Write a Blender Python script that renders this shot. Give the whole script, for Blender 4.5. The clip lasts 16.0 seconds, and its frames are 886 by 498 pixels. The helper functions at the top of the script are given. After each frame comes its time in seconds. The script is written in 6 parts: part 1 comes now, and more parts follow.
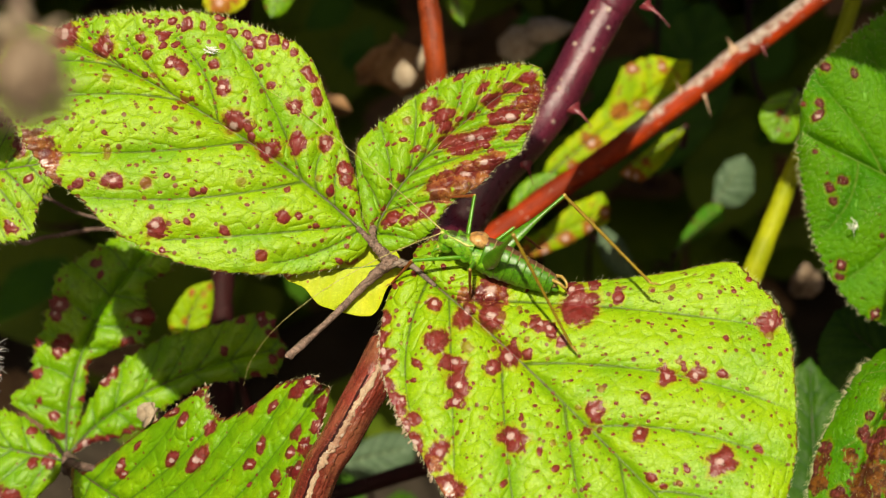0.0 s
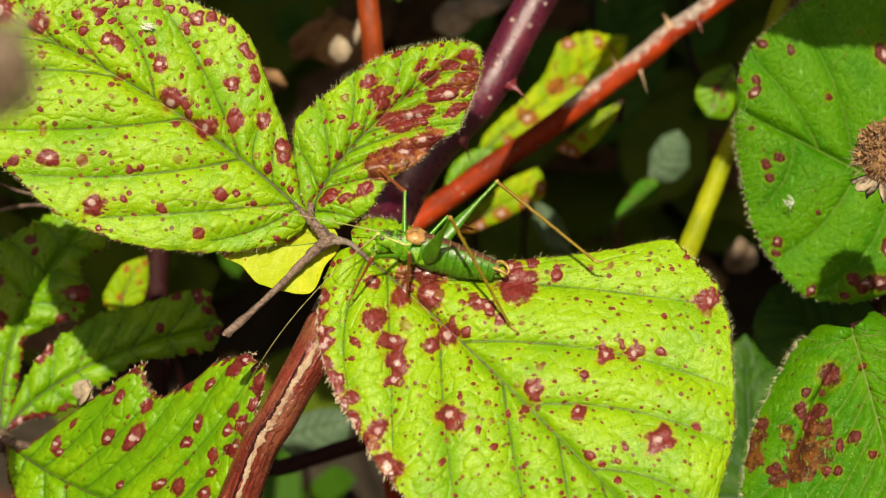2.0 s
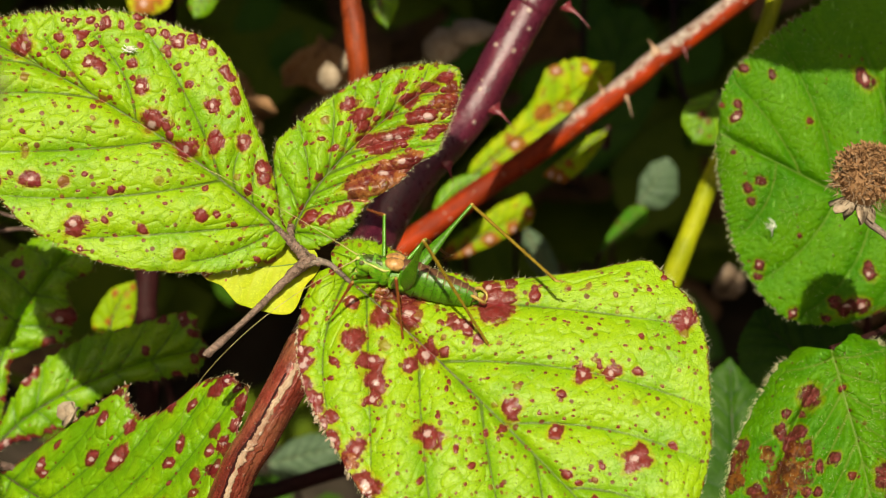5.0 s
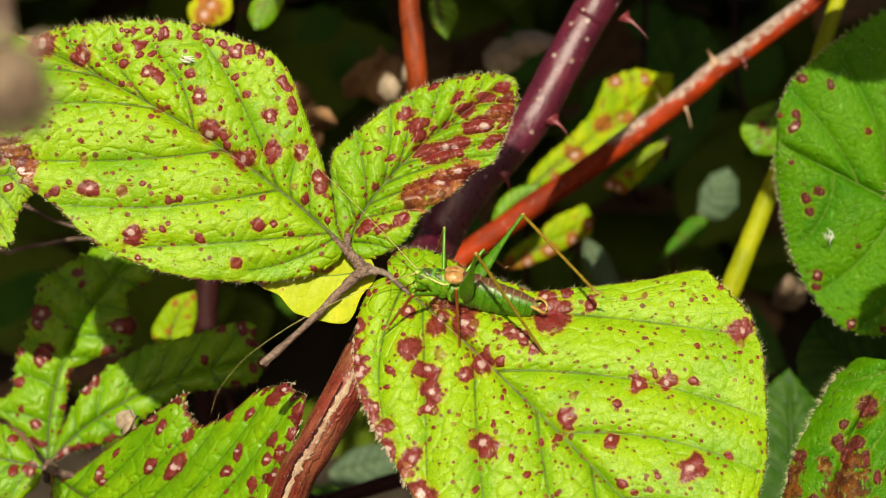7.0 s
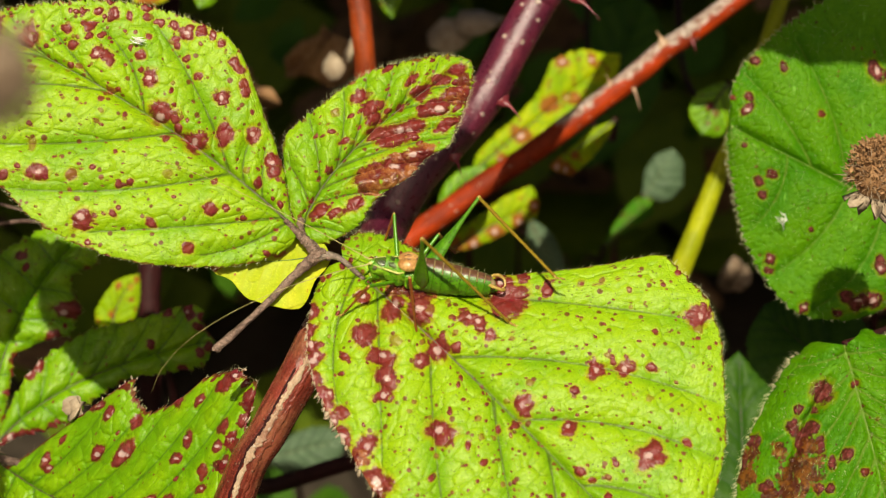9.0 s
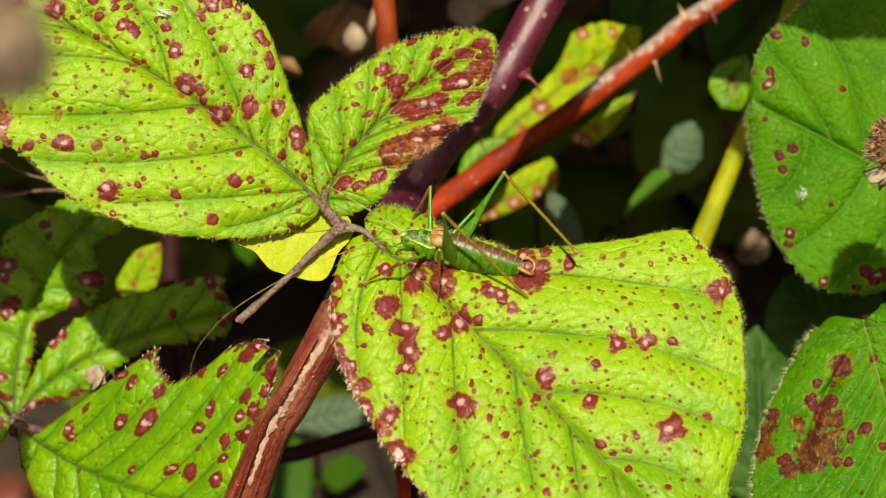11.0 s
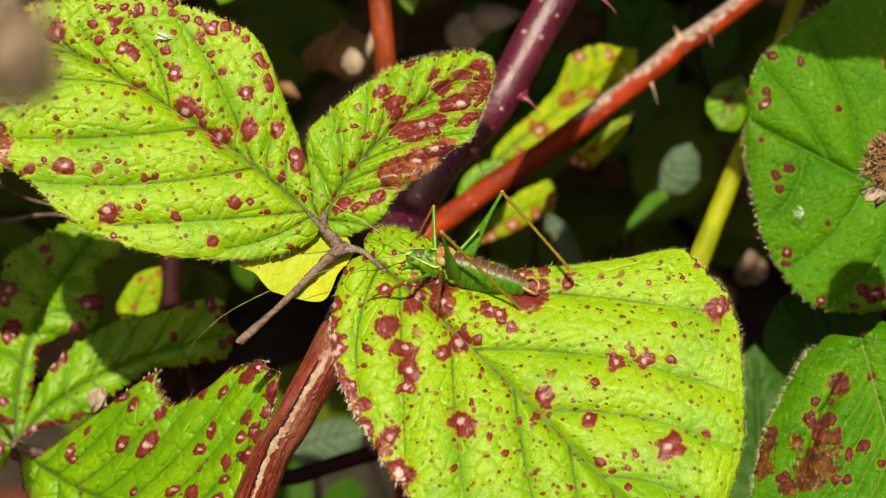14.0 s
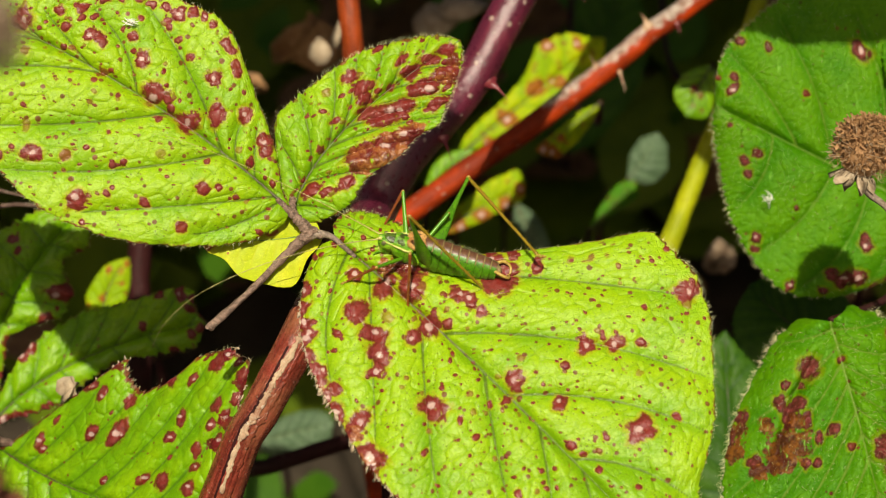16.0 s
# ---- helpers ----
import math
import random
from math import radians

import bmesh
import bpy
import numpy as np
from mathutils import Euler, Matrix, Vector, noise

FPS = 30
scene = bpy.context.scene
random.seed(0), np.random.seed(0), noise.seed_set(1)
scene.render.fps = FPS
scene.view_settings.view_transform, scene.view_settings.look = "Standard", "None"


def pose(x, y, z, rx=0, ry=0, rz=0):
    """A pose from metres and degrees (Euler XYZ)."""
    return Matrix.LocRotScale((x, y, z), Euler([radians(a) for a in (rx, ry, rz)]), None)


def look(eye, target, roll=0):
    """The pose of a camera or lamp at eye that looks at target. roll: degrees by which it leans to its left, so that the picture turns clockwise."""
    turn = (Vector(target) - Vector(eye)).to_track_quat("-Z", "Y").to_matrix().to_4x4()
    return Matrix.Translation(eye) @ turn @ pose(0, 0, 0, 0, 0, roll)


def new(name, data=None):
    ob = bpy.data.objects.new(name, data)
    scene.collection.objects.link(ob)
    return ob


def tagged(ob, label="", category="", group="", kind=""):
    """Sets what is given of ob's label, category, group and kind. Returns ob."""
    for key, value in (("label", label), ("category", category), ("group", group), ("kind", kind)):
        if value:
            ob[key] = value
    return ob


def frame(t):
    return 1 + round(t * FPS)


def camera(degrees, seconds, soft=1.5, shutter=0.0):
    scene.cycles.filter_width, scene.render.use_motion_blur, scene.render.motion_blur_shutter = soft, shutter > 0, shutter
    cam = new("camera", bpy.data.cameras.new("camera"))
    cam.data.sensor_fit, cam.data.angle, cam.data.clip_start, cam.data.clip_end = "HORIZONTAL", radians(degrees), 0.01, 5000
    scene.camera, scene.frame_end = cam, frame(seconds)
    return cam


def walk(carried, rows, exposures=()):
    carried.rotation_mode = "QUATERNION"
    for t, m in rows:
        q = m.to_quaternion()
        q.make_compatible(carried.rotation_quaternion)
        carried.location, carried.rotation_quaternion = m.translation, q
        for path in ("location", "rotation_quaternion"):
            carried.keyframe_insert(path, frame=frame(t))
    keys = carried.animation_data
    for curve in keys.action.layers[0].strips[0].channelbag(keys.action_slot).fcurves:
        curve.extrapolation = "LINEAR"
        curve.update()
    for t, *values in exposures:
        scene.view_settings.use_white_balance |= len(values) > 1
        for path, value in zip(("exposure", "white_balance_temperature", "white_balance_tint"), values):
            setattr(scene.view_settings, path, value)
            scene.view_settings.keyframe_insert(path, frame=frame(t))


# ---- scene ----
# One macro shot of a bush-cricket on bramble leaves. Lengths in the plan are millimetres:
# u to the right, v upwards across the view, w towards the viewer; PLAN lays them into the world.
PITCH = 18.0
PLAN = Matrix.Translation((0, 0, 0.13)) @ Matrix.Rotation(radians(90 - PITCH), 4, "X")
MM = 0.001


def at(u, v, w):
    return PLAN @ Vector((u * MM, v * MM, w * MM))


cam = camera(20, 16.0, soft=1.0)
cam.data.dof.use_dof = True
cam.data.dof.focus_distance = 0.276
cam.data.dof.aperture_fstop = 44


def eye(u, v, w, yaw, pitch, roll):
    """Camera pose from its place in the plan and its small turns in degrees."""
    turn = (Matrix.Rotation(radians(-yaw), 4, "Y") @ Matrix.Rotation(radians(-pitch), 4, "X")
            @ Matrix.Rotation(radians(roll), 4, "Z"))
    return PLAN @ Matrix.Translation((u * MM, v * MM, w * MM)) @ turn


PATH = [
    (0.0, -0.234, 0.069, 265.787, -0.404, -0.468, -0.065),
    (0.5, -0.652, 0.91, 264.98, -0.047, -0.054, -0.195),
    (1.0, -0.83, 1.24, 265.274, 1.445, 0.373, -0.198),
    (1.5, -1.154, 0.467, 265.214, 0.955, 0.293, -0.115),
    (2.0, -1.059, 0.847, 265.182, 1.182, 0.209, -0.059),
    (2.5, -0.83, 1.552, 265.19, 1.504, 0.223, 0.01),
    (3.0, 0.681, 1.054, 265.525, 2.182, 0.277, -0.211),
    (3.5, 1.082, 0.857, 265.852, 2.166, 0.301, -0.157),
    (4.0, 1.259, 0.431, 266.284, 1.498, 0.243, -0.342),
    (4.2, 1.933, 0.193, 266.371, 1.043, -0.216, -0.287),
    (6.3, 2.058, -1.496, 268.278, 1.029, -0.789, 0.229),
    (6.5, 2.93, -1.22, 267.956, 0.601, -0.843, 0.29),
    (7.0, 3.069, -1.113, 267.764, -0.514, -0.9, 0.028),
    (7.5, 1.718, -0.533, 265.877, -1.299, -0.398, 0.231),
    (8.0, 1.497, 0.229, 265.081, 0.361, 0.216, 0.096),
    (8.5, 1.008, -0.518, 264.734, 0.055, -0.575, 0.079),
    (9.0, -0.096, -0.063, 264.284, 1.197, -0.334, 0.037),
    (9.2, -0.626, 0.361, 264.128, 1.778, -0.097, 0.081),
    (11.3, -1.405, 0.616, 265.901, 0.575, 0.44, 0.353),
    (11.5, -1.681, 0.411, 265.765, 0.193, 0.297, 0.15),
    (12.0, -1.842, 0.622, 266.093, 0.112, 0.428, 0.113),
    (12.5, -1.724, -1.272, 266.567, 0.577, 0.134, -0.325),
    (13.0, -1.484, -0.107, 267.182, 1.18, 0.153, -0.011),
    (13.5, -1.444, -0.146, 267.017, 1.071, -0.115, 0.087),
    (14.0, -1.224, -0.112, 267.247, 0.935, -0.188, 0.062),
    (14.5, -1.295, -0.526, 267.786, 0.946, -0.139, 0.174),
    (15.0, -0.879, -0.288, 267.985, 1.103, -0.109, 0.137),
    (15.5, -0.204, -0.203, 268.382, 1.334, 0.138, 0.121),
    (16.0, -1.319, -1.868, 266.96, 1.654, -0.213, -0.314),
]
walk(cam, [(t, eye(*p)) for t, *p in PATH])

# ---- light ----
SUN = (PLAN.to_3x3() @ Vector((-0.06, 0.37, 0.92))).normalized()
world = bpy.data.worlds.new("sky")
scene.world = world
world.use_nodes = True
sky = world.node_tree.nodes.new("ShaderNodeTexSky")
sky.sky_type = "NISHITA"
sky.sun_disc = False
sky.dust_density, sky.ozone_density = 8.0, 0.2
sky.sun_elevation = math.asin(SUN.z)
sky.sun_rotation = math.atan2(SUN.x, SUN.y)
back = world.node_tree.nodes["Background"]
back.inputs["Strength"].default_value = 0.04
world.node_tree.links.new(sky.outputs[0], back.inputs["Color"])
sun_data = bpy.data.lights.new("sun", "SUN")
sun_data.energy, sun_data.angle, sun_data.color = 5.0, radians(0.5), (1.0, 0.94, 0.78)
sun = new("sun", sun_data)
sun.matrix_world = look(SUN * 2 + Vector((0, 0, 0.1)), (0, 0, 0.1))
scene.view_settings.exposure = 0.14
scene.view_settings.use_white_balance = True
scene.view_settings.white_balance_temperature = 6950


# ---- materials ----
class Nodes:
    """A node material under construction."""

    def __init__(self, name):
        self.mat = bpy.data.materials.new(name)
        self.mat.use_nodes = True
        self.tree = self.mat.node_tree
        self.bsdf = self.tree.nodes["Principled BSDF"]
        self.out = self.tree.nodes["Material Output"]
        self.place = self.add("ShaderNodeTexCoord").outputs["Object"]

    def add(self, kind, **given):
        node = self.tree.nodes.new(kind)
        for key, value in given.items():
            if key in ("operation", "blend_type", "data_type", "feature", "attribute_name", "noise_dimensions", "attribute_type"):
                if key == "operation":
                    node.operation = value
                elif key == "blend_type":
                    node.blend_type = value
                elif key == "data_type":
                    node.data_type = value
                elif key == "feature":
                    node.feature = value
                elif key == "attribute_name":
                    node.attribute_name = value
        return node

    def put(self, socket, value):
        if isinstance(value, bpy.types.NodeSocket):
            self.tree.links.new(value, socket)
        elif isinstance(value, tuple) and len(value) == 3 and socket.type == "RGBA":
            socket.default_value = (*value, 1)
        else:
            socket.default_value = value

    def math(self, operation, a, b=0.0, clamp=False):
        node = self.add("ShaderNodeMath", operation=operation)
        node.use_clamp = clamp
        self.put(node.inputs[0], a)
        self.put(node.inputs[1], b)
        return node.outputs[0]

    def step(self, value, low, high):
        node = self.add("ShaderNodeMapRange")
        node.interpolation_type = "SMOOTHSTEP"
        self.put(node.inputs["Value"], value)
        self.put(node.inputs["From Min"], low)
        self.put(node.inputs["From Max"], high)
        return node.outputs[0]

    def noise(self, per_mm, detail=3.0, rough=0.55, vector=None):
        node = self.add("ShaderNodeTexNoise")
        self.put(node.inputs["Vector"], vector or self.place)
        self.put(node.inputs["Scale"], per_mm * 1000)
        self.put(node.inputs["Detail"], detail)
        self.put(node.inputs["Roughness"], rough)
        return node.outputs["Fac"]

    def cells(self, per_mm, feature="DISTANCE_TO_EDGE", vector=None):
        node = self.add("ShaderNodeTexVoronoi", feature=feature)
        self.put(node.inputs["Vector"], vector or self.place)
        self.put(node.inputs["Scale"], per_mm * 1000)
        return node

    def attr(self, name):
        return self.add("ShaderNodeAttribute", attribute_name=name).outputs["Fac"]

    def mix(self, factor, a, b, blend="MIX"):
        node = self.add("ShaderNodeMix", data_type="RGBA", blend_type=blend)
        self.put(node.inputs[0], factor)
        self.put(node.inputs[6], a)
        self.put(node.inputs[7], b)
        return node.outputs[2]

    def stretched(self, x, y, z):
        node = self.add("ShaderNodeVectorMath", operation="MULTIPLY")
        self.put(node.inputs[0], self.place)
        node.inputs[1].default_value = (x, y, z)
        return node.outputs[0]

    def done(self, colour, rough, height=None, depth_mm=0.05, strength=0.6, specular=0.5, sheer=0.0, sheer_colour=None):
        self.put(self.bsdf.inputs["Base Color"], colour)
        self.put(self.bsdf.inputs["Roughness"], rough)
        self.put(self.bsdf.inputs["Specular IOR Level"], specular)
        bump = None
        if height is not None:
            node = self.add("ShaderNodeBump")
            self.put(node.inputs["Height"], height)
            node.inputs["Distance"].default_value = depth_mm * MM
            node.inputs["Strength"].default_value = strength
            bump = node.outputs[0]
            self.put(self.bsdf.inputs["Normal"], bump)
        if sheer:
            through_light = self.add("ShaderNodeBsdfTranslucent")
            self.put(through_light.inputs["Color"], sheer_colour or colour)
            both = self.add("ShaderNodeMixShader")
            both.inputs[0].default_value = sheer
            self.tree.links.new(self.bsdf.outputs[0], both.inputs[1])
            self.tree.links.new(through_light.outputs[0], both.inputs[2])
            self.tree.links.new(both.outputs[0], self.out.inputs["Surface"])
        return self.mat


def leaf_material(name, fresh, pale, vein, rust=(0.135, 0.0035, 0.010), specks=0.36, gloss=0.42, spotted=True, rim_amount=1.0, shine=0.40, relief=0.5, sheer=0.16, blush=(0.23, 0.042, 0.050), halo_amount=0.42, scorch=((0.24, 0.068, 0.014), (0.095, 0.012, 0.010)), scorch_pale=0.6, scratches=0.4):
    """Leaf skin: thin dark veins, domed glossy rust spots with dark rims and yellowed surrounds, burnt patches, specks and a reddened margin."""
    n = Nodes(name)
    broad, mid, fine = n.noise(0.10, 2), n.noise(0.5, 3), n.noise(1.6, 4)
    ripe = n.math("SUBTRACT", n.math("ADD", broad, n.math("MULTIPLY", mid, 0.5)), n.math("MULTIPLY", n.attr("near"), 0.20))
    colour = n.mix(n.step(ripe, 0.46, 0.88), fresh, pale)
    colour = n.mix(n.math("MULTIPLY", n.step(fine, 0.4, 0.75), 0.35), colour, tuple(c * 0.7 for c in fresh))
    grain = n.noise(5.5, 3, 0.6)
    colour = n.mix(n.math("MULTIPLY", n.step(grain, 0.5, 0.70), 0.30), colour, tuple(min(0.8, c * 1.35 + 0.012) for c in pale))
    net = n.cells(1.6)
    net_line = n.step(net.outputs["Distance"], 0.16, 0.0)
    colour = n.mix(n.math("MULTIPLY", net_line, 0.10), colour, tuple(c * 0.55 for c in fresh))
    cross = n.step(n.math("ADD", n.attr("cross"), n.math("MULTIPLY", n.math("SUBTRACT", mid, 0.5), 1.3)), 0.45, 1.05)
    colour = n.mix(n.math("MULTIPLY", cross, 0.34), colour, tuple(c * 0.5 for c in fresh))
    ribs = n.attr("vein")
    colour = n.mix(n.math("MULTIPLY", n.step(ribs, 0.12, 0.85), 0.84), colour, vein)
    wob = n.math("ADD", n.math("SUBTRACT", n.noise(0.8, 3, 0.6), 0.5), n.math("MULTIPLY", n.math("SUBTRACT", n.noise(2.6, 3, 0.6), 0.5), 0.5))
    height = n.math("ADD", n.math("MULTIPLY", net_line, -0.22), n.math("MULTIPLY", cross, -0.30))
    height = n.math("ADD", height, n.math("ADD", n.math("MULTIPLY", fine, 0.8), n.math("MULTIPLY", grain, 0.48)))
    rough = n.math("ADD", n.math("MULTIPLY", n.noise(2.5, 3), 0.24), gloss - 0.08)
    if spotted:
        dots = n.cells(0.7, "F1")
        size = n.math("MULTIPLY", n.noise(0.45, 2), specks)
        dot_field = n.math("SUBTRACT", n.math("ADD", size, n.math("MULTIPLY", wob, 0.16)), dots.outputs["Distance"])
        dot = n.step(dot_field, -0.03, 0.05)
        pins = n.cells(1.9, "F1")
        pin = n.step(n.math("SUBTRACT", n.math("MULTIPLY", n.noise(0.35, 2), 0.31 * min(1.0, specks / 0.3)), pins.outputs["Distance"]), -0.03, 0.04)
        patch = n.cells(1.5, "F1").outputs["Color"]
        field = n.math("ADD", n.attr("spot"), n.math("ADD", n.math("MULTIPLY", wob, 0.95), n.math("MULTIPLY", n.math("SUBTRACT", patch, 0.5), 0.22)))
        blot = n.math("MULTIPLY", n.step(field, 0.80, 1.10), n.attr("fade"))
        heart = n.step(field, 1.0, 1.5)
        halo = n.math("MULTIPLY", n.step(field, 0.40, 0.95), n.attr("fade"))
        rim = n.step(n.math("ADD", n.attr("rim"), n.math("MULTIPLY", wob, 1.2)), 0.74, 1.0)
        rim = n.math("MULTIPLY", rim, rim_amount)
        burn = n.step(n.math("ADD", n.attr("burn"), n.math("ADD", n.math("MULTIPLY", wob, 1.3), n.math("MULTIPLY", n.math("SUBTRACT", n.noise(0.4, 3, 0.6), 0.5), 2.2))), 0.80, 1.12)
        colour = n.mix(n.math("MULTIPLY", halo, halo_amount), colour, (0.42, 0.30, 0.006))
        tone = n.noise(1.3, 4, 0.65)
        red = n.mix(n.step(tone, 0.40, 0.72), tuple(c * 0.85 for c in rust), tuple(c * 1.4 + 0.004 for c in rust))
        inner = n.mix(n.step(tone, 0.40, 0.66), tuple(c * 1.4 + 0.002 for c in rust), blush)
        red = n.mix(n.math("MULTIPLY", heart, 0.9), red, inner)
        red = n.mix(n.math("MULTIPLY", n.step(n.noise(0.2, 2), 0.56, 0.74), 0.40), red, (0.22, 0.036, 0.012))
        red = n.mix(n.math("MULTIPLY", n.step(n.noise(2.2, 4, 0.7), 0.56, 0.72), 0.35), red, tuple(c * 1.2 + 0.012 for c in blush))
        red = n.mix(n.math("MULTIPLY", n.step(n.noise(0.9, 2), 0.56, 0.7), 0.4), red, (0.065, 0.003, 0.008))
        colour = n.mix(n.math("MULTIPLY", pin, 0.55), colour, (0.060, 0.035, 0.006))
        colour = n.mix(n.math("MULTIPLY", dot, 0.85), colour, red)
        colour = n.mix(n.math("MULTIPLY", rim, 0.9), colour, red)
        colour = n.mix(n.math("MULTIPLY", blot, 0.96), colour, red)
        scorched = n.mix(n.step(n.noise(0.7, 4, 0.7), 0.36, 0.60), *scorch)
        scorched = n.mix(n.math("MULTIPLY", n.step(n.noise(1.3, 3), 0.60, 0.7), scorch_pale), scorched, (0.42, 0.24, 0.10))
        scorched = n.mix(n.math("MULTIPLY", n.step(n.noise(0.35, 3), 0.50, 0.66), 0.7), scorched, (0.085, 0.012, 0.012))
        colour = n.mix(n.math("MULTIPLY", burn, 0.95), colour, scorched)
        core = n.step(n.math("ADD", n.attr("core"), n.math("MULTIPLY", wob, 2.2)), 0.70, 1.45)
        colour = n.mix(n.math("MULTIPLY", core, 0.8), colour, (0.60, 0.44, 0.40))
        wound = n.math("MAXIMUM", blot, burn)
        height = n.math("MULTIPLY", height, n.math("SUBTRACT", 1.0, n.math("MULTIPLY", blot, 0.75)))
        height = n.math("ADD", height, n.math("MULTIPLY", n.math("MULTIPLY", heart, blot), 0.9))
        height = n.math("SUBTRACT", height, n.math("MULTIPLY", n.math("MULTIPLY", halo, n.math("SUBTRACT", 1.0, blot)), 0.5))
        rough = n.math("SUBTRACT", rough, n.math("ADD", n.math("MULTIPLY", wound, 0.07), n.math("MULTIPLY", burn, 0.10)))
    # stray pale scratches
    scratch = n.noise(0.9, 4, 0.7, n.stretched(2.2, 0.5, 1))
    colour = n.mix(n.math("MULTIPLY", n.step(scratch, 0.66 - 0.07 * (scratches > 0.5), 0.74), scratches), colour, tuple(min(0.8, c * 1.5 + 0.05) for c in pale))
    return n.done(colour, rough, height, 0.11, relief, shine, sheer)


def bark_material(name, base, other, fleck=(0.5, 0.42, 0.33), flecks=0.3, rough=0.35, grey=0.0, fleck_size=0.75, topped=False, shine=0.5, streaks=0.0, relief=0.5, mottle=0.0):
    """Cane skin: two tones, long streaks, pale lenticel flecks and grey weathering."""
    n = Nodes(name)
    tone = n.mix(n.step(n.noise(0.16, 3), 0.38, 0.66), base, other)
    tone = n.mix(n.math("MULTIPLY", n.step(n.noise(1.1, 4), 0.4, 0.75), 0.5), tone, tuple(c * 0.55 for c in base))
    dots = n.cells(fleck_size, "F1")
    dot = n.step(n.math("SUBTRACT", n.math("MULTIPLY", n.noise(0.5, 2), flecks), dots.outputs["Distance"]), -0.04, 0.04)
    tone = n.mix(n.math("MULTIPLY", dot, 0.7), tone, fleck)
    if grey:
        skin = n.step(n.math("ADD", n.noise(0.14, 4, 0.65), grey), 0.60, 0.68)
        tone = n.mix(n.math("MULTIPLY", skin, 0.8), tone, (0.36, 0.32, 0.27))
    if streaks:
        strip = n.add("ShaderNodeCombineXYZ")
        for socket, key in zip(strip.inputs, ("ring_x", "ring_y", "run")):
            n.put(socket, n.attr(key))
        streak = n.noise(0.0016, 5, 0.65, strip.outputs[0])
        tone = n.mix(n.math("MULTIPLY", n.step(streak, 0.42, 0.62), streaks), tone, tuple(c * 0.35 for c in base))
        tone = n.mix(n.math("MULTIPLY", n.step(streak, 0.40, 0.30), streaks), tone, tuple(min(0.6, c * 1.6 + 0.03) for c in base))
    if topped:
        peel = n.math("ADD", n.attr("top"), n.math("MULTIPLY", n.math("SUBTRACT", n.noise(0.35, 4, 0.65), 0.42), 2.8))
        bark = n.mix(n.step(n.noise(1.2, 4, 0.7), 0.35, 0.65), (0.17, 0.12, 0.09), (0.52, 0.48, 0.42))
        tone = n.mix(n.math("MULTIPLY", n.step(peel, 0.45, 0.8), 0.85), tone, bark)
    if mottle:
        tone = n.mix(n.math("MULTIPLY", n.step(n.noise(1.9, 4, 0.7), 0.44, 0.60), mottle), tone, tuple(c * 0.25 for c in base))
    crumbs = n.noise(4.5, 4, 0.65)
    tone = n.mix(n.math("MULTIPLY", n.step(crumbs, 0.5, 0.72), 0.35), tone, tuple(min(0.6, c * 2.2 + 0.02) for c in base))
    height = n.math("ADD", n.math("ADD", n.noise(1.2, 4), n.math("MULTIPLY", crumbs, 0.5)), n.math("MULTIPLY", dot, 0.8))
    r = n.math("ADD", n.math("MULTIPLY", n.noise(1.4, 3), 0.3), rough - 0.1)
    return n.done(tone, r, height, 0.16, relief, shine)


def shell_material(name, base, other, rough=0.35, scale=1.5, dark=0.35, sheer=0.0, specks=0.0, bump=0.04):
    """Insect skin, husks and the like: mottled two-tone with fine grain."""
    n = Nodes(name)
    tone = n.mix(n.step(n.noise(scale, 4), 0.35, 0.7), base, other)
    tone = n.mix(n.math("MULTIPLY", n.step(n.noise(scale * 4, 3), 0.45, 0.8), dark), tone, tuple(c * 0.45 for c in base))
    if specks:
        dots = n.cells(5.0, "F1")
        dot = n.step(dots.outputs["Distance"], specks, specks - 0.08)
        tone = n.mix(n.math("MULTIPLY", dot, 0.75), tone, (0.03, 0.025, 0.015))
    return n.done(tone, n.math("ADD", n.math("MULTIPLY", n.noise(scale * 2, 2), 0.2), rough - 0.1), n.noise(scale * 5, 3), bump, 0.5, 0.5, sheer)


LIME = leaf_material("lime_leaf_skin", (0.162, 0.358, 0.003), (0.290, 0.478, 0.004), (0.070, 0.115, 0.010), relief=0.8, scorch=((0.31, 0.105, 0.030), (0.13, 0.014, 0.012)))
LIME_DEEP = leaf_material("green_leaf_skin", (0.125, 0.315, 0.002), (0.225, 0.425, 0.003), (0.065, 0.16, 0.006), (0.13, 0.004, 0.010), specks=0.22, gloss=0.34, halo_amount=0.12, relief=0.8, scorch=((0.17, 0.016, 0.016), (0.10, 0.008, 0.012)), scorch_pale=0.85)
LIME_YELLOW = leaf_material("lime_yellow_leaf_skin", (0.22, 0.38, 0.004), (0.43, 0.50, 0.005), (0.2, 0.3, 0.01), (0.24, 0.075, 0.012), specks=0.45, shine=0.08, blush=(0.34, 0.13, 0.02))
GREEN = leaf_material("mid_green_leaf_skin", (0.042, 0.185, 0.0010), (0.088, 0.255, 0.0012), (0.11, 0.20, 0.018), (0.060, 0.007, 0.008), specks=0.2, halo_amount=0.25, rim_amount=0.45, shine=0.14, relief=1.3, scratches=0.9, scorch=((0.19, 0.062, 0.012), (0.055, 0.010, 0.008)), scorch_pale=0.45)
YELLOW = leaf_material("yellow_leaf_skin", (0.40, 0.50, 0.012), (0.56, 0.57, 0.018), (0.40, 0.46, 0.012), (0.34, 0.10, 0.02), blush=(0.40, 0.18, 0.03), specks=0.05, rim_amount=0.3, shine=0.15, relief=0.12, sheer=0.15)
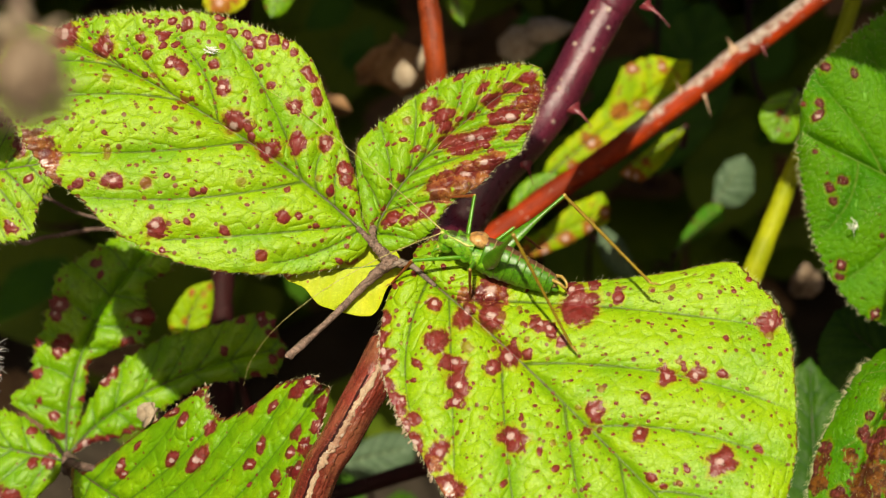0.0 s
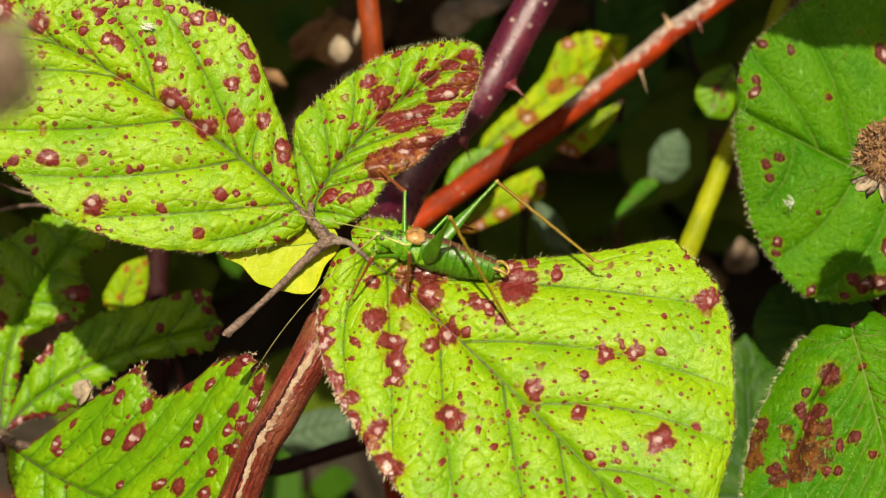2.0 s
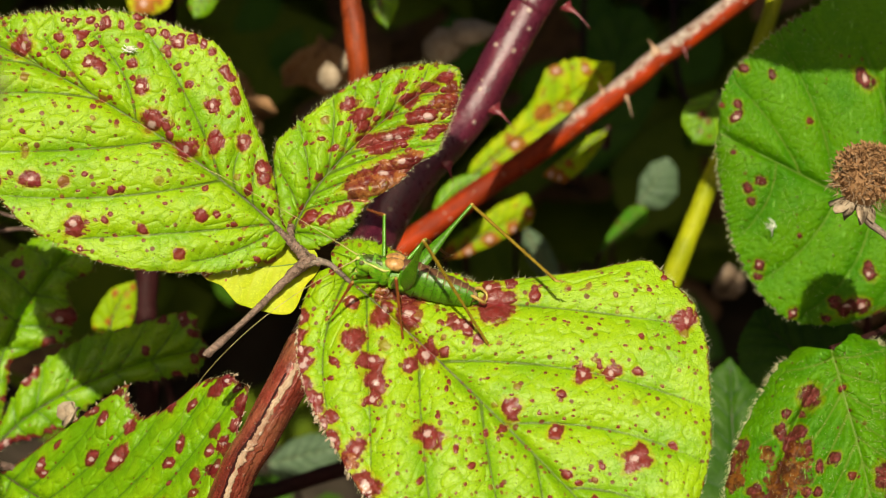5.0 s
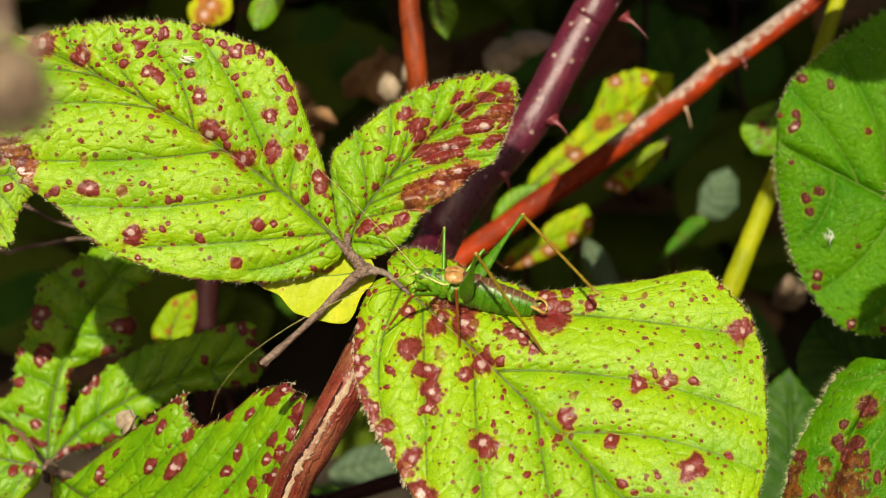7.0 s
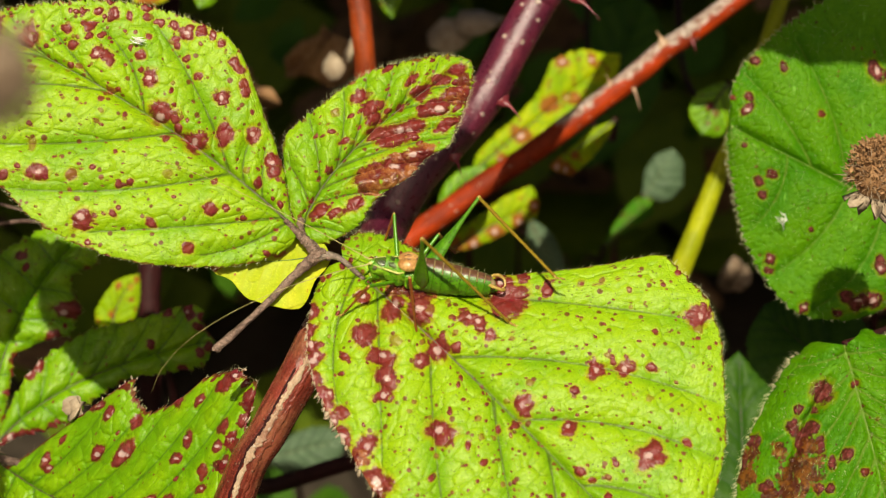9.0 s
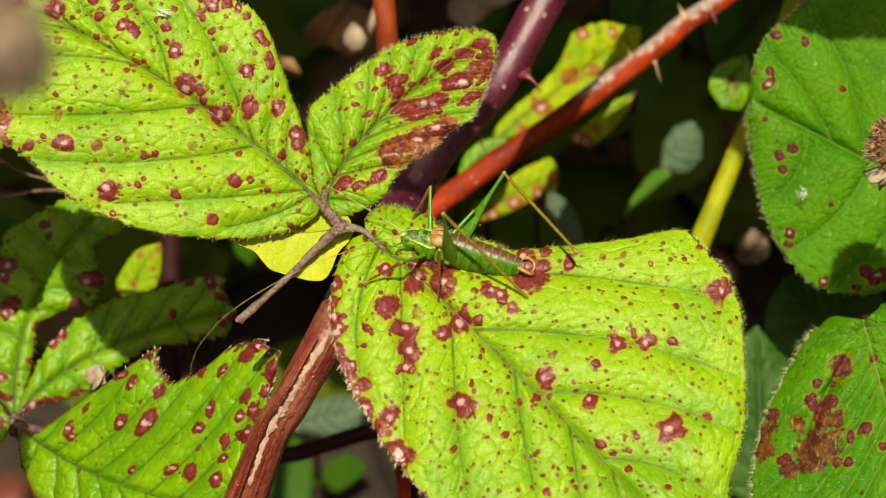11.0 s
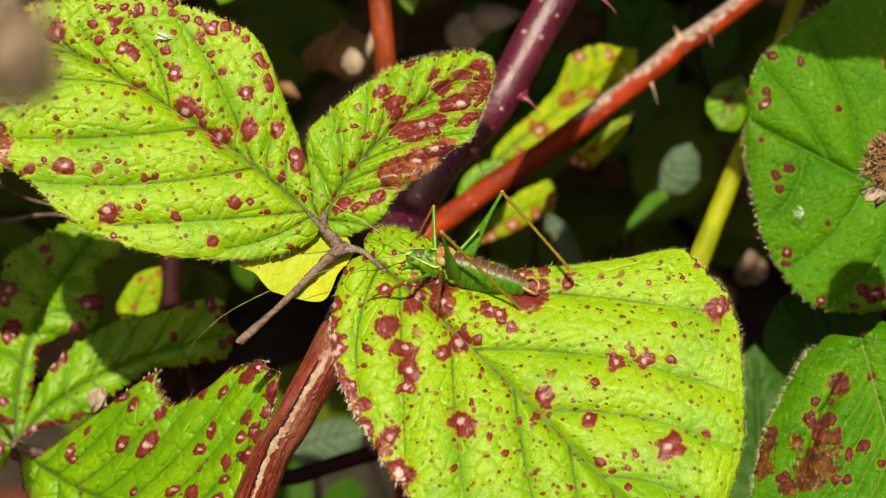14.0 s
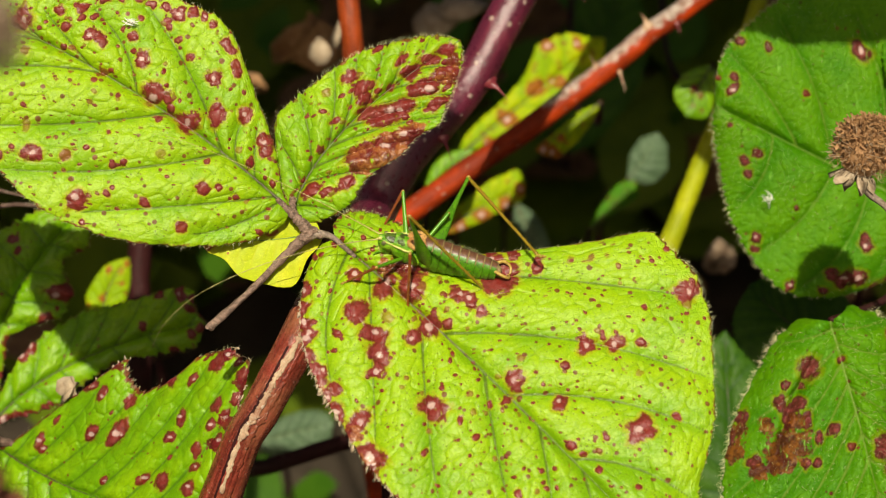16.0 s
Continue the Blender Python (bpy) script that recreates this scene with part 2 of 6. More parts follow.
# Dark green; on the shaded leaves part of the shade is in this colour.
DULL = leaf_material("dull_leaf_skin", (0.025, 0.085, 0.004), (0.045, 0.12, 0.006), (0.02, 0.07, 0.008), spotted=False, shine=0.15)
PALE = leaf_material("pale_leaf_skin", (0.07, 0.12, 0.06), (0.10, 0.15, 0.08), (0.16, 0.24, 0.13), spotted=False, shine=0.15)
HEDGE = leaf_material("hedge_leaf_skin", (0.06, 0.105, 0.006), (0.095, 0.14, 0.008), (0.04, 0.08, 0.010), spotted=False, shine=0.1)
MIDRIB = bark_material("grey_green_midrib", (0.052, 0.052, 0.018), (0.085, 0.062, 0.032), flecks=0.1, rough=0.5)
MIDRIB_GREEN = bark_material("green_midrib", (0.09, 0.19, 0.012), (0.12, 0.22, 0.02), flecks=0.1, rough=0.5)
PURPLE = bark_material("purple_cane_skin", (0.085, 0.009, 0.026), (0.14, 0.016, 0.034), (0.50, 0.40, 0.32), 0.30, 0.26, fleck_size=0.5, shine=0.7, streaks=0.45, relief=0.7)
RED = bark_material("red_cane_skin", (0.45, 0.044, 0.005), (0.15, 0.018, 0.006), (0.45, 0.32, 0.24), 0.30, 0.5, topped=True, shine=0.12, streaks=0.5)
ORANGE = bark_material("orange_cane_skin", (0.30, 0.045, 0.005), (0.17, 0.025, 0.006), (0.4, 0.28, 0.2), 0.22, 0.5, fleck_size=1.4, shine=0.25, streaks=0.6)
YELLOW_STEM = bark_material("yellow_stem_skin", (0.34, 0.37, 0.004), (0.25, 0.30, 0.004), (0.5, 0.45, 0.1), 0.06, 0.5, shine=0.22)
TWIG = bark_material("brown_twig_skin", (0.24, 0.16, 0.12), (0.065, 0.028, 0.020), (0.42, 0.34, 0.27), 0.40, 0.6, fleck_size=2.0, relief=1.0, shine=0.3, mottle=0.75)
GREY_STALK = bark_material("grey_dry_stalk", (0.26, 0.20, 0.155), (0.13, 0.085, 0.07), (0.4, 0.34, 0.28), 0.3, 0.6, fleck_size=1.6, relief=0.9, shine=0.3, mottle=0.55)
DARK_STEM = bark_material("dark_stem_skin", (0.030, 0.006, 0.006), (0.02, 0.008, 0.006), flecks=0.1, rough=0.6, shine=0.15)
THORN = shell_material("thorn_skin", (0.36, 0.2, 0.12), (0.5, 0.36, 0.22), 0.4)
THORN_RED = shell_material("red_thorn_skin", (0.15, 0.018, 0.03), (0.22, 0.04, 0.04), 0.35)
HAIR = shell_material("leaf_hair", (0.66, 0.68, 0.34), (0.72, 0.7, 0.45), 0.4, sheer=0.3)
HUSK = shell_material("dry_husk", (0.38, 0.21, 0.09), (0.22, 0.105, 0.04), 0.7, 0.9, sheer=0.1)
HUSK_PALE = shell_material("pale_dry_husk", (0.45, 0.36, 0.25), (0.34, 0.25, 0.16), 0.7, 0.9, sheer=0.1)
HUSK_GREY = shell_material("grey_brown_husk", (0.17, 0.11, 0.065), (0.28, 0.21, 0.14), 0.7, 0.9, sheer=0.1)
WOOL = shell_material("pinkish_wool", (0.34, 0.15, 0.11), (0.55, 0.36, 0.28), 0.8, 0.9)
RED_DRY = shell_material("reddish_dry_leaf", (0.13, 0.032, 0.018), (0.19, 0.06, 0.025), 0.6, 0.5)
CANE_LOW = bark_material("red_brown_cane_skin", (0.21, 0.034, 0.020), (0.26, 0.095, 0.045), (0.40, 0.26, 0.17), 0.26, 0.22, fleck_size=1.1, streaks=0.9, relief=0.8)
WOOD = bark_material("peeled_pale_wood", (0.48, 0.34, 0.22), (0.24, 0.10, 0.055), flecks=0.3, rough=0.7)
FLUFF = shell_material("white_fibre", (0.75, 0.74, 0.68), (0.8, 0.8, 0.74), 0.5)
CUTICLE = shell_material("green_cuticle", (0.045, 0.165, 0.003), (0.085, 0.245, 0.006), 0.34, 1.6, 0.6, specks=0.33)
CUTICLE_FACE = shell_material("lime_cuticle", (0.055, 0.23, 0.003), (0.24, 0.46, 0.02), 0.30, 1.7, 0.9, specks=0.30, bump=0.12)
DARK_CUTICLE = shell_material("dark_mottled_cuticle", (0.035, 0.045, 0.012), (0.10, 0.19, 0.02), 0.25, 1.8, 0.8, specks=0.25, bump=0.10)
STRIPE = shell_material("brown_back_stripe", (0.085, 0.038, 0.020), (0.15, 0.07, 0.035), 0.36, 2.2, 0.6)
BAND = shell_material("pale_segment_edge", (0.30, 0.21, 0.11), (0.24, 0.20, 0.07), 0.4, 2.0, 0.5)
SADDLE = shell_material("tan_wing_stub", (0.56, 0.33, 0.11), (0.34, 0.14, 0.04), 0.36, 1.3, 0.8)
CREAM = shell_material("cream_edge", (0.56, 0.54, 0.16), (0.36, 0.42, 0.07), 0.4, 2.5, 0.5)
KNEE = shell_material("pale_gold_joint", (0.46, 0.33, 0.08), (0.30, 0.17, 0.035), 0.3, 2.4, 0.5)
SHANK = shell_material("amber_shank", (0.26, 0.18, 0.014), (0.19, 0.115, 0.012), 0.32, 2.4, 0.6, specks=0.2)
SHANK_RED = shell_material("rusty_shank", (0.24, 0.062, 0.014), (0.16, 0.038, 0.012), 0.4, 2.4, 0.6, specks=0.18)
SHANK_GREEN = shell_material("green_shank", (0.06, 0.23, 0.005), (0.11, 0.28, 0.01), 0.3, 1.4, 0.3, specks=0.18)
EYE = shell_material("eye_shell", (0.10, 0.12, 0.05), (0.15, 0.10, 0.05), 0.15, 2)
FEELER = shell_material("straw_feeler", (0.40, 0.35, 0.12), (0.26, 0.22, 0.06), 0.4, 0.6)


def soil():
    n = Nodes("dark_soil")
    n.place = n.add("ShaderNodeNewGeometry").outputs["Position"]
    tone = n.mix(n.step(n.noise(0.03, 5), 0.35, 0.7), (0.030, 0.022, 0.015), (0.055, 0.042, 0.028))
    return n.done(tone, 0.9, n.noise(0.1, 5), 4.0, 0.8, 0.2)


LITTER = shell_material("dark_leaf_litter", (0.18, 0.10, 0.045), (0.09, 0.05, 0.025), 0.8, 0.3)
SOIL = soil()


# ---- builders ----
def thing(name, base, label, category, group="", kind=""):
    """An Empty at its base in the plan; its parts are built in plan millimetres."""
    ob = new(name)
    ob.empty_display_size = 0.005
    ob.matrix_world = PLAN @ Matrix.Translation(Vector(base) * MM)
    ob["base_u"], ob["base_v"], ob["base_w"] = [float(c) for c in base]
    return tagged(ob, label, category, group, kind)


def mesh_part(name, verts, faces, material, parent, label="", kind="", origin=None, smooth=True, values=None, slots=None):
    """One mesh from arrays in plan millimetres under a thing or a part; origin: what to measure from."""
    if origin is None:
        top = parent
        while top.parent:
            top = top.parent
        origin = (top["base_u"], top["base_v"], top["base_w"])
    data = bpy.data.meshes.new(name)
    xyz = (np.asarray(verts, float) - np.asarray(origin, float)) * MM
    data.from_pydata(xyz.tolist(), [], faces)
    for key, array in (values or {}).items():
        layer = data.attributes.new(key, "FLOAT", "POINT")
        layer.data.foreach_set("value", np.asarray(array, np.float32))
    for m in (material if isinstance(material, (list, tuple)) else [material]):
        data.materials.append(m)
    if slots is not None:
        data.polygons.foreach_set("material_index", np.asarray(slots, np.int32))
    if smooth:
        data.polygons.foreach_set("use_smooth", np.ones(len(data.polygons), bool))
    data.update()
    ob = new(name, data)
    ob.parent = parent
    return tagged(ob, label, kind=kind)


def glide(points, count):
    """Catmull-Rom through rows of numbers, count samples."""
    p = np.asarray(points, float)
    q = np.vstack([2 * p[0] - p[1], p, 2 * p[-1] - p[-2]])
    x = np.linspace(0, len(p) - 1 - 1e-9, count)
    i = x.astype(int)
    s = (x - i)[:, None]
    a, b, c, d = q[i], q[i + 1], q[i + 2], q[i + 3]
    return 0.5 * (2 * b + (c - a) * s + (2 * a - 5 * b + 4 * c - d) * s**2 + (3 * b - a - 3 * c + d) * s**3)


def rough_at(points, per_mm, seed=0.0):
    return np.array([noise.noise(Vector(p) * per_mm + Vector((seed, seed * 0.7, 0))) for p in points])


def tube(points, sides=12, count=40, rough=0.0, seed=0.0, flat=1.0, ridges=0.0):
    """Skin of a round stem along rows of (u, v, w, radius), ends closed."""
    c = glide(points, count)
    way = np.gradient(c[:, :3], axis=0)
    way /= np.linalg.norm(way, axis=1)[:, None] + 1e-12
    ref = np.array([0.12, 0.3, 0.95])
    side = np.cross(way, ref)
    side /= np.linalg.norm(side, axis=1)[:, None] + 1e-12
    up = np.cross(side, way)
    verts = []
    for k in range(count):
        for j in range(sides):
            a = 2 * math.pi * j / sides
            r = c[k, 3]
            if rough:
                r *= 1 + rough * noise.noise(Vector((math.cos(a) * 1.3 + seed, math.sin(a) * 1.3, k * 0.22 * 40 / count * 2)))
            if ridges:
                r *= 1 + ridges * math.cos(5 * a)
            verts.append(c[k, :3] + r * (math.cos(a) * side[k] + flat * math.sin(a) * up[k]))
    faces = [(k * sides + j, k * sides + (j + 1) % sides, (k + 1) * sides + (j + 1) % sides, (k + 1) * sides + j)
             for k in range(count - 1) for j in range(sides)]
    faces += [tuple(reversed(range(sides))), tuple(range((count - 1) * sides, count * sides))]
    return verts, faces


def tube_part(name, points, material, parent, label="", sides=12, count=40, rough=0.0, seed=0.0, origin=None, flat=1.0, ridges=0.0):
    return mesh_part(name, *tube(points, sides, count, rough, seed, flat, ridges), material, parent, label, origin=origin)


def surface_strip(name, points, count, k0, k1, angle, width, lift, material, parent, label="", seed=0.0):
    """A ragged sliver of bark lying on a stem between two of its rings, around the given angle."""
    c = glide(points, count)
    way = np.gradient(c[:, :3], axis=0)
    way /= np.linalg.norm(way, axis=1)[:, None]
    side = np.cross(way, (0.12, 0.3, 0.95))
    side /= np.linalg.norm(side, axis=1)[:, None]
    up = np.cross(side, way)
    fine, across = 8 * (k1 - k0) + 1, 9
    verts = []
    for i in range(fine):
        x = k0 + (k1 - k0) * i / (fine - 1)
        k, s = min(int(x), count - 2), x - min(int(x), count - 2)
        m, e, f = ((1 - s) * q[k] + s * q[k + 1] for q in (c, side, up))
        half = width * math.sin(math.pi * (0.04 + 0.92 * i / (fine - 1))) ** 0.5 * (0.75 + 0.9 * noise.noise(Vector((x * 0.8, 3.1, seed))))
        for j in range(across):
            y = j / (across - 1) * 2 - 1
            ragged = 1.0 * noise.noise(Vector((x * 0.5, y * 0.9, seed))) + 0.8 * noise.noise(Vector((x * 2.3, y * 1.6, seed)))
            a = angle + half * (y + ragged)
            r = m[3] * (1.0 + lift * (1 - 0.95 * abs(y) ** 3) * (1 + 0.6 * noise.noise(Vector((x * 2.2, y * 2, seed + 4))))) - 0.02 * abs(y)
            verts.append(m[:3] + r * (math.cos(a) * e + math.sin(a) * f))
    faces = [(i * across + j, i * across + j + 1, (i + 1) * across + j + 1, (i + 1) * across + j) for i in range(fine - 1) for j in range(across - 1)]
    ob = mesh_part(name, verts, faces, material, parent, label)
    solid = ob.modifiers.new("thickness", "SOLIDIFY")
    solid.thickness, solid.offset = 0.2 * MM, 0.0
    return ob


def thorn(foot, tip, width, material, parent, label=""):
    """A hooked prickle with a broad foot."""
    foot, tip = np.array(foot, float), np.array(tip, float)
    way = tip - foot
    droop = np.array([0.0, -0.12, 0.0]) * np.linalg.norm(way)
    rows = [(*(foot - 0.15 * way), width * 1.7), (*foot, width), (*(foot + 0.28 * way - droop * 0.6), width * 0.40),
            (*(foot + 0.65 * way - droop * 0.5), width * 0.15), (*tip, width * 0.03)]
    return tube_part("thorn", rows, material, parent, label, 10, 14, flat=0.7)


def curve_points(a, b, c, count):
    """Points of a bow from a to c pulled towards b."""
    s = np.linspace(0, 1, count)[:, None]
    return (1 - s) ** 2 * np.asarray(a, float) + 2 * s * (1 - s) * np.asarray(b, float) + s**2 * np.asarray(c, float)


def near_line(q, line):
    """Distance of each point to a broken line, and how far along it the nearest place is."""
    a, d = line[:-1], np.diff(line, axis=0)
    size = (d * d).sum(1)
    best, part = np.full(len(q), 1e9), np.zeros(len(q))
    for i in range(len(a)):
        k = np.clip(((q - a[i]) @ d[i]) / size[i], 0, 1)
        far = ((q - a[i] - k[:, None] * d[i]) ** 2).sum(1)
        closer = far < best
        best, part = np.where(closer, far, best), np.where(closer, (i + k) / len(a), part)
    return np.sqrt(best), part


def cell_edges(q, lean, long_mm, wide_mm, seed):
    """Distance in cells to the borders of an uneven net whose meshes are turned by lean degrees."""
    c, k = math.cos(radians(lean)), math.sin(radians(lean))
    g = np.stack([(q[:, 0] * c + q[:, 1] * k) / long_mm, (q[:, 1] * c - q[:, 0] * k) / wide_mm], 1)
    g += 0.25 * np.stack([np.sin(g[:, 1] * 1.7 + seed), np.sin(g[:, 0] * 1.3 + seed * 2)], 1)
    cell = np.floor(g)
    far = []
    for i in (-1, 0, 1):
        for j in (-1, 0, 1):
            n = cell + (i, j)
            h = np.stack([np.sin(n @ (127.1, 311.7) + seed) * 43758.5, np.sin(n @ (269.5, 183.3) + seed) * 43758.5], 1)
            far.append(np.hypot(*(n + 0.12 + 0.76 * (h - np.floor(h)) - g).T))
    far = np.sort(np.array(far), axis=0)
    return far[1] - far[0]


def leaf_grid(p, ns, nt, veins, quilt, curl, tooth, teeth, seed, fold=0.0, tip_droop=0.0, waves=0.6):
    """Blade surface over (s along the midrib, t towards each margin) with its side veins, net veins, pillows and blotches."""
    rng = np.random.default_rng(seed)
    base, ctrl, tip = np.array(p["base"][:2]), np.array(p["ctrl"]), np.array(p["tip"])
    s = np.linspace(0, 1, ns + 1) ** p.get("bunch", 1.0)
    mid = ((1 - s) ** 2)[:, None] * base + (2 * s * (1 - s))[:, None] * ctrl + (s**2)[:, None] * tip
    tan = 2 * (1 - s)[:, None] * (ctrl - base) + 2 * s[:, None] * (tip - ctrl)
    tan /= np.linalg.norm(tan, axis=1)[:, None]
    perp = np.stack([-tan[:, 1], tan[:, 0]], 1)
    length = np.linalg.norm(np.diff(mid, axis=0), axis=1).sum()
    a0, a1, b0, b1 = p["angles"]
    lines = {}
    # teeth of uneven width and depth
    step = np.cumsum(rng.uniform(0.6, 1.4, teeth * 4))
    marks = np.concatenate([[0], step / step[-1]])
    slot = np.clip(np.searchsorted(marks, s, side="right") - 1, 0, len(marks) - 2)
    saw = ((s - marks[slot]) / (marks[slot + 1] - marks[slot])) * (0.45 + 0.9 * rng.random(len(marks)))[slot]
    saw2 = (s * teeth + 0.3) % 1.0
    for side, prof, w0, w1 in ((1, p["side_a"], a0, a1), (-1, p["side_b"], b0, b1)):
        angle = np.radians(w1 + (w0 - w1) * (1 - s) ** 6)
        way = tan * np.cos(angle)[:, None] + side * perp * np.sin(angle)[:, None]
        hw = np.maximum(np.interp(s, np.linspace(0, 1, 400), glide(np.array(prof)[:, None], 400)[:, 0]), 0.02)
        lines[side] = (way, hw, angle)
    t_all = np.concatenate([-np.linspace(1, 0, nt + 1) ** 0.85, np.linspace(0, 1, nt + 1)[1:] ** 0.85])
    u = np.empty((ns + 1, len(t_all)))
    v, rim, inner, reach_t = (u.copy() for _ in range(4))
    for j, t in enumerate(t_all):
        way, hw, angle = lines[1 if t > 0 else -1]
        x = abs(t)
        grow = hw + tooth * (saw * 0.55 + saw2 * 0.6 - 0.5) * np.clip(hw / 3.0, 0, 1) * x**6
        u[:, j], v[:, j] = mid[:, 0] + x * grow * way[:, 0], mid[:, 1] + x * grow * way[:, 1]
        rim[:, j] = 1 - (1 - x) * hw / 1.3
        inner[:, j] = x * hw * np.sin(angle)
        reach_t[:, j] = np.clip(hw / 4, 0, 1)
    flat = np.stack([u.ravel(), v.ravel()], 1)
    x_all = np.broadcast_to(np.abs(t_all), u.shape)
    main, main_at = near_line(flat, curve_points(base, ctrl, tip, 15))
    # side veins: (start along the midrib, end u, end v, bow), the given ones or an even row
    rows = {1: list(p.get("veins_a", ())), -1: list(p.get("veins_b", ()))}
    for side in (1, -1):
        if not rows[side]:
            way, hw, _ = lines[side]
            for k in range(veins):
                at_s = (k + 0.45 + rng.uniform(-0.12, 0.12)) / veins
                i = int(np.searchsorted(s, at_s))
                end = mid[i] + (way[i] * rng.uniform(0.97, 1.03) + 0.10 * tan[i]) * hw[i] * 1.05
                rows[side].append((at_s, end[0], end[1], -0.09 * side))
    vein = 0.95 * np.exp(-(main / (0.30 - 0.2 * main_at)) ** 2)
    closest = main.copy()
    right = np.repeat(np.array(t_all)[None, :], ns + 1, axis=0).ravel()
    for side in (1, -1):
        for at_s, eu, ev, bow in rows[side]:
            start = (1 - at_s) ** 2 * base + 2 * at_s * (1 - at_s) * ctrl + at_s**2 * tip
            end = np.array((eu, ev))
            across = np.array((-(end - start)[1], (end - start)[0]))
            line = curve_points(start, (start + end) / 2 + bow * across, end, 11)
            here = np.flatnonzero(right * side > -0.02)
            d, f = near_line(flat[here], line)
            wob = 0.06 * np.sin(f * 23 + at_s * 40)
            rib = (1.0 - 0.3 * f) * np.exp(-((d + wob * 0.5) / (0.21 - 0.07 * f)) ** 2)
            vein[here] = np.maximum(vein[here], rib)
            closest[here] = np.minimum(closest[here], d + 0.5 * np.clip(f - 0.85, 0, 1) * 6)
    lean = math.degrees(math.atan2(*(tip - base)[::-1])) + p.get("net_turn", 75)
    net = cell_edges(flat, lean, p.get("net", 2.3), p.get("net", 2.3) * 0.62, seed)
    small = cell_edges(flat, lean + 30, p.get("net", 2.3) * 0.42, p.get("net", 2.3) * 0.34, seed + 5)
    vein, closest, net, small, main = (q.reshape(u.shape) for q in (vein, closest, net, small, main))
    open_t = 1 - np.clip((x_all - 0.93) / 0.07, 0, 1)
    vein = vein * np.maximum(open_t, 0.25)
    cross = np.exp(-(net / 0.11) ** 2) * reach_t * open_t * np.clip(closest / 0.5, 0, 1)
    pillow = (1 - np.exp(-(closest / 0.95))) * (1 - 0.3 * x_all) + 0.35 * (1 - np.exp(-(closest / 3.0) ** 2))
    h = quilt * (pillow - 0.45 * np.exp(-(main / 0.45) ** 2)) * reach_t
    h += 0.16 * p.get("net_depth", 1.0) * quilt * (1 - np.exp(-(net / 0.15) ** 2)) * reach_t * open_t + 0.02 * quilt * (1 - np.exp(-(small / 0.3) ** 2)) * reach_t
    h += fold * inner - curl * x_all**3 * np.clip(reach_t * 0.6 + 0.2, 0, 1)
    h -= tip_droop * (s**3)[:, None]
    flat3 = np.column_stack([flat, np.zeros(len(flat))])
    h += (waves * rough_at(flat3, 0.11, seed)).reshape(u.shape)
    h += (0.14 * rough_at(flat3, 0.42, seed + 3)).reshape(u.shape)
    # creases: (u, v, u, v, bow, width, depth)
    for u0, v0, u1, v1, bow, wide, deep in p.get("creases", ()):
        across = np.array((v0 - v1, u1 - u0))
        d, f = near_line(flat, curve_points((u0, v0), np.array((u0 + u1, v0 + v1)) / 2 + bow * across, (u1, v1), 11))
        h -= (deep * np.exp(-(d / wide) ** 2) * np.sin(np.pi * np.clip(f, 0.08, 0.92))).reshape(u.shape)
    gu, gv = p["slope"]
    w = p["base"][2] + gu * (u - base[0]) + gv * (v - base[1]) + h
    # blotches: the named ones and a scatter of lesser ones, lobed and bounded by the veins
    spots = [tuple(q) for q in p["spots"]]
    count = int(p.get("scatter", 0))
    share = (np.gradient(s) * (lines[1][1] + lines[-1][1]))[:, None] * np.gradient(t_all)[None, :]
    picks = rng.choice(u.size, count, p=(share / share.sum()).ravel()) if count else []
    spots += [(u.ravel()[k], v.ravel()[k], r) for k, r in zip(picks, rng.gamma(1.1, 0.085, count) + 0.09)]
    spot, core, fade, burn = np.zeros(u.shape), np.zeros(u.shape), np.ones(u.shape), np.zeros(u.shape)
    for bu, bv, r in p.get("burns", ()):
        burn = np.maximum(burn, np.clip(2 - np.hypot(u - bu, v - bv) / r, 0, 2))
    named = len(p["spots"])
    for order, (su, sv, r) in enumerate(spots):
        strength = 1.0 if order < named or rng.random() < 0.6 else rng.uniform(0.45, 0.85)
        squash, lean = rng.uniform(0.8, 1.22), rng.uniform(0, math.pi)
        if "grain" in p:
            lean, squash = radians(p["grain"][0]) + rng.normal(0, 0.2), 1 / math.sqrt(p["grain"][1] * rng.uniform(0.8, 1.25))
        lobes = [(k, rng.normal(0, 0.10 / k**0.5), rng.uniform(0, 2 * math.pi)) for k in (2, 3, 4, 6)]
        box = (np.abs(u - su) < 4 * r) & (np.abs(v - sv) < 4 * r)
        if not box.any():
            continue
        du, dv = (u - su)[box], (v - sv)[box]
        x, y = (du * math.cos(lean) + dv * math.sin(lean)) * squash, (dv * math.cos(lean) - du * math.sin(lean)) / squash
        turn = np.arctan2(y, x)
        here = np.clip(2 - np.hypot(x, y) / (r * (1 + sum(m * np.cos(k * turn + f) for k, m, f in lobes))), 0, 2)
        fade[box] = np.where(here > spot[box], strength, fade[box])
        spot[box] = np.maximum(spot[box], here)
        if r > p.get("core_from", 0.7) and rng.random() < 0.8:
            cu, cv = su + rng.normal(0, 0.18 * r), sv + rng.normal(0, 0.18 * r)
            core = np.maximum(core, np.clip(2 - np.hypot((u - cu) * squash, (v - cv) / squash) / (p.get("core_size", 0.32) * r), 0, 2))
    spot -= 0.22 * vein * (spot < 1.5)
    rimmed = np.clip(rim, 0, 1) * p.get("red_rim", 0.9)
    near = np.exp(-(closest / 0.9) ** 2)
    verts = np.stack([u.ravel(), v.ravel(), w.ravel()], 1)
    nc = len(t_all)
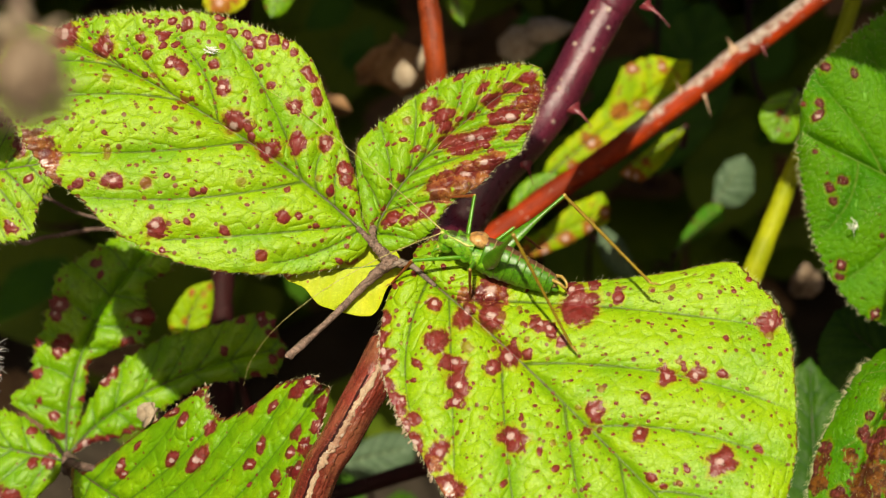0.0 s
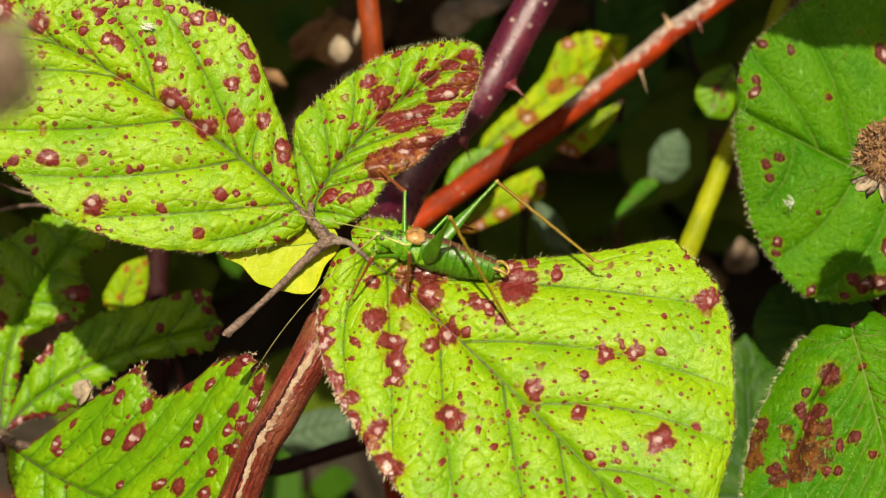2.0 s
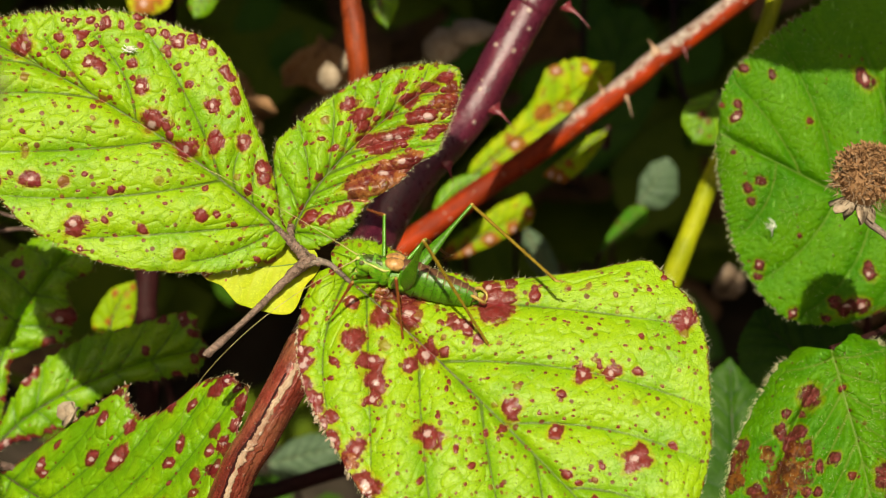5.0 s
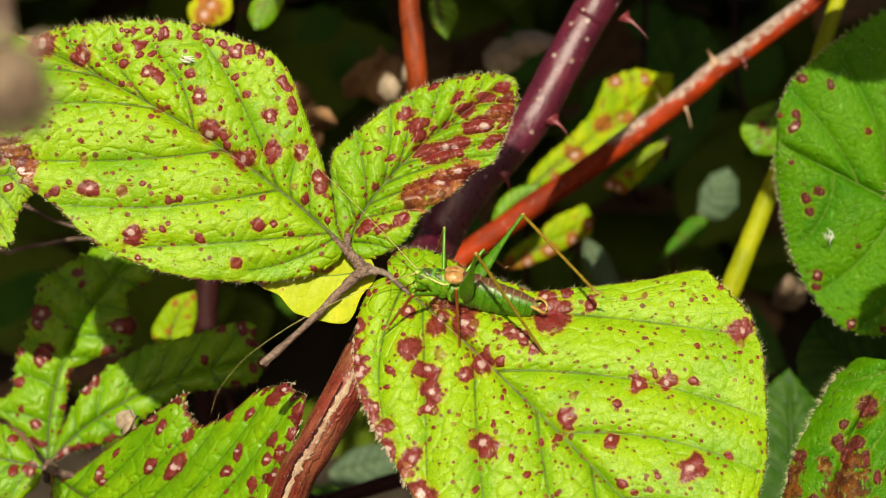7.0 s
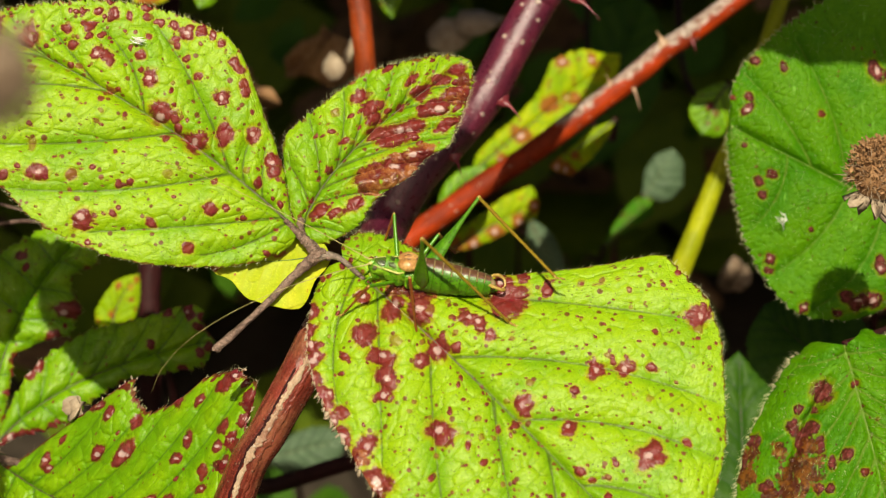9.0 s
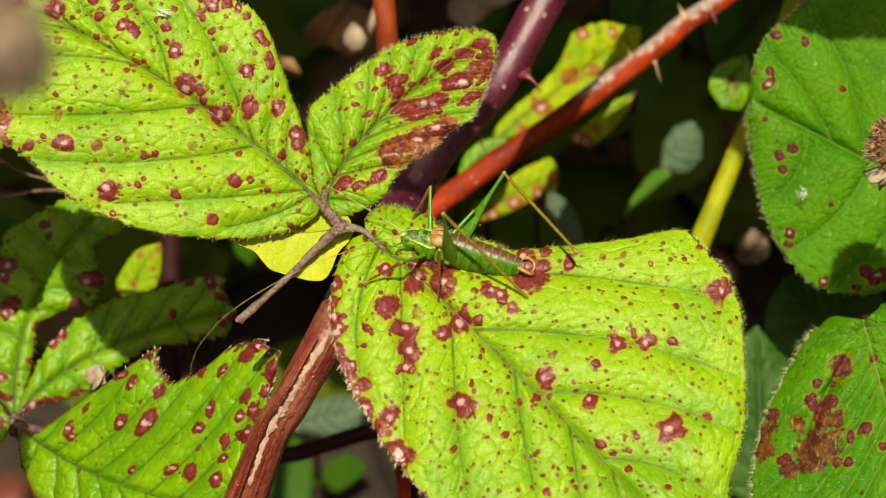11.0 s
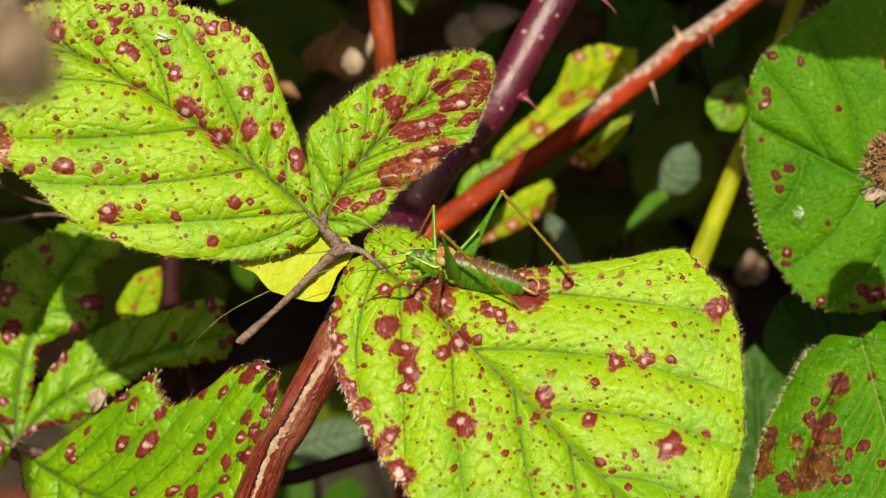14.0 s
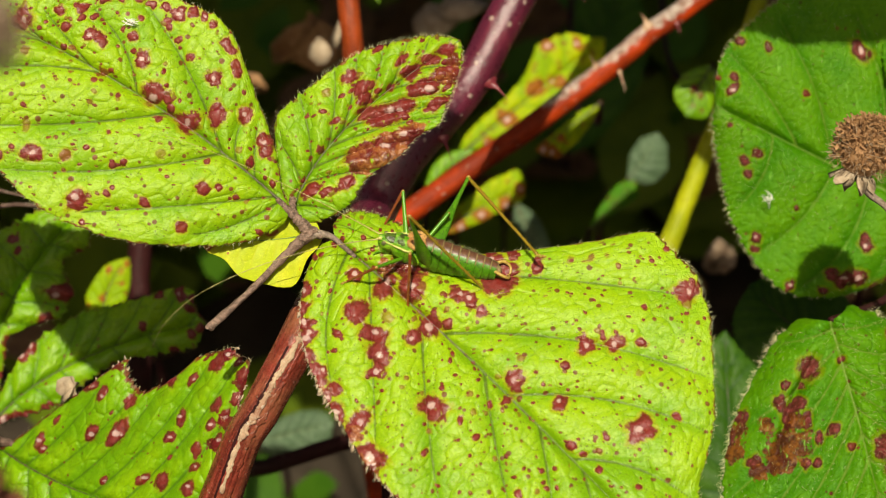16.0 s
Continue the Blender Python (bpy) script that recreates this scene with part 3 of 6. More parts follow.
    faces = [(i * nc + j, i * nc + j + 1, (i + 1) * nc + j + 1, (i + 1) * nc + j) for i in range(ns) for j in range(nc - 1)]
    values = {"spot": spot.ravel(), "vein": vein.ravel(), "rim": rimmed.ravel(), "core": core.ravel(), "fade": fade.ravel(), "burn": burn.ravel(), "near": near.ravel(), "cross": cross.ravel()}
    return verts, faces, values, (ns + 1, nc), length


def hairs_on(grid, shape, count, long_mm, seed, margin=0.75, bunch=1.0, thick=1.0):
    """Fine hairs: slim three-sided spikes, most of them on the margin."""
    rng = np.random.default_rng(seed + 77)
    g = np.asarray(grid).reshape(shape[0], shape[1], 3)
    centre = g[:, shape[1] // 2]
    verts, faces = [], []
    for _ in range(count):
        i = 2 + int((shape[0] - 4) * (0.03 + 0.97 * rng.random()) ** (1 / bunch))
        i = min(i, shape[0] - 3)
        if rng.random() < margin:
            j = 0 if rng.random() < 0.5 else shape[1] - 1
        else:
            j = rng.integers(1, shape[1] - 1)
        root = g[i, j]
        out = root - centre[min(i + 6, shape[0] - 1)]
        out = out / (np.linalg.norm(out) + 1e-9)
        on_edge = j in (0, shape[1] - 1)
        way = out * (1.0 if on_edge else 0.35) + np.array([0, 0, 0.35 if on_edge else 1.0]) + rng.normal(0, 0.35, 3)
        way /= np.linalg.norm(way)
        a = np.cross(way, rng.normal(0, 1, 3))
        a *= 0.017 * thick / (np.linalg.norm(a) + 1e-9)
        b = np.cross(way, a)
        k = len(verts)
        bend = root + way * long_mm * rng.uniform(0.4, 1.1) + np.array([0, 0.1, 0]) * rng.normal()
        verts += [root + a, root - 0.5 * a + 0.87 * b, root - 0.5 * a - 0.87 * b, bend]
        faces += [(k, k + 1, k + 3), (k + 1, k + 2, k + 3), (k + 2, k, k + 3)]
    return verts, faces


def leaf_blade(p, material, parent, name="blade", label="", ns=110, nt=40, veins=8, quilt=0.5, curl=1.5, tooth=0.8, teeth=26, seed=1,
               hair=0, hair_mm=0.7, fold=0.06, tip_droop=0.0, waves=0.6, rib=MIDRIB, rib_mm=0.19, scatter=0, red_rim=0.9, thick=0.16, rib_label=""):
    p = dict(p, scatter=scatter, red_rim=red_rim)
    verts, faces, values, shape, length = leaf_grid(p, ns, nt, veins, quilt, curl, tooth, teeth, seed, fold, tip_droop, waves)
    ob = mesh_part(name, verts, faces, material, parent, label, values=values)
    if thick:
        solid = ob.modifiers.new("thickness", "SOLIDIFY")
        solid.thickness, solid.offset = thick * MM, 0.0
    if rib:
        line = verts.reshape(shape[0], shape[1], 3)[:, shape[1] // 2]
        picks = np.linspace(0, shape[0] - 4, 16).astype(int)
        rows = [(line[k][0], line[k][1], line[k][2] + 0.02, rib_mm * (1.05 - 0.85 * k / shape[0])) for k in picks]
        tube_part("midrib", rows, rib, ob, rib_label, 8, 48, 0.15, seed)
    if hair:
        mesh_part("leaf_hair", *hairs_on(verts, shape, hair, hair_mm, seed, p.get("hair_margin", 0.75), p.get("bunch", 1.0), p.get("hair_thick", 1.0)), HAIR, ob, "fine pale hairs along the leaf margin", kind="stuff", smooth=False)
    return ob


def stalk(points, material, parent, label="", name="stalk", seed=0.0):
    if material is TWIG:
        return tube_part(name, points, material, parent, label, 20, 80, 0.30, seed)
    return tube_part(name, points, material, parent, label, 14, 60, 0.15, seed)


# ---- setting: ground, hedge bank and the added unseen canopy above ----
def ground_sheet():
    n = 130
    xs = np.sign(np.linspace(-1, 1, n)) * np.abs(np.linspace(-1, 1, n)) ** 4 * 400
    verts, faces = [], []
    for y in xs:
        for x in xs:
            bank = 0.42 / (1 + math.exp(max(-40, min(40, -(y - 0.56) * 14)))) * math.exp(-max(0, y - 1.5) * 0.15)
            lump = 0.03 * noise.noise(Vector((x * 3, y * 3, 0))) + 0.012 * noise.noise(Vector((x * 11, y * 11, 2)))
            verts.append((x, y, bank + lump))
    faces = [(i * n + j, i * n + j + 1, (i + 1) * n + j + 1, (i + 1) * n + j) for i in range(n - 1) for j in range(n - 1)]
    data = bpy.data.meshes.new("ground")
    data.from_pydata(verts, [], faces)
    data.materials.append(SOIL)
    data.polygons.foreach_set("use_smooth", np.ones(len(data.polygons), bool))
    tagged(new("ground", data), "dark bare soil of the hedge bank under the bramble", "ground", kind="structure")


def foliage(name, label, count, box, size, seed, material, facing):
    """A mass of many small pointed leaves, folded along the midrib, too many to count."""
    rng = np.random.default_rng(seed)
    verts, faces = [], []
    (u0, u1), (v0, v1), (w0, w1) = box
    for _ in range(count):
        q = rng.uniform(-1, 1, 3)
        while (np.abs(q) ** 3.5).sum() > rng.uniform(0.75, 1.25):
            q = rng.uniform(-1, 1, 3)
        c = np.array([u0 + u1, v0 + v1, w0 + w1]) / 2 + q * np.array([u1 - u0, v1 - v0, w1 - w0]) / 2
        long_mm = rng.uniform(*size)
        nrm = np.array(facing) + rng.normal(0, 0.45, 3)
        nrm /= np.linalg.norm(nrm)
        way = np.cross(nrm, rng.normal(0, 1, 3))
        way /= np.linalg.norm(way)
        side = np.cross(nrm, way)
        k = len(verts)
        for s, h in ((0, 0.02), (0.18, 0.24), (0.42, 0.36), (0.68, 0.27), (0.88, 0.12), (1, 0.01)):
            m = c + way * (s - 0.5) * long_mm - nrm * 0.12 * long_mm * s * s
            verts += [m + side * h * long_mm + nrm * 0.1 * h * long_mm, m, m - side * h * long_mm + nrm * 0.1 * h * long_mm]
        for i in range(5):
            a = k + 3 * i
            faces += [(a, a + 1, a + 4, a + 3), (a + 1, a + 2, a + 5, a + 4)]
    data = bpy.data.meshes.new(name)
    data.from_pydata([tuple(at(*q)) for q in verts], [], faces)
    data.materials.append(material)
    data.polygons.foreach_set("use_smooth", np.ones(len(data.polygons), bool))
    tagged(new(name, data), label, "foliage", kind="stuff")


ground_sheet()
foliage("hedge_foliage", "dark shaded undergrowth leaves deep in the hedge", 1000, ((-220, 220), (-120, 170), (-430, -280)), (22, 48), 4, HEDGE, (0, 0.4, 0.8))
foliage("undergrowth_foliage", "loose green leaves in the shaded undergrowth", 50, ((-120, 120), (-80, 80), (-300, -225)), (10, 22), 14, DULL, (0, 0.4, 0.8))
# Unseen canopy, added above the view to keep the sun off the background.
foliage("overhanging_foliage", "dense unseen hedge leaves added overhead to shade the background", 1500, ((-260, 260), (104, 330), (-40, 60)), (28, 55), 5, HEDGE, (0, 0.5, 0.8))

# ---- plan of the leaves (millimetres) ----
LEAFLET_LEFT = dict(base=(-9.9, 3.4, 0), ctrl=(-23.4, 16.4), tip=(-46.8, 26.6), slope=(-0.12, -0.1),
    angles=(115, 36, 95, 32),
    side_a=[1.4, 6.0, 10.6, 15.6, 19.1, 21.0, 21.4, 22.6, 22.0, 21.3, 20.3, 19.1, 17.9, 16.8, 15.3, 13.5, 11.4, 8.9, 6.3, 3.4, 0.0],
    side_b=[0.2, 1.0, 4.2, 8.1, 14.2, 15.5, 15.6, 15.5, 14.9, 14.1, 13.0, 11.8, 10.5, 9.2, 7.8, 6.5, 5.0, 3.2, 1.4, 0.6, 0.0],
    veins_b=[(0.128, -13.2, 12.4, 0.07), (0.241, -24.7, 25.0, -0.08), (0.499, -30.3, 24.6, -0.19), (0.627, -35.6, 24.6, 0.02), (0.19, -14.7, 13.0, 0.21), (0.75, -40.5, 26.5, 0.05)],
    veins_a=[(0.035, -20.0, 0.8, 0.13), (0.053, -31.7, 3.2, 0.02), (0.236, -41.5, 7.9, 0.09), (0.411, -42.7, 12.4, 0.05), (0.591, -43.0, 18.1, -0.1), (0.739, -43.5, 22.0, -0.12)],
    spots=[(-33.9, 24.5, 0.53), (-32.3, 26.3, 0.42), (-30.7, 26.3, 0.47), (-29.1, 26.2, 0.64), (-27.5, 25.9, 0.42), (-25.7, 25.8, 0.42), (-24.2, 25.3, 0.42), (-22.8, 25.0, 0.47), (-21.2, 24.6, 0.47), (-20.0, 24.3, 0.64), (-18.8, 23.9, 0.47), (-17.9, 23.0, 0.42), (-22.7, 23.4, 0.47), (-22.5, 22.8, 0.42), (-29.8, 21.6, 0.64), (-29.4, 21.0, 0.47), (-31.6, 23.7, 0.37), (-30.4, 23.8, 0.32), (-16.5, 21.1, 0.58), (-16.2, 20.5, 0.47), (-15.3, 17.9, 0.53), (-20.2, 19.6, 0.47)] + [(-21.5, 21.4, 0.42), (-24.0, 15.7, 1.26), (-20.5, 12.7, 1.16), (-17.5, 13.4, 1.05), (-14.5, 13.5, 0.79), (-12.4, 10.6, 0.84), (-12.4, 9.7, 0.74), (-36.6, 9.4, 0.95), (-32.0, 4.5, 1.05), (-18.9, 5.7, 0.68), (-21.2, 1.6, 0.64), (-25.2, 19.3, 0.84), (-30.7, 21.9, 0.74), (-37.9, 23.6, 1.16), (-42.2, 25.0, 1.47), (-43.4, 11.4, 1.26), (-17.8, 17.5, 0.74), (-15.5, 18.8, 0.53), (-21.5, 24.1, 0.74), (-27.2, 8.4, 0.42), (-33.3, 22.8, 0.53), (-28.9, 5.1, 0.42)])
LEAFLET_UPPER = dict(base=(-9.6, 3.1, -2), ctrl=(-7.5, 11.7), tip=(8.5, 21.7), slope=(0.1, -0.15),
    angles=(105, 36, 105, 36),
    side_a=[0.2, 1.0, 2.6, 4.4, 7.3, 7.7, 7.9, 8.0, 8.1, 8.1, 8.0, 7.7, 7.2, 6.5, 5.9, 5.2, 4.5, 3.6, 2.6, 1.4, 0.0],
    side_b=[2.3, 4.3, 5.8, 6.4, 7.5, 9.6, 10.2, 10.7, 11.9, 11.4, 10.7, 10.0, 9.2, 8.3, 7.4, 6.5, 5.4, 4.4, 3.2, 1.7, 0.0],
    spots=[(-1.5, 13.7, 1.09), (0.3, 13.4, 1.45), (2.1, 14.3, 1.21), (-2.1, 9.5, 1.33), (0.3, 10.3, 1.33), (2.7, 11.3, 1.21), (4.5, 16.4, 1.33), (3.3, 18.3, 0.97), (-2.1, 16.5, 0.97), (-3.3, 17.7, 0.85), (-1.8, 15.3, 0.85), (-7.5, 5.5, 0.85), (-6.0, 5.3, 0.6), (-3.9, 6.2, 0.85), (7.0, 18.2, 1.09), (7.0, 20.7, 0.85), (5.2, 19.5, 0.85), (-5.1, 12.9, 0.48), (-6.6, 9.8, 0.42), (2.1, 19.5, 0.6), (0.9, 16.5, 0.54), (5.7, 14.6, 0.85)])
LEAFLET_LOWER = dict(base=(-5.1, 0.2, 0), ctrl=(6.1, -8.6), tip=(28.8, -32.6), slope=(0.02, -0.45),
    angles=(135, 75, 120, 45),
    side_a=[1.5, 3.6, 4.6, 5.2, 5.7, 5.9, 6.8, 8.0, 8.9, 11.8, 14.9, 18.9, 23.5, 23.9, 23.9, 23.8, 22.8, 21.7, 19.9, 18.1, 16.1, 14.1, 11.2, 7.9, 5.6, 0.0],
    side_b=[1.5, 4.9, 8.5, 11.5, 13.7, 15.5, 17.5, 18.7, 19.5, 20.1, 19.9, 19.3, 18.6, 17.7, 16.7, 15.7, 14.6, 13.3, 12.0, 10.6, 9.1, 7.5, 5.8, 3.9, 2.0, 0.0],
    veins_a=[(0.17, 32.7, -6.1, 0.04), (0.416, 33.6, -14.4, 0.11), (0.607, 32.8, -19.7, 0.13), (0.774, 32.1, -27.3, 0.2)],
    veins_b=[(0.065, -5.3, -15.4, -0.2), (0.15, -0.8, -23.3, 0.0), (0.346, 5.9, -28.9, -0.05), (0.541, 13.5, -30.5, -0.04), (0.692, 17.5, -31.6, 0.02), (0.802, 21.7, -32.1, 0.05)],
    spots=[(3.2, -2.2, 1.8), (0.2, -4.8, 1.2), (2.9, -4.8, 1.44), (12.1, -4.0, 1.8), (11.8, -2.2, 0.96), (4.9, -8.9, 1.2), (-2.7, -7.4, 1.2), (-1.0, -9.8, 1.2), (-0.5, -11.8, 1.2), (-0.7, -13.5, 0.84), (-3.0, -3.6, 0.72), (7.9, -5.7, 0.9), (9.1, -6.3, 0.72), (10.2, -7.5, 0.6), (21.0, -11.0, 0.9), (24.1, -10.8, 0.9), (32.0, -5.4, 1.2), (13.6, -14.5, 1.08), (5.1, -17.3, 1.32), (26.3, -19.6, 1.32), (18.1, -16.9, 0.78)] + [(26.8, -10.7, 0.54), (16.3, -2.8, 0.72), (-2.7, -18.8, 1.2), (-1.6, -22.2, 1.44), (-5.1, -15.4, 0.72), (-4.8, -9.7, 0.48), (-8.2, -5.1, 0.78), (-8.6, -7.0, 0.84), (-8.6, -8.6, 0.9), (-8.5, -10.3, 1.02), (-8.2, -11.9, 1.02), (-7.6, -13.3, 0.96), (-6.9, -14.6, 1.02), (-6.1, -16.1, 0.9), (-5.0, -17.8, 1.08), (-3.8, -20.2, 0.84), (-7.7, -9.7, 0.72), (-6.5, -13.5, 0.72), (19.1, -21.1, 0.54), (3.1, -10.1, 0.84), (12.6, -16.6, 0.48), (18.8, -13.0, 0.48)])
RIGHT_LEAF = dict(base=(75.6, 0.9, -49), ctrl=(59.2, 8.4), tip=(42.5, 17.3), slope=(0.05, 0.05),
    angles=(100, 40, 100, 42),
    side_a=[5.0, 6.4, 9.3, 16.8, 20.3, 20.7, 20.1, 19.3, 18.2, 17.0, 15.6, 14.2, 12.7, 11.2, 9.7, 8.2, 6.7, 5.1, 3.6, 1.9, 0.0],
    side_b=[1.0, 8.8, 21.1, 27.5, 30.3, 30.7, 30.1, 28.7, 26.9, 25.2, 23.5, 21.8, 20.0, 18.2, 16.3, 14.4, 12.4, 10.2, 7.7, 4.5, 0.0],
    veins_a=[(0.787, 44.6, 3.8, 0.23), (0.549, 48.2, -1.3, 0.16), (0.421, 52.5, -6.3, 0.24), (0.281, 59.6, -7.7, 0.19), (0.12, 67.0, -8.0, 0.15)],
    veins_b=[(0.692, 43.4, 24.7, -0.09), (0.559, 50.2, 28.6, -0.11), (0.373, 60.1, 28.4, -0.17), (0.22, 69.0, 26.0, -0.15)],
    spots=[(45.6, 25.4, 0.64), (49.0, 24.5, 0.57), (53.7, 18.7, 0.49), (44.7, 20.8, 0.57), (44.5, 19.3, 0.71), (44.2, 14.8, 0.35), (46.0, 10.3, 0.64), (47.6, 11.2, 0.64), (46.5, 8.6, 0.57), (47.6, 0.5, 0.71), (47.5, -0.9, 0.57), (60.5, 23.9, 1.27), (65.6, 6.9, 1.2), (61.2, 0.5, 0.57), (57.1, -4.1, 0.85), (58.5, -4.9, 0.99), (60.3, -4.5, 1.13), (62.8, -6.0, 0.85), (61.3, -0.6, 0.85), (51.8, -5.6, 0.71), (56.0, -6.3, 0.57), (64.2, -4.9, 0.57), (42.8, 20.8, 0.35)])
RIGHT_LOW_LEAF = dict(base=(53.2, -9.6, -30), ctrl=(55.1, -17.3), tip=(58.7, -35.0), slope=(0.1, -0.3),
    angles=(110, 48, 110, 48),
    side_a=[3.2, 7.7, 7.7, 7.1, 6.7, 6.2, 5.7, 4.5, 3.1, 1.7, 0.0],
    side_b=[2.8, 8.8, 16.2, 21.0, 21.7, 20.0, 17.7, 15.0, 11.7, 7.5, 0.0],
    spots=[(50.5, -15.1, 1.32), (47.6, -17.1, 0.53), (49.6, -17.2, 0.4), (47.0, -19.1, 0.86), (49.0, -19.3, 0.79), (47.9, -20.6, 1.05), (49.9, -21.1, 0.79), (52.8, -22.2, 0.72), (51.2, -23.2, 0.65), (54.2, -14.1, 0.53), (58.8, -24.2, 1.44), (60.6, -25.8, 0.98), (59.3, -26.7, 0.91), (50.9, -26.1, 0.59), (54.9, -24.2, 0.52), (60.3, -11.2, 0.59), (42.7, -21.0, 0.79), (41.3, -23.6, 0.92), (43.8, -26.1, 0.79), (49.6, -26.1, 0.65)])
LOW_LEFT_LEAF = dict(base=(-47.7, -23.3, -39), ctrl=(-38.1, -30.5), tip=(-17.1, -31.2), slope=(0.85, -0.2),
    angles=(115, 65, 140, 65),
    side_a=[0, 0, 0, 1.5, 4.5, 8.7, 13.1, 17.7, 16.5, 15.7, 15.0, 14.8, 15.7, 17.2, 20.3, 21.1, 21.5, 22.0, 21.4, 20.5, 19.9, 15.3, 11.6, 6.1, 3.3, 0.0],
    side_b=[0.1, 0.6, 1.6, 3.0, 4.4, 5.6, 6.6, 7.2, 7.6, 7.8, 7.9, 7.9, 7.6, 7.3, 7.0, 6.7, 6.4, 5.8, 5.3, 4.8, 4.3, 3.8, 3.1, 2.5, 1.8, 0.0],
    spots=[(-30.6, -21.9, 1.31), (-33.9, -22.0, 0.92), (-40.5, -23.1, 0.77), (-40.1, -24.2, 0.61), (-38.4, -20.7, 0.43), (-22.7, -19.7, 0.73), (-24.1, -22.0, 0.68), (-32.6, -17.4, 0.75), (-29.1, -18.2, 0.80), (-24.1, -24.2, 0.31), (-23.9, -15.5, 0.74), (-21.4, -15.3, 0.63), (-33.7, -16.5, 0.65), (-30.8, -13.8, 0.54), (-28.6, -15.2, 0.59), (-18.5, -13.5, 0.93), (-17.3, -12.4, 0.72), (-15.6, -14.8, 0.82), (-16.0, -13.3, 0.52), (-18.6, -18.1, 0.72), (-16.3, -17.3, 0.72), (-17.6, -19.3, 0.72), (-18.5, -22.1, 0.72), (-20.9, -23.2, 0.73), (-21.2, -25.1, 0.62), (-21.8, -27.3, 0.83), (-24.9, -27.0, 0.94), (-27.3, -26.8, 0.80), (-32.2, -27.3, 0.53), (-17.2, -21.4, 0.52), (-19.2, -20.3, 0.62)])
SHADED_TALL_LEAF = dict(base=(-50.9, -23.6, -57), ctrl=(-51.9, -8.0), tip=(-38.6, 4.9), slope=(0.0, -0.1),
    angles=(95, 90, 140, 75),
    side_a=[0.0, 1.6, 3.8, 7.7, 5.4, 5.7, 6.1, 6.0, 6.3, 6.8, 7.5, 6.3, 5.3, 4.4, 2.7, 0.0],
    side_b=[0.0, 1.5, 1.6, 1.7, 1.7, 1.6, 1.4, 3.9, 6.8, 6.6, 6.3, 3.9, 2.7, 4.1, 3.0, 0.0],
    spots=[(-52.1, -4.3, 1.24), (-52.4, -5.7, 0.87), (-51.5, -9.5, 1.31), (-52.0, -10.4, 0.87), (-41.3, -6.0, 1.45), (-43.2, -9.5, 1.02), (-47.4, 0.9, 0.65), (-46.8, -0.6, 0.51), (-54.7, -13.3, 0.73), (-47.8, -12.6, 1.02), (-48.2, -14.1, 0.65), (-48.8, -16.5, 0.58), (-52.5, -18.6, 0.73), (-53.3, -21.0, 0.8), (-51.7, -21.3, 0.65), (-48.8, -20.2, 0.87), (-54.4, -16.7, 0.44), (-38.9, -0.9, 0.58), (-54.6, -9.4, 0.58)])
SHADED_MID_LEAF = dict(base=(-50.5, -23.6, -55), ctrl=(-42.8, -13.6), tip=(-22.5, -9.9), slope=(0.0, -0.1),
    angles=(115, 45, 140, 75),
    side_a=[0.1, 0.6, 1.6, 3.2, 5.0, 6.0, 6.6, 7.2, 7.0, 6.7, 6.7, 6.9, 6.9, 6.2, 2.5, 0.0],
    side_b=[0.1, 0.8, 1.2, 2.3, 3.1, 3.4, 3.3, 3.0, 2.7, 2.4, 2.0, 2.3, 2.7, 2.9, 2.8, 0.0],
    spots=[(-48.5, -22.6, 1.15), (-46.7, -22.1, 1.01), (-44.9, -21.5, 0.86), (-42.7, -21.2, 0.86), (-46.1, -14.0, 0.94), (-44.8, -12.9, 0.79), (-42.3, -20.5, 0.65), (-25.8, -6.3, 0.87), (-24.0, -7.0, 0.72), (-24.7, -8.1, 0.65), (-23.2, -10.6, 0.65), (-24.3, -11.4, 0.65), (-30.5, -10.3, 0.58), (-28.4, -6.3, 0.58), (-26.5, -13.5, 0.65), (-49.2, -23.4, 0.86)])
LOW_CORNER_LEAF = dict(base=(-49.6, -23.5, -45), ctrl=(-57.5, -21.7), tip=(-67.1, -20.0), slope=(0.0, -0.2),
    angles=(95, 50, 95, 50),
    side_a=[1.3, 6.6, 9.7, 10.2, 9.5, 8.4, 7.0, 5.3, 3.6, 1.8, 0.0],
    side_b=[0.1, 2.0, 4.2, 5.3, 5.5, 5.2, 4.6, 3.8, 2.8, 1.5, 0.0],
    spots=[(-58.3, -27.6, 1.81), (-55.8, -28.0, 1.25), (-61.5, -27.2, 1.39), (-51.1, -23.6, 0.98), (-53.2, -23.7, 0.7), (-53.5, -19.9, 0.63)])
FAR_LEFT_LEAF = dict(base=(-61.1, 11.2, -25), ctrl=(-53.8, 11.2), tip=(-43.6, 13.4), slope=(0.0, -0.1),
    angles=(95, 60, 95, 60),
    side_a=[0.6, 3.9, 5.4, 6.1, 6.1, 5.9, 5.5, 4.8, 3.7, 2.3, 0.0],
    side_b=[0.8, 5.6, 8.6, 9.1, 8.7, 6.2, 4.4, 3.1, 2.2, 1.3, 0.0],
    spots=[(-54.4, 9.8, 0.92), (-55.6, 15.2, 0.79), (-51.3, 14.5, 0.92), (-52.3, 5.0, 0.79), (-50.2, 10.6, 0.52), (-55.0, 4.0, 0.66)])
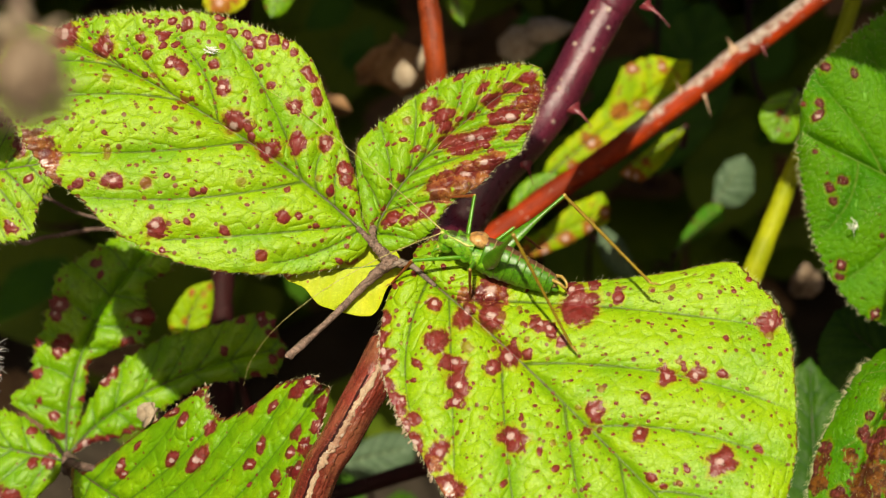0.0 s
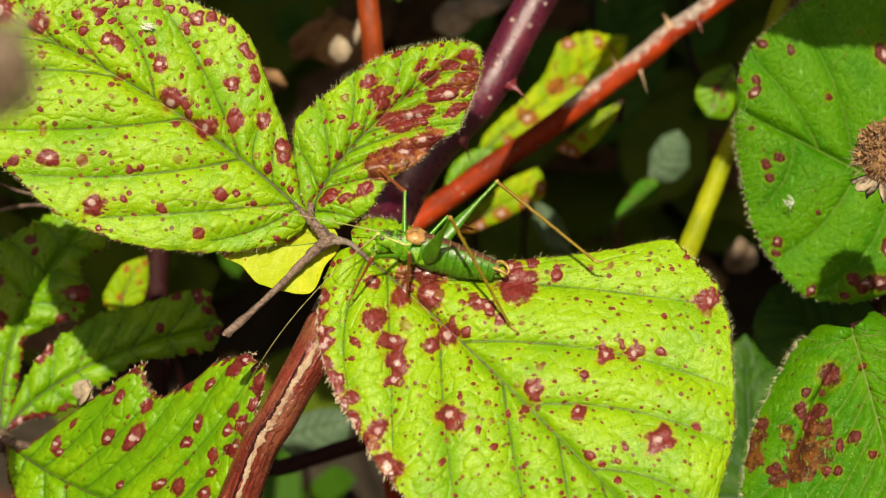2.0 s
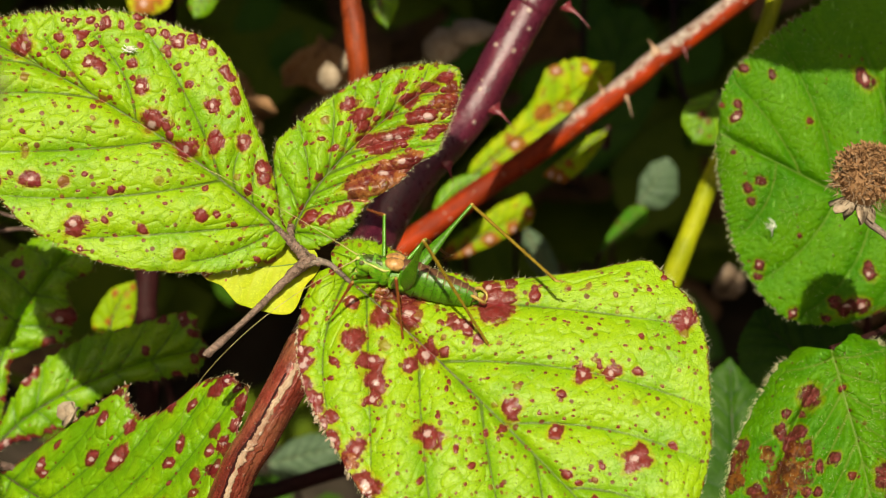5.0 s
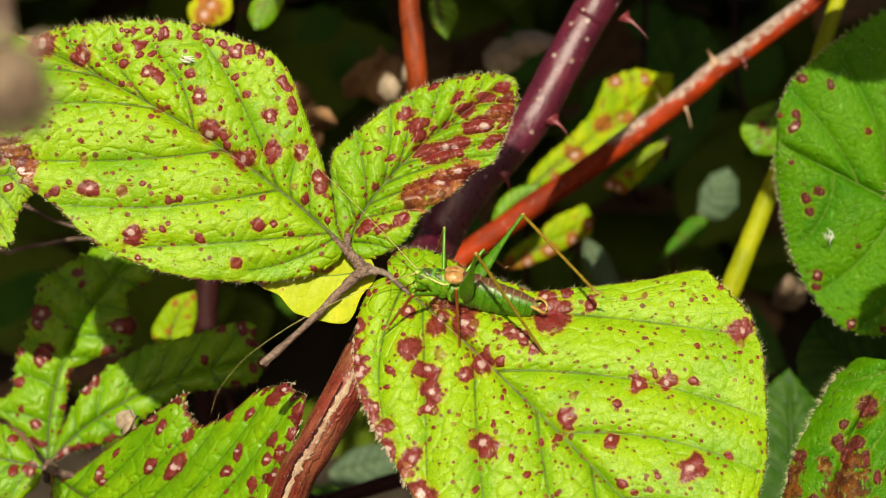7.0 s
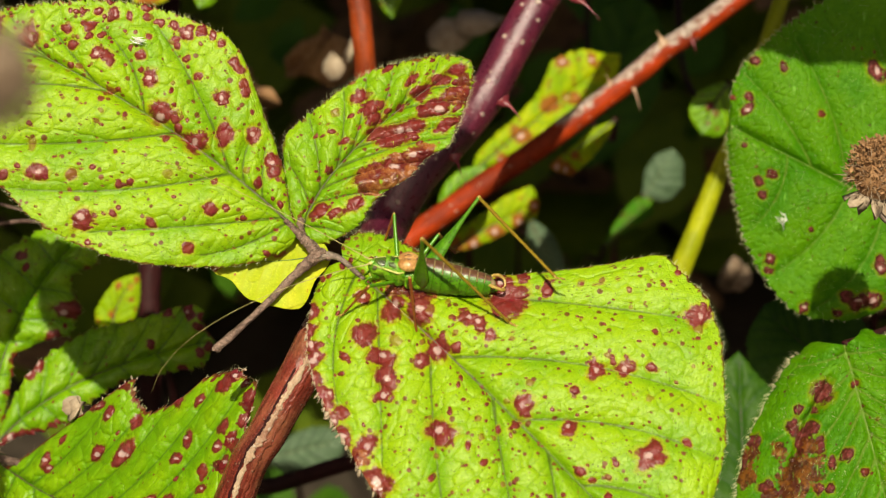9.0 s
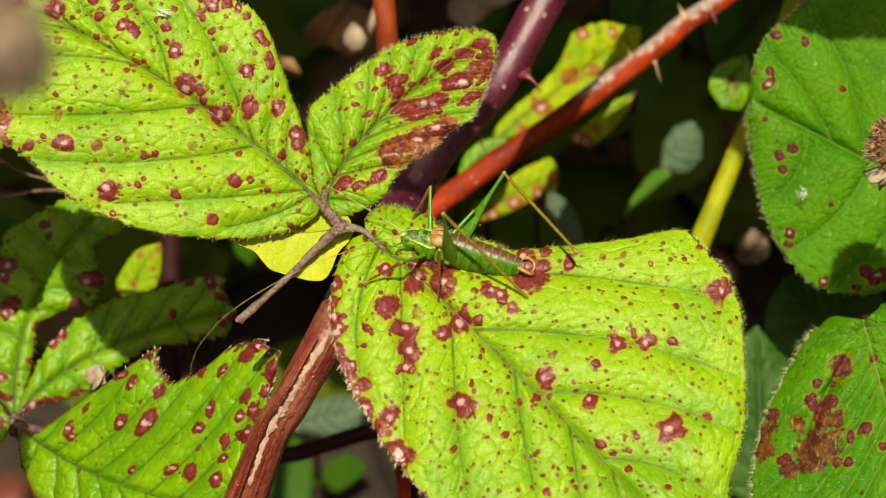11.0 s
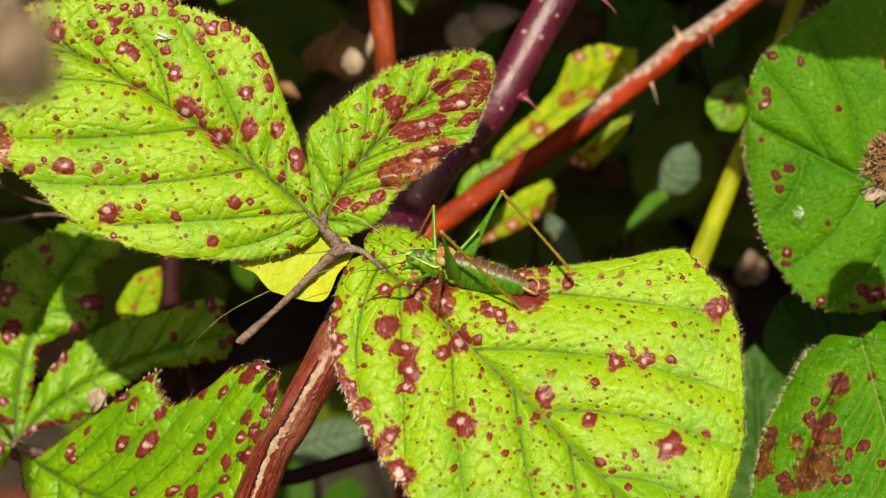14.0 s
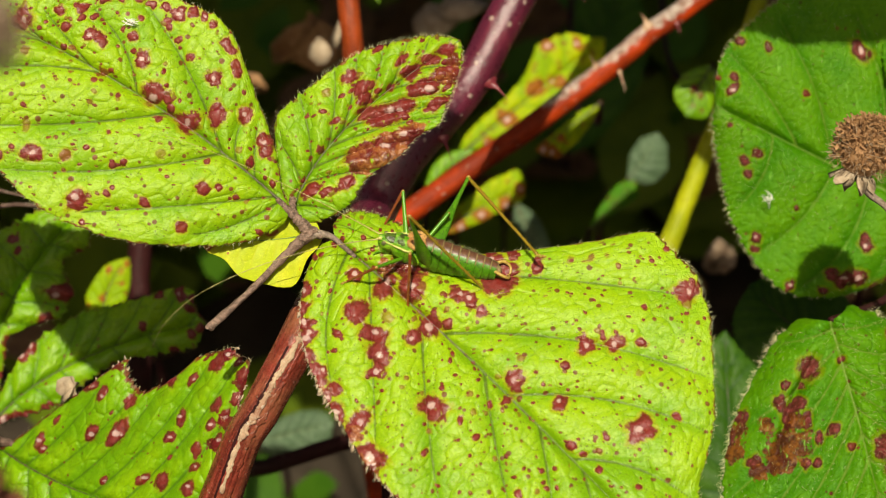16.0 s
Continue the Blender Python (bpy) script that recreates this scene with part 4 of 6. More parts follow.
YELLOW_LEAF = dict(base=(-6.9, 0.8, -1.8), ctrl=(-12.9, -0.1), tip=(-19.3, -0.1), slope=(-0.11, -0.05),
    angles=(135, 75, 140, 60),
    side_a=[0.6, 1.6, 2.6, 5.0, 5.2, 4.9, 4.6, 4.2, 3.8, 2.9, 1.9, 1.4, 1.0, 0.0],
    side_b=[0.3, 1.7, 2.1, 2.6, 3.2, 3.3, 3.2, 3.1, 3.0, 2.8, 2.4, 1.8, 1.1, 0.0],
    spots=[(-12.9, 1.7, 0.9), (-12.0, 1.2, 0.7), (-18.6, 0.0, 0.8), (-8.1, 0.5, 0.7)])
SMALL_YELLOW_LEAF = dict(base=(-39.8, -9.9, -95), ctrl=(-39.8, -5.7), tip=(-36.0, -1.5), slope=(0.0, 0.0),
    angles=(95, 45, 95, 45),
    side_a=[0.3, 2.7, 3.0, 2.9, 2.8, 2.7, 2.4, 1.9, 1.3, 0.6, 0.0],
    side_b=[1.5, 2.9, 3.6, 3.7, 3.4, 3.1, 2.6, 2.1, 1.5, 0.8, 0.0],
    spots=[(-38.9, -3.3, 0.49)])
BACK_YELLOW_LEAF = dict(base=(12.6, 14.2, -125.0), ctrl=(21.0, 21.2), tip=(35.6, 32.5), slope=(0.0, 0.0),
    angles=(95, 60, 140, 60),
    side_a=[0.0, 1.6, 2.1, 2.4, 2.5, 3.0, 3.8, 6.4, 5.9, 4.6, 2.2, 0.0],
    side_b=[0.2, 0.8, 1.6, 2.6, 3.5, 3.9, 4.3, 4.5, 4.2, 3.6, 2.5, 0.0],
    spots=[(26.4, 31.3, 1.1), (31.2, 31.6, 0.9), (24.6, 24.7, 1.4), (20.2, 19.9, 1.5), (28.5, 25.6, 1.0), (17.1, 16.4, 0.8)])
BACK_STRIP_LEAF = dict(base=(34.1, 21.9, -118.0), ctrl=(29.7, 18.2), tip=(24.1, 14.6), slope=(0.0, 0.0),
    angles=(135, 45, 140, 45),
    side_a=[0.1, 0.6, 1.5, 2.2, 3.1, 3.5, 3.9, 4.0, 3.0, 2.1, 1.1, 0.0],
    side_b=[0.1, 0.3, 0.7, 1.2, 1.2, 1.1, 1.0, 0.9, 0.7, 0.6, 0.4, 0.0],
    spots=[(25.0, 14.6, 1.5), (26.7, 14.4, 1.2), (28.0, 16.5, 0.7)])
BACK_SPOTTED_LEAF = dict(base=(9.0, 1.9, -130.0), ctrl=(15.4, 5.9), tip=(23.3, 9.7), slope=(0.0, 0.0),
    angles=(95, 45, 140, 45),
    side_a=[0.1, 1.7, 2.3, 2.7, 3.2, 3.8, 4.3, 4.2, 4.1, 4.0, 2.3, 0.0],
    side_b=[0.2, 0.7, 1.5, 2.0, 2.5, 2.7, 2.7, 2.7, 2.8, 2.5, 1.3, 0.0],
    spots=[(10.1, 2.4, 1.5), (12.8, 3.2, 1.4), (16.3, 5.0, 1.3), (19.9, 6.8, 1.1), (22.5, 9.0, 1.0)])
BACK_LIME_LEAF = dict(base=(7.0, 7.1, -115), ctrl=(9.2, 11.0), tip=(14.5, 15.1), slope=(0.0, 0.0),
    angles=(95, 45, 95, 45),
    side_a=[0.0, 0.6, 1.7, 2.4, 2.7, 2.7, 2.3, 1.8, 1.2, 0.6, 0.0],
    side_b=[0.1, 1.3, 2.1, 2.8, 3.2, 3.2, 3.0, 2.4, 1.7, 0.9, 0.0],
    spots=[])
BACK_GREEN_LEAF = dict(base=(36.0, 2.7, -160.0), ctrl=(39.1, 6.2), tip=(44.0, 11.1), slope=(0.0, 0.0),
    angles=(135, 75, 140, 45),
    side_a=[0.1, 0.4, 0.7, 1.1, 1.3, 1.5, 1.6, 1.8, 1.8, 1.8, 1.0, 0.0],
    side_b=[0.0, 0.1, 0.3, 0.5, 1.0, 1.7, 2.2, 2.4, 2.7, 1.9, 1.1, 0.0],
    spots=[])
BACK_GREY_LEAF = dict(base=(43.2, 11.4, -165.0), ctrl=(45.9, 15.0), tip=(48.4, 19.5), slope=(0.0, 0.0),
    angles=(135, 45, 140, 60),
    side_a=[0.2, 0.7, 1.5, 2.8, 3.0, 3.1, 3.1, 2.5, 2.0, 1.4, 0.8, 0.0],
    side_b=[0.2, 1.3, 3.8, 4.5, 4.9, 4.4, 3.9, 3.4, 3.0, 2.2, 1.2, 0.0],
    spots=[])
BACK_PALE_LEAF = dict(base=(23.0, 7.2, -150), ctrl=(24.4, 2.5), tip=(28.6, -1.3), slope=(0.0, 0.0),
    angles=(95, 45, 95, 45),
    side_a=[0.1, 1.5, 2.9, 3.2, 3.1, 2.9, 2.5, 2.0, 1.4, 0.7, 0.0],
    side_b=[0.1, 0.9, 1.9, 2.4, 2.7, 2.7, 2.5, 2.0, 1.3, 0.6, 0.0],
    spots=[])
BACK_SIDE_LEAF = dict(base=(50.3, 26.9, -110), ctrl=(47.7, 23.5), tip=(46.4, 19.2), slope=(0.0, 0.0),
    angles=(95, 45, 95, 45),
    side_a=[0.1, 1.2, 3.2, 4.2, 4.5, 4.3, 3.7, 2.9, 2.0, 1.0, 0.0],
    side_b=[0.1, 1.5, 3.4, 3.9, 3.9, 3.6, 2.9, 2.2, 1.4, 0.7, 0.0],
    spots=[(47.7, 23.5, 0.68)])
DULL_LEAF = dict(base=(48.7, -36.4, -75), ctrl=(47.5, -24.2), tip=(47.8, -12.1), slope=(0.0, -0.2),
    angles=(100, 50, 100, 50),
    side_a=[0.6, 7.7, 9.0, 9.2, 8.8, 7.8, 6.6, 5.2, 3.7, 1.9, 0.0],
    side_b=[0.9, 6.6, 8.6, 9.3, 9.0, 7.8, 6.3, 4.7, 3.2, 1.6, 0.0],
    spots=[])
SHADED_RIGHT_LEAF = dict(base=(64.7, -16.7, -80), ctrl=(54.6, -10.4), tip=(51.5, -5.7), slope=(0.0, -0.1),
    angles=(95, 45, 95, 45),
    side_a=[5.6, 8.2, 9.6, 9.5, 8.7, 7.4, 5.9, 4.2, 2.6, 1.2, 0.0],
    side_b=[0.9, 8.1, 9.1, 8.7, 7.7, 6.6, 5.4, 4.0, 2.6, 1.3, 0.0],
    spots=[])
PALE_LOW_LEAF = dict(base=(-19.8, -32.1, -150), ctrl=(-13.2, -30.2), tip=(-7.6, -29.3), slope=(0.0, -0.1),
    angles=(95, 45, 95, 45),
    side_a=[0.1, 1.5, 3.1, 3.9, 4.2, 4.1, 3.7, 3.1, 2.5, 1.4, 0.0],
    side_b=[0.8, 4.4, 5.0, 5.2, 5.1, 4.6, 4.0, 3.3, 2.3, 1.1, 0.0],
    spots=[])
RIGHT_EDGE_LEAF = dict(base=(64.7, -42.3, -60), ctrl=(71.4, -24.9), tip=(78.2, -8.5), slope=(0.0, -0.2),
    angles=(100, 45, 100, 45),
    side_a=[0.2, 2.5, 3.4, 3.0, 3.9, 10.1, 11.8, 11.5, 9.1, 4.6, 0.0],
    side_b=[0.6, 9.1, 12.1, 12.7, 12.1, 11.0, 9.6, 7.8, 5.5, 2.7, 0.0],
    spots=[])
RIGHT_TOP_LEAF = dict(base=(73.5, 12.4, -43), ctrl=(69.8, 21.5), tip=(63.3, 29.7), slope=(0.0, -0.3),
    angles=(100, 45, 100, 45),
    side_a=[1.0, 4.5, 6.6, 7.3, 7.0, 6.2, 5.0, 3.8, 2.6, 1.4, 0.0],
    side_b=[0.5, 5.7, 8.6, 10.1, 9.9, 9.2, 8.2, 6.7, 4.6, 2.2, 0.0],
    spots=[])
TOP_RED_LEAF = dict(base=(-33.2, 45.6, -110), ctrl=(-35.3, 41.8), tip=(-38.2, 38.6), slope=(0.0, 0.0),
    angles=(95, 45, 95, 45),
    side_a=[0.1, 1.9, 4.1, 4.3, 4.0, 3.4, 2.7, 2.0, 1.3, 0.6, 0.0],
    side_b=[0.1, 0.7, 1.8, 2.7, 3.1, 3.2, 2.8, 2.2, 1.5, 0.7, 0.0],
    spots=[(-36.2, 40.1, 1.69), (-35.3, 41.4, 1.69)])
TOP_LIME_LEAF = dict(base=(-1.5, 43.0, -110), ctrl=(-1.1, 40.0), tip=(0.2, 36.4), slope=(0.0, 0.0),
    angles=(95, 45, 95, 45),
    side_a=[1.3, 2.7, 3.4, 3.3, 2.9, 2.5, 2.0, 1.5, 1.0, 0.5, 0.0],
    side_b=[0.1, 1.1, 1.4, 1.7, 1.8, 1.7, 1.4, 1.1, 0.7, 0.3, 0.0],
    spots=[])
FAR_LEFT_YELLOW = dict(base=(-60.3, 21.6, -15), ctrl=(-55.8, 22.2), tip=(-51.5, 21.6), slope=(0.0, -0.1),
    angles=(95, 45, 95, 45),
    side_a=[0.2, 4.5, 5.7, 6.0, 5.3, 4.5, 3.6, 2.7, 1.7, 0.8, 0.0],
    side_b=[0.3, 5.3, 6.4, 6.8, 6.4, 5.6, 4.7, 3.7, 2.5, 1.3, 0.0],
    spots=[(-52.5, 17.5, 0.89), (-54.4, 17.1, 0.89), (-53.9, 24.5, 0.32)])
BACK_DIM_LEAF = dict(base=(37.2, 18.6, -220), ctrl=(42.7, 35.0), tip=(48.2, 51.6), slope=(0.0, 0.0),
    angles=(95, 45, 95, 45),
    side_a=[0.4, 5.2, 8.6, 10.6, 11.0, 10.4, 9.5, 8.2, 6.1, 3.2, 0.0],
    side_b=[0.5, 5.4, 9.0, 11.6, 11.9, 11.2, 10.1, 8.4, 6.0, 3.1, 0.0],
    spots=[])
TOP_SPRIG_LEAF = dict(base=(-25.2, 45.6, -110), ctrl=(-27.3, 42.2), tip=(-28.7, 37.8), slope=(0.0, 0.0),
    angles=(95, 45, 95, 45),
    side_a=[0.1, 1.7, 3.0, 3.2, 3.1, 2.9, 2.6, 2.1, 1.5, 0.7, 0.0],
    side_b=[0.1, 1.5, 2.2, 2.4, 2.5, 2.5, 2.3, 1.9, 1.3, 0.6, 0.0],
    spots=[])


# ---- the spray that carries the cricket: three leaflets on one broken stalk ----
HUB = (-7.7, 0.7, 0.0)
spray = thing("bramble_spray", HUB, "lime-green three-part bramble leaf with maroon rust spots on a brown stalk", "bramble leaf")
LEAFLET_LEFT_OB = leaf_blade(dict(LEAFLET_LEFT, bunch=1.5, burns=[(-43.9, 11.6, 1.7), (-44.8, 13.4, 1.5), (-43.3, 9.8, 1.0), (-42.7, 9.0, 0.7)]), LIME, spray, "leaflet", "broad lime-green leaflet with maroon spots and toothed hairy edge", 290, 90, 9, 0.92, 1.2, 0.55, 34, 11, 1400, 0.62, 0.05, 2.0, scatter=380)
leaf_blade(dict(LEAFLET_UPPER, bunch=1.5, core_from=1.1, grain=(28, 1.7), burns=[(-2.1, 8.6, 1.3), (-0.3, 9.3, 1.3), (1.5, 10.3, 1.3), (3.3, 11.3, 1.2), (0.9, 8.6, 0.9), (-2.7, 8.0, 0.8), (6.9, 17.6, 1.0), (7.7, 19.4, 0.8)]), LIME, spray, "leaflet", "lime-green leaflet half covered by rusty maroon blotches", 180, 64, 9, 1.0, 1.2, 0.5, 30, 12, 1200, 0.62, 0.10, 1.5, scatter=110)
LOWER_OB = leaf_blade(dict(LEAFLET_LOWER, bunch=1.9, burns=[(2.6, -2.5, 1.5), (-6.7, -15.3, 0.6), (-5.2, -18.0, 0.6), (-2.8, -22.8, 1.0), (-1.6, -23.7, 1.0), (-3.1, -19.8, 0.8), (0.2, -2.8, 0.7)]), LIME, spray, "leaflet", "large lime-green leaflet with maroon blotches under the cricket", 360, 110, 8, 1.0, 2.0, 0.38, 34, 13, 1500, 0.7, 0.03, 1.5, scatter=460)
stalk([(-18.5, -9.2, 0.3, 0.34), (-18.0, -8.7, 0.3, 0.46), (-14.4, -5.5, 0.2, 0.37), (-10.8, -1.9, 0.1, 0.44), (-8.9, -0.1, 0, 0.60), (-7.7, 0.9, 0, 0.75)], TWIG, spray, "brown broken stalk", seed=2)
stalk([(-7.5, 0.7, 0, 0.72), (-8.6, 1.9, 0.1, 0.60), (-9.6, 2.9, 0.2, 0.46), (-11.2, 4.5, 0.3, 0.28)], TWIG, spray, "brown leaflet stalk", seed=3)
stalk([(-9.0, 2.2, 0, 0.5), (-9.6, 3.4, -0.6, 0.45), (-9.6, 4.6, -1.6, 0.35)], TWIG, spray, "brown leaflet stalk", seed=4)
stalk([(-7.9, 0.7, 0, 0.70), (-6.5, 0.8, 0.2, 0.42), (-5.3, 0.4, 0.35, 0.32), (-3.9, -0.8, 0.75, 0.27), (-2.9, -1.7, 1.0, 0.23)], GREY_STALK, spray, "brown leaflet stalk", seed=5)

for k, (ku, kv, kw, r) in enumerate(((-7.2, 1.2, 0.45, 0.42), (-8.3, 0.3, 0.4, 0.40), (-8.0, 1.4, 0.5, 0.34), (-6.6, 0.5, 0.35, 0.30), (-9.3, 2.4, 0.35, 0.30), (-17.6, -8.4, 0.5, 0.26), (-12.6, -3.8, 0.3, 0.22))):
    tube_part("bud_scar", [(ku - 0.6 * r, kv - 0.7 * r, kw - 0.2, 0.25 * r), (ku, kv, kw, r), (ku + 0.6 * r, kv + 0.5 * r, kw - 0.15, 0.3 * r)], TWIG, spray, "rough knob on the stalk", 10, 12, 0.6, k)

# ---- neighbouring leaves ----
def lone_leaf(name, plan, material, label, stem=None, stem_material=DARK_STEM, group="bramble leaves round the spray", **shape):
    ob = thing(name, plan["base"], label, "leaf", group)
    leaf_blade(plan, material, ob, **shape)
    if stem:
        stalk([(*plan["base"], 0.5)] + stem, stem_material, ob)
    return ob


lone_leaf("bramble_leaf", dict(RIGHT_LEAF, net=1.5, net_depth=0.6, hair_margin=0.3, hair_thick=1.4), GREEN, "broad deep-green bramble leaf with few maroon spots, partly shaded",
          [(80, -4, -52, 0.6), (84, -20, -60, 0.8), (86, -60, -70, 1.0)], ns=220, nt=90, veins=8, quilt=1.0, curl=2.5, teeth=30, seed=21, hair=4200, hair_mm=0.6, scatter=18, red_rim=0.55, rib=MIDRIB_GREEN, rib_mm=0.2)
lone_leaf("bramble_leaf", dict(RIGHT_LOW_LEAF, hair_thick=1.3, core_from=9, grain=(60, 1.4), creases=[(53.4, -10.6, 45.6, -27.5, -0.10, 0.55, 1.3)], burns=[(47.9, -24.2, 2.2), (46.4, -26.0, 1.6), (42.2, -22.6, 1.3), (41.6, -24.8, 1.2), (44.2, -27.0, 1.1), (48.8, -21.4, 1.0), (45.3, -21.6, 0.8)]), GREEN, "hairy green bramble leaf with a brown blotched fold",
          [(59.0, -7.9, -34, 0.5), (67, -5, -40, 0.55), (76, -6, -50, 0.6), (84, -20, -60, 0.8)], DARK_STEM, ns=180, nt=70, veins=9, quilt=0.8, curl=4, teeth=28, seed=22, hair=4600, hair_mm=1.15, scatter=22, red_rim=0.6, rib=MIDRIB_GREEN, rib_mm=0.13, fold=-0.1)
LOW_LEFT_OB = lone_leaf("bramble_leaf", dict(LOW_LEFT_LEAF, grain=(50, 1.6), core_from=0.5, core_size=0.36, burns=[(-17.2, -20.0, 0.9), (-18.6, -22.4, 0.8), (-15.6, -15.6, 0.9), (-17.8, -24.5, 0.9), (-17.4, -12.6, 0.6), (-30.6, -14.0, 0.6), (-34.5, -16.6, 0.6)]), LIME_DEEP, "bright green bramble leaf with dark-ringed spots and eaten edge",
          [(-44, -24.0, -36, 0.45), (-48.5, -23.5, -44, 0.5)], TWIG, ns=200, nt=80, veins=10, quilt=1.1, curl=1.5, teeth=26, seed=23, hair=500, scatter=30, red_rim=1.35, rib=MIDRIB, rib_mm=0.17)
lone_leaf("bramble_leaf", SHADED_TALL_LEAF, LIME_DEEP, "upright bramble leaf with maroon spots, half in shade",
          [(-51.5, -26, -60, 0.5), (-49, -24.5, -48, 0.5)], TWIG, ns=140, nt=50, veins=8, quilt=0.9, curl=1.5, teeth=24, seed=24, hair=200, scatter=16, rib=MIDRIB, rib_mm=0.17)
lone_leaf("bramble_leaf", SHADED_MID_LEAF, LIME_DEEP, "bramble leaf with maroon edge lying in the shade",
          [(-48.6, -24.2, -50, 0.5), (-49, -24.5, -47, 0.5)], TWIG, ns=140, nt=50, veins=8, quilt=0.9, curl=1.5, teeth=22, seed=25, hair=150, scatter=10, rib=MIDRIB, rib_mm=0.17)
lone_leaf("bramble_leaf", LOW_CORNER_LEAF, LIME_DEEP, "bright green bramble leaf with a few ringed spots",
          [(-49.2, -24.2, -46, 0.5), (-48, -30, -50, 0.6), (-46, -60, -60, 0.9)], TWIG, ns=110, nt=40, veins=7, quilt=0.6, curl=1.5, teeth=20, seed=26, hair=150, scatter=10, rib=MIDRIB, rib_mm=0.17)
lone_leaf("bramble_leaf", FAR_LEFT_LEAF, LIME, "lime-green bramble leaf with maroon edge beside the spray",
          [(-66, 8, -12, 0.5), (-72, -20, -40, 0.7)], ns=110, nt=40, veins=7, quilt=0.5, curl=1.0, teeth=18, seed=27, hair=200, scatter=14, rib_mm=0.2)
lone_leaf("bramble_leaf", FAR_LEFT_YELLOW, YELLOW, "yellow leaf with red edge beside the spray",
          [(-66, 14, -18, 0.5), (-72, -20, -40, 0.7)], ns=80, nt=30, veins=7, quilt=0.5, curl=1.0, teeth=18, seed=29, rib_mm=0.2)
lone_leaf("bramble_leaf", YELLOW_LEAF, YELLOW, "yellow fading bramble leaf under the stalk",
          [(-2, -3, -12, 0.5), (0, -12, -30, 0.6), (2, -110, -50, 0.8)], ns=110, nt=40, veins=7, quilt=0.06, curl=0.2, teeth=18, seed=28, scatter=3, rib=MIDRIB_GREEN, rib_mm=0.12, red_rim=0.3, waves=0.1, tooth=0.03)
for seed, (plan, material, label) in enumerate((
        (SMALL_YELLOW_LEAF, LIME_YELLOW, "small yellow leaf deep in the undergrowth"),
        (BACK_YELLOW_LEAF, LIME_YELLOW, "long yellow-green leaf with brown blotches behind the red cane"),
        (BACK_STRIP_LEAF, LIME_YELLOW, "yellow leaf tip with brown end behind the red cane"),
        (BACK_SPOTTED_LEAF, LIME_YELLOW, "yellow leaf with rusty lower edge behind the cricket"),
        (BACK_LIME_LEAF, LIME_DEEP, "light green leaf behind the red cane"),
        (BACK_GREEN_LEAF, GREEN, "small bright green leaf in the undergrowth"),
        (BACK_GREY_LEAF, PALE, "pale grey-green underside of a shaded leaf"),
        (BACK_PALE_LEAF, PALE, "pale leaf underside behind the cricket"),
        (BACK_SIDE_LEAF, LIME_DEEP, "green leaf with a brown patch beside the yellow stem"),
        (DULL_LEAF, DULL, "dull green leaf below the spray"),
        (SHADED_RIGHT_LEAF, DULL, "leaf under the broad green leaf, its shade put into a dark colour"),
        (PALE_LOW_LEAF, PALE, "pale grey-green leaf low in the undergrowth"),
        (RIGHT_EDGE_LEAF, GREEN, "green bramble leaf with a curled edge"),
        (RIGHT_TOP_LEAF, GREEN, "green toothed bramble leaf behind the broad leaf"),
        (BACK_DIM_LEAF, DULL, "leaf behind the yellow-green leaf, its shade put into a dull colour"),
        (TOP_SPRIG_LEAF, LIME_DEEP, "light green leaf high in the undergrowth"),
        (TOP_RED_LEAF, YELLOW, "red and yellow leaf high in the undergrowth"),
        (TOP_LIME_LEAF, LIME_DEEP, "hanging light green leaf tip"))):
    b = plan["base"]
    away = 110 if b[1] > 15 else -110
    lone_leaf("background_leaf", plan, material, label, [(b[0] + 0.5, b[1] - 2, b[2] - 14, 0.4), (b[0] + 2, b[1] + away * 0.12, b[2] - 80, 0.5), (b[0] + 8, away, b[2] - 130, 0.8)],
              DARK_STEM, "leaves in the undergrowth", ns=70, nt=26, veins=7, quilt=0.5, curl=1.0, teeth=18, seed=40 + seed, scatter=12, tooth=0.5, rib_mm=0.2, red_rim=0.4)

# ---- canes ----
def cane(name, rows, material, label, stem_label="", rough=0.08, seed=0.0, sides=28, count=90, low=None, group=""):
    ob = thing(name, min(rows, key=lambda q: q[1])[:3], label, "plant stem", group if group else {"bramble_cane": "bramble canes", "dark_stem": "stems in the shade", "dry_twig": "dry twigs", "hedge_branch": "hedge branches"}.get(name, ""))
    verts, faces = tube(rows, sides, count, rough, seed)
    c = np.repeat(glide(rows, count)[:, :4], sides, axis=0)
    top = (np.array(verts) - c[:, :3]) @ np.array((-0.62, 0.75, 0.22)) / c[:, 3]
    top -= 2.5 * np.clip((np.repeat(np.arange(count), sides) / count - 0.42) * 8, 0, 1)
    turn = np.tile(np.arange(sides) / sides * 2 * math.pi, count)
    line = glide(rows, count)[:, :3]
    run = np.repeat(np.concatenate([[0], np.cumsum(np.linalg.norm(np.diff(line, axis=0), axis=1))]), sides)
    stem = mesh_part("stem", verts, faces, material, ob, stem_label,
                     values={"top": top, "ring_x": np.cos(turn) * c[:, 3], "ring_y": np.sin(turn) * c[:, 3], "run": run * 0.10})
    if low:
        order = np.arange(len(stem.data.polygons))
        stem.data.polygons.foreach_set("material_index", (order // sides > low * count).astype(np.int32))
    return ob


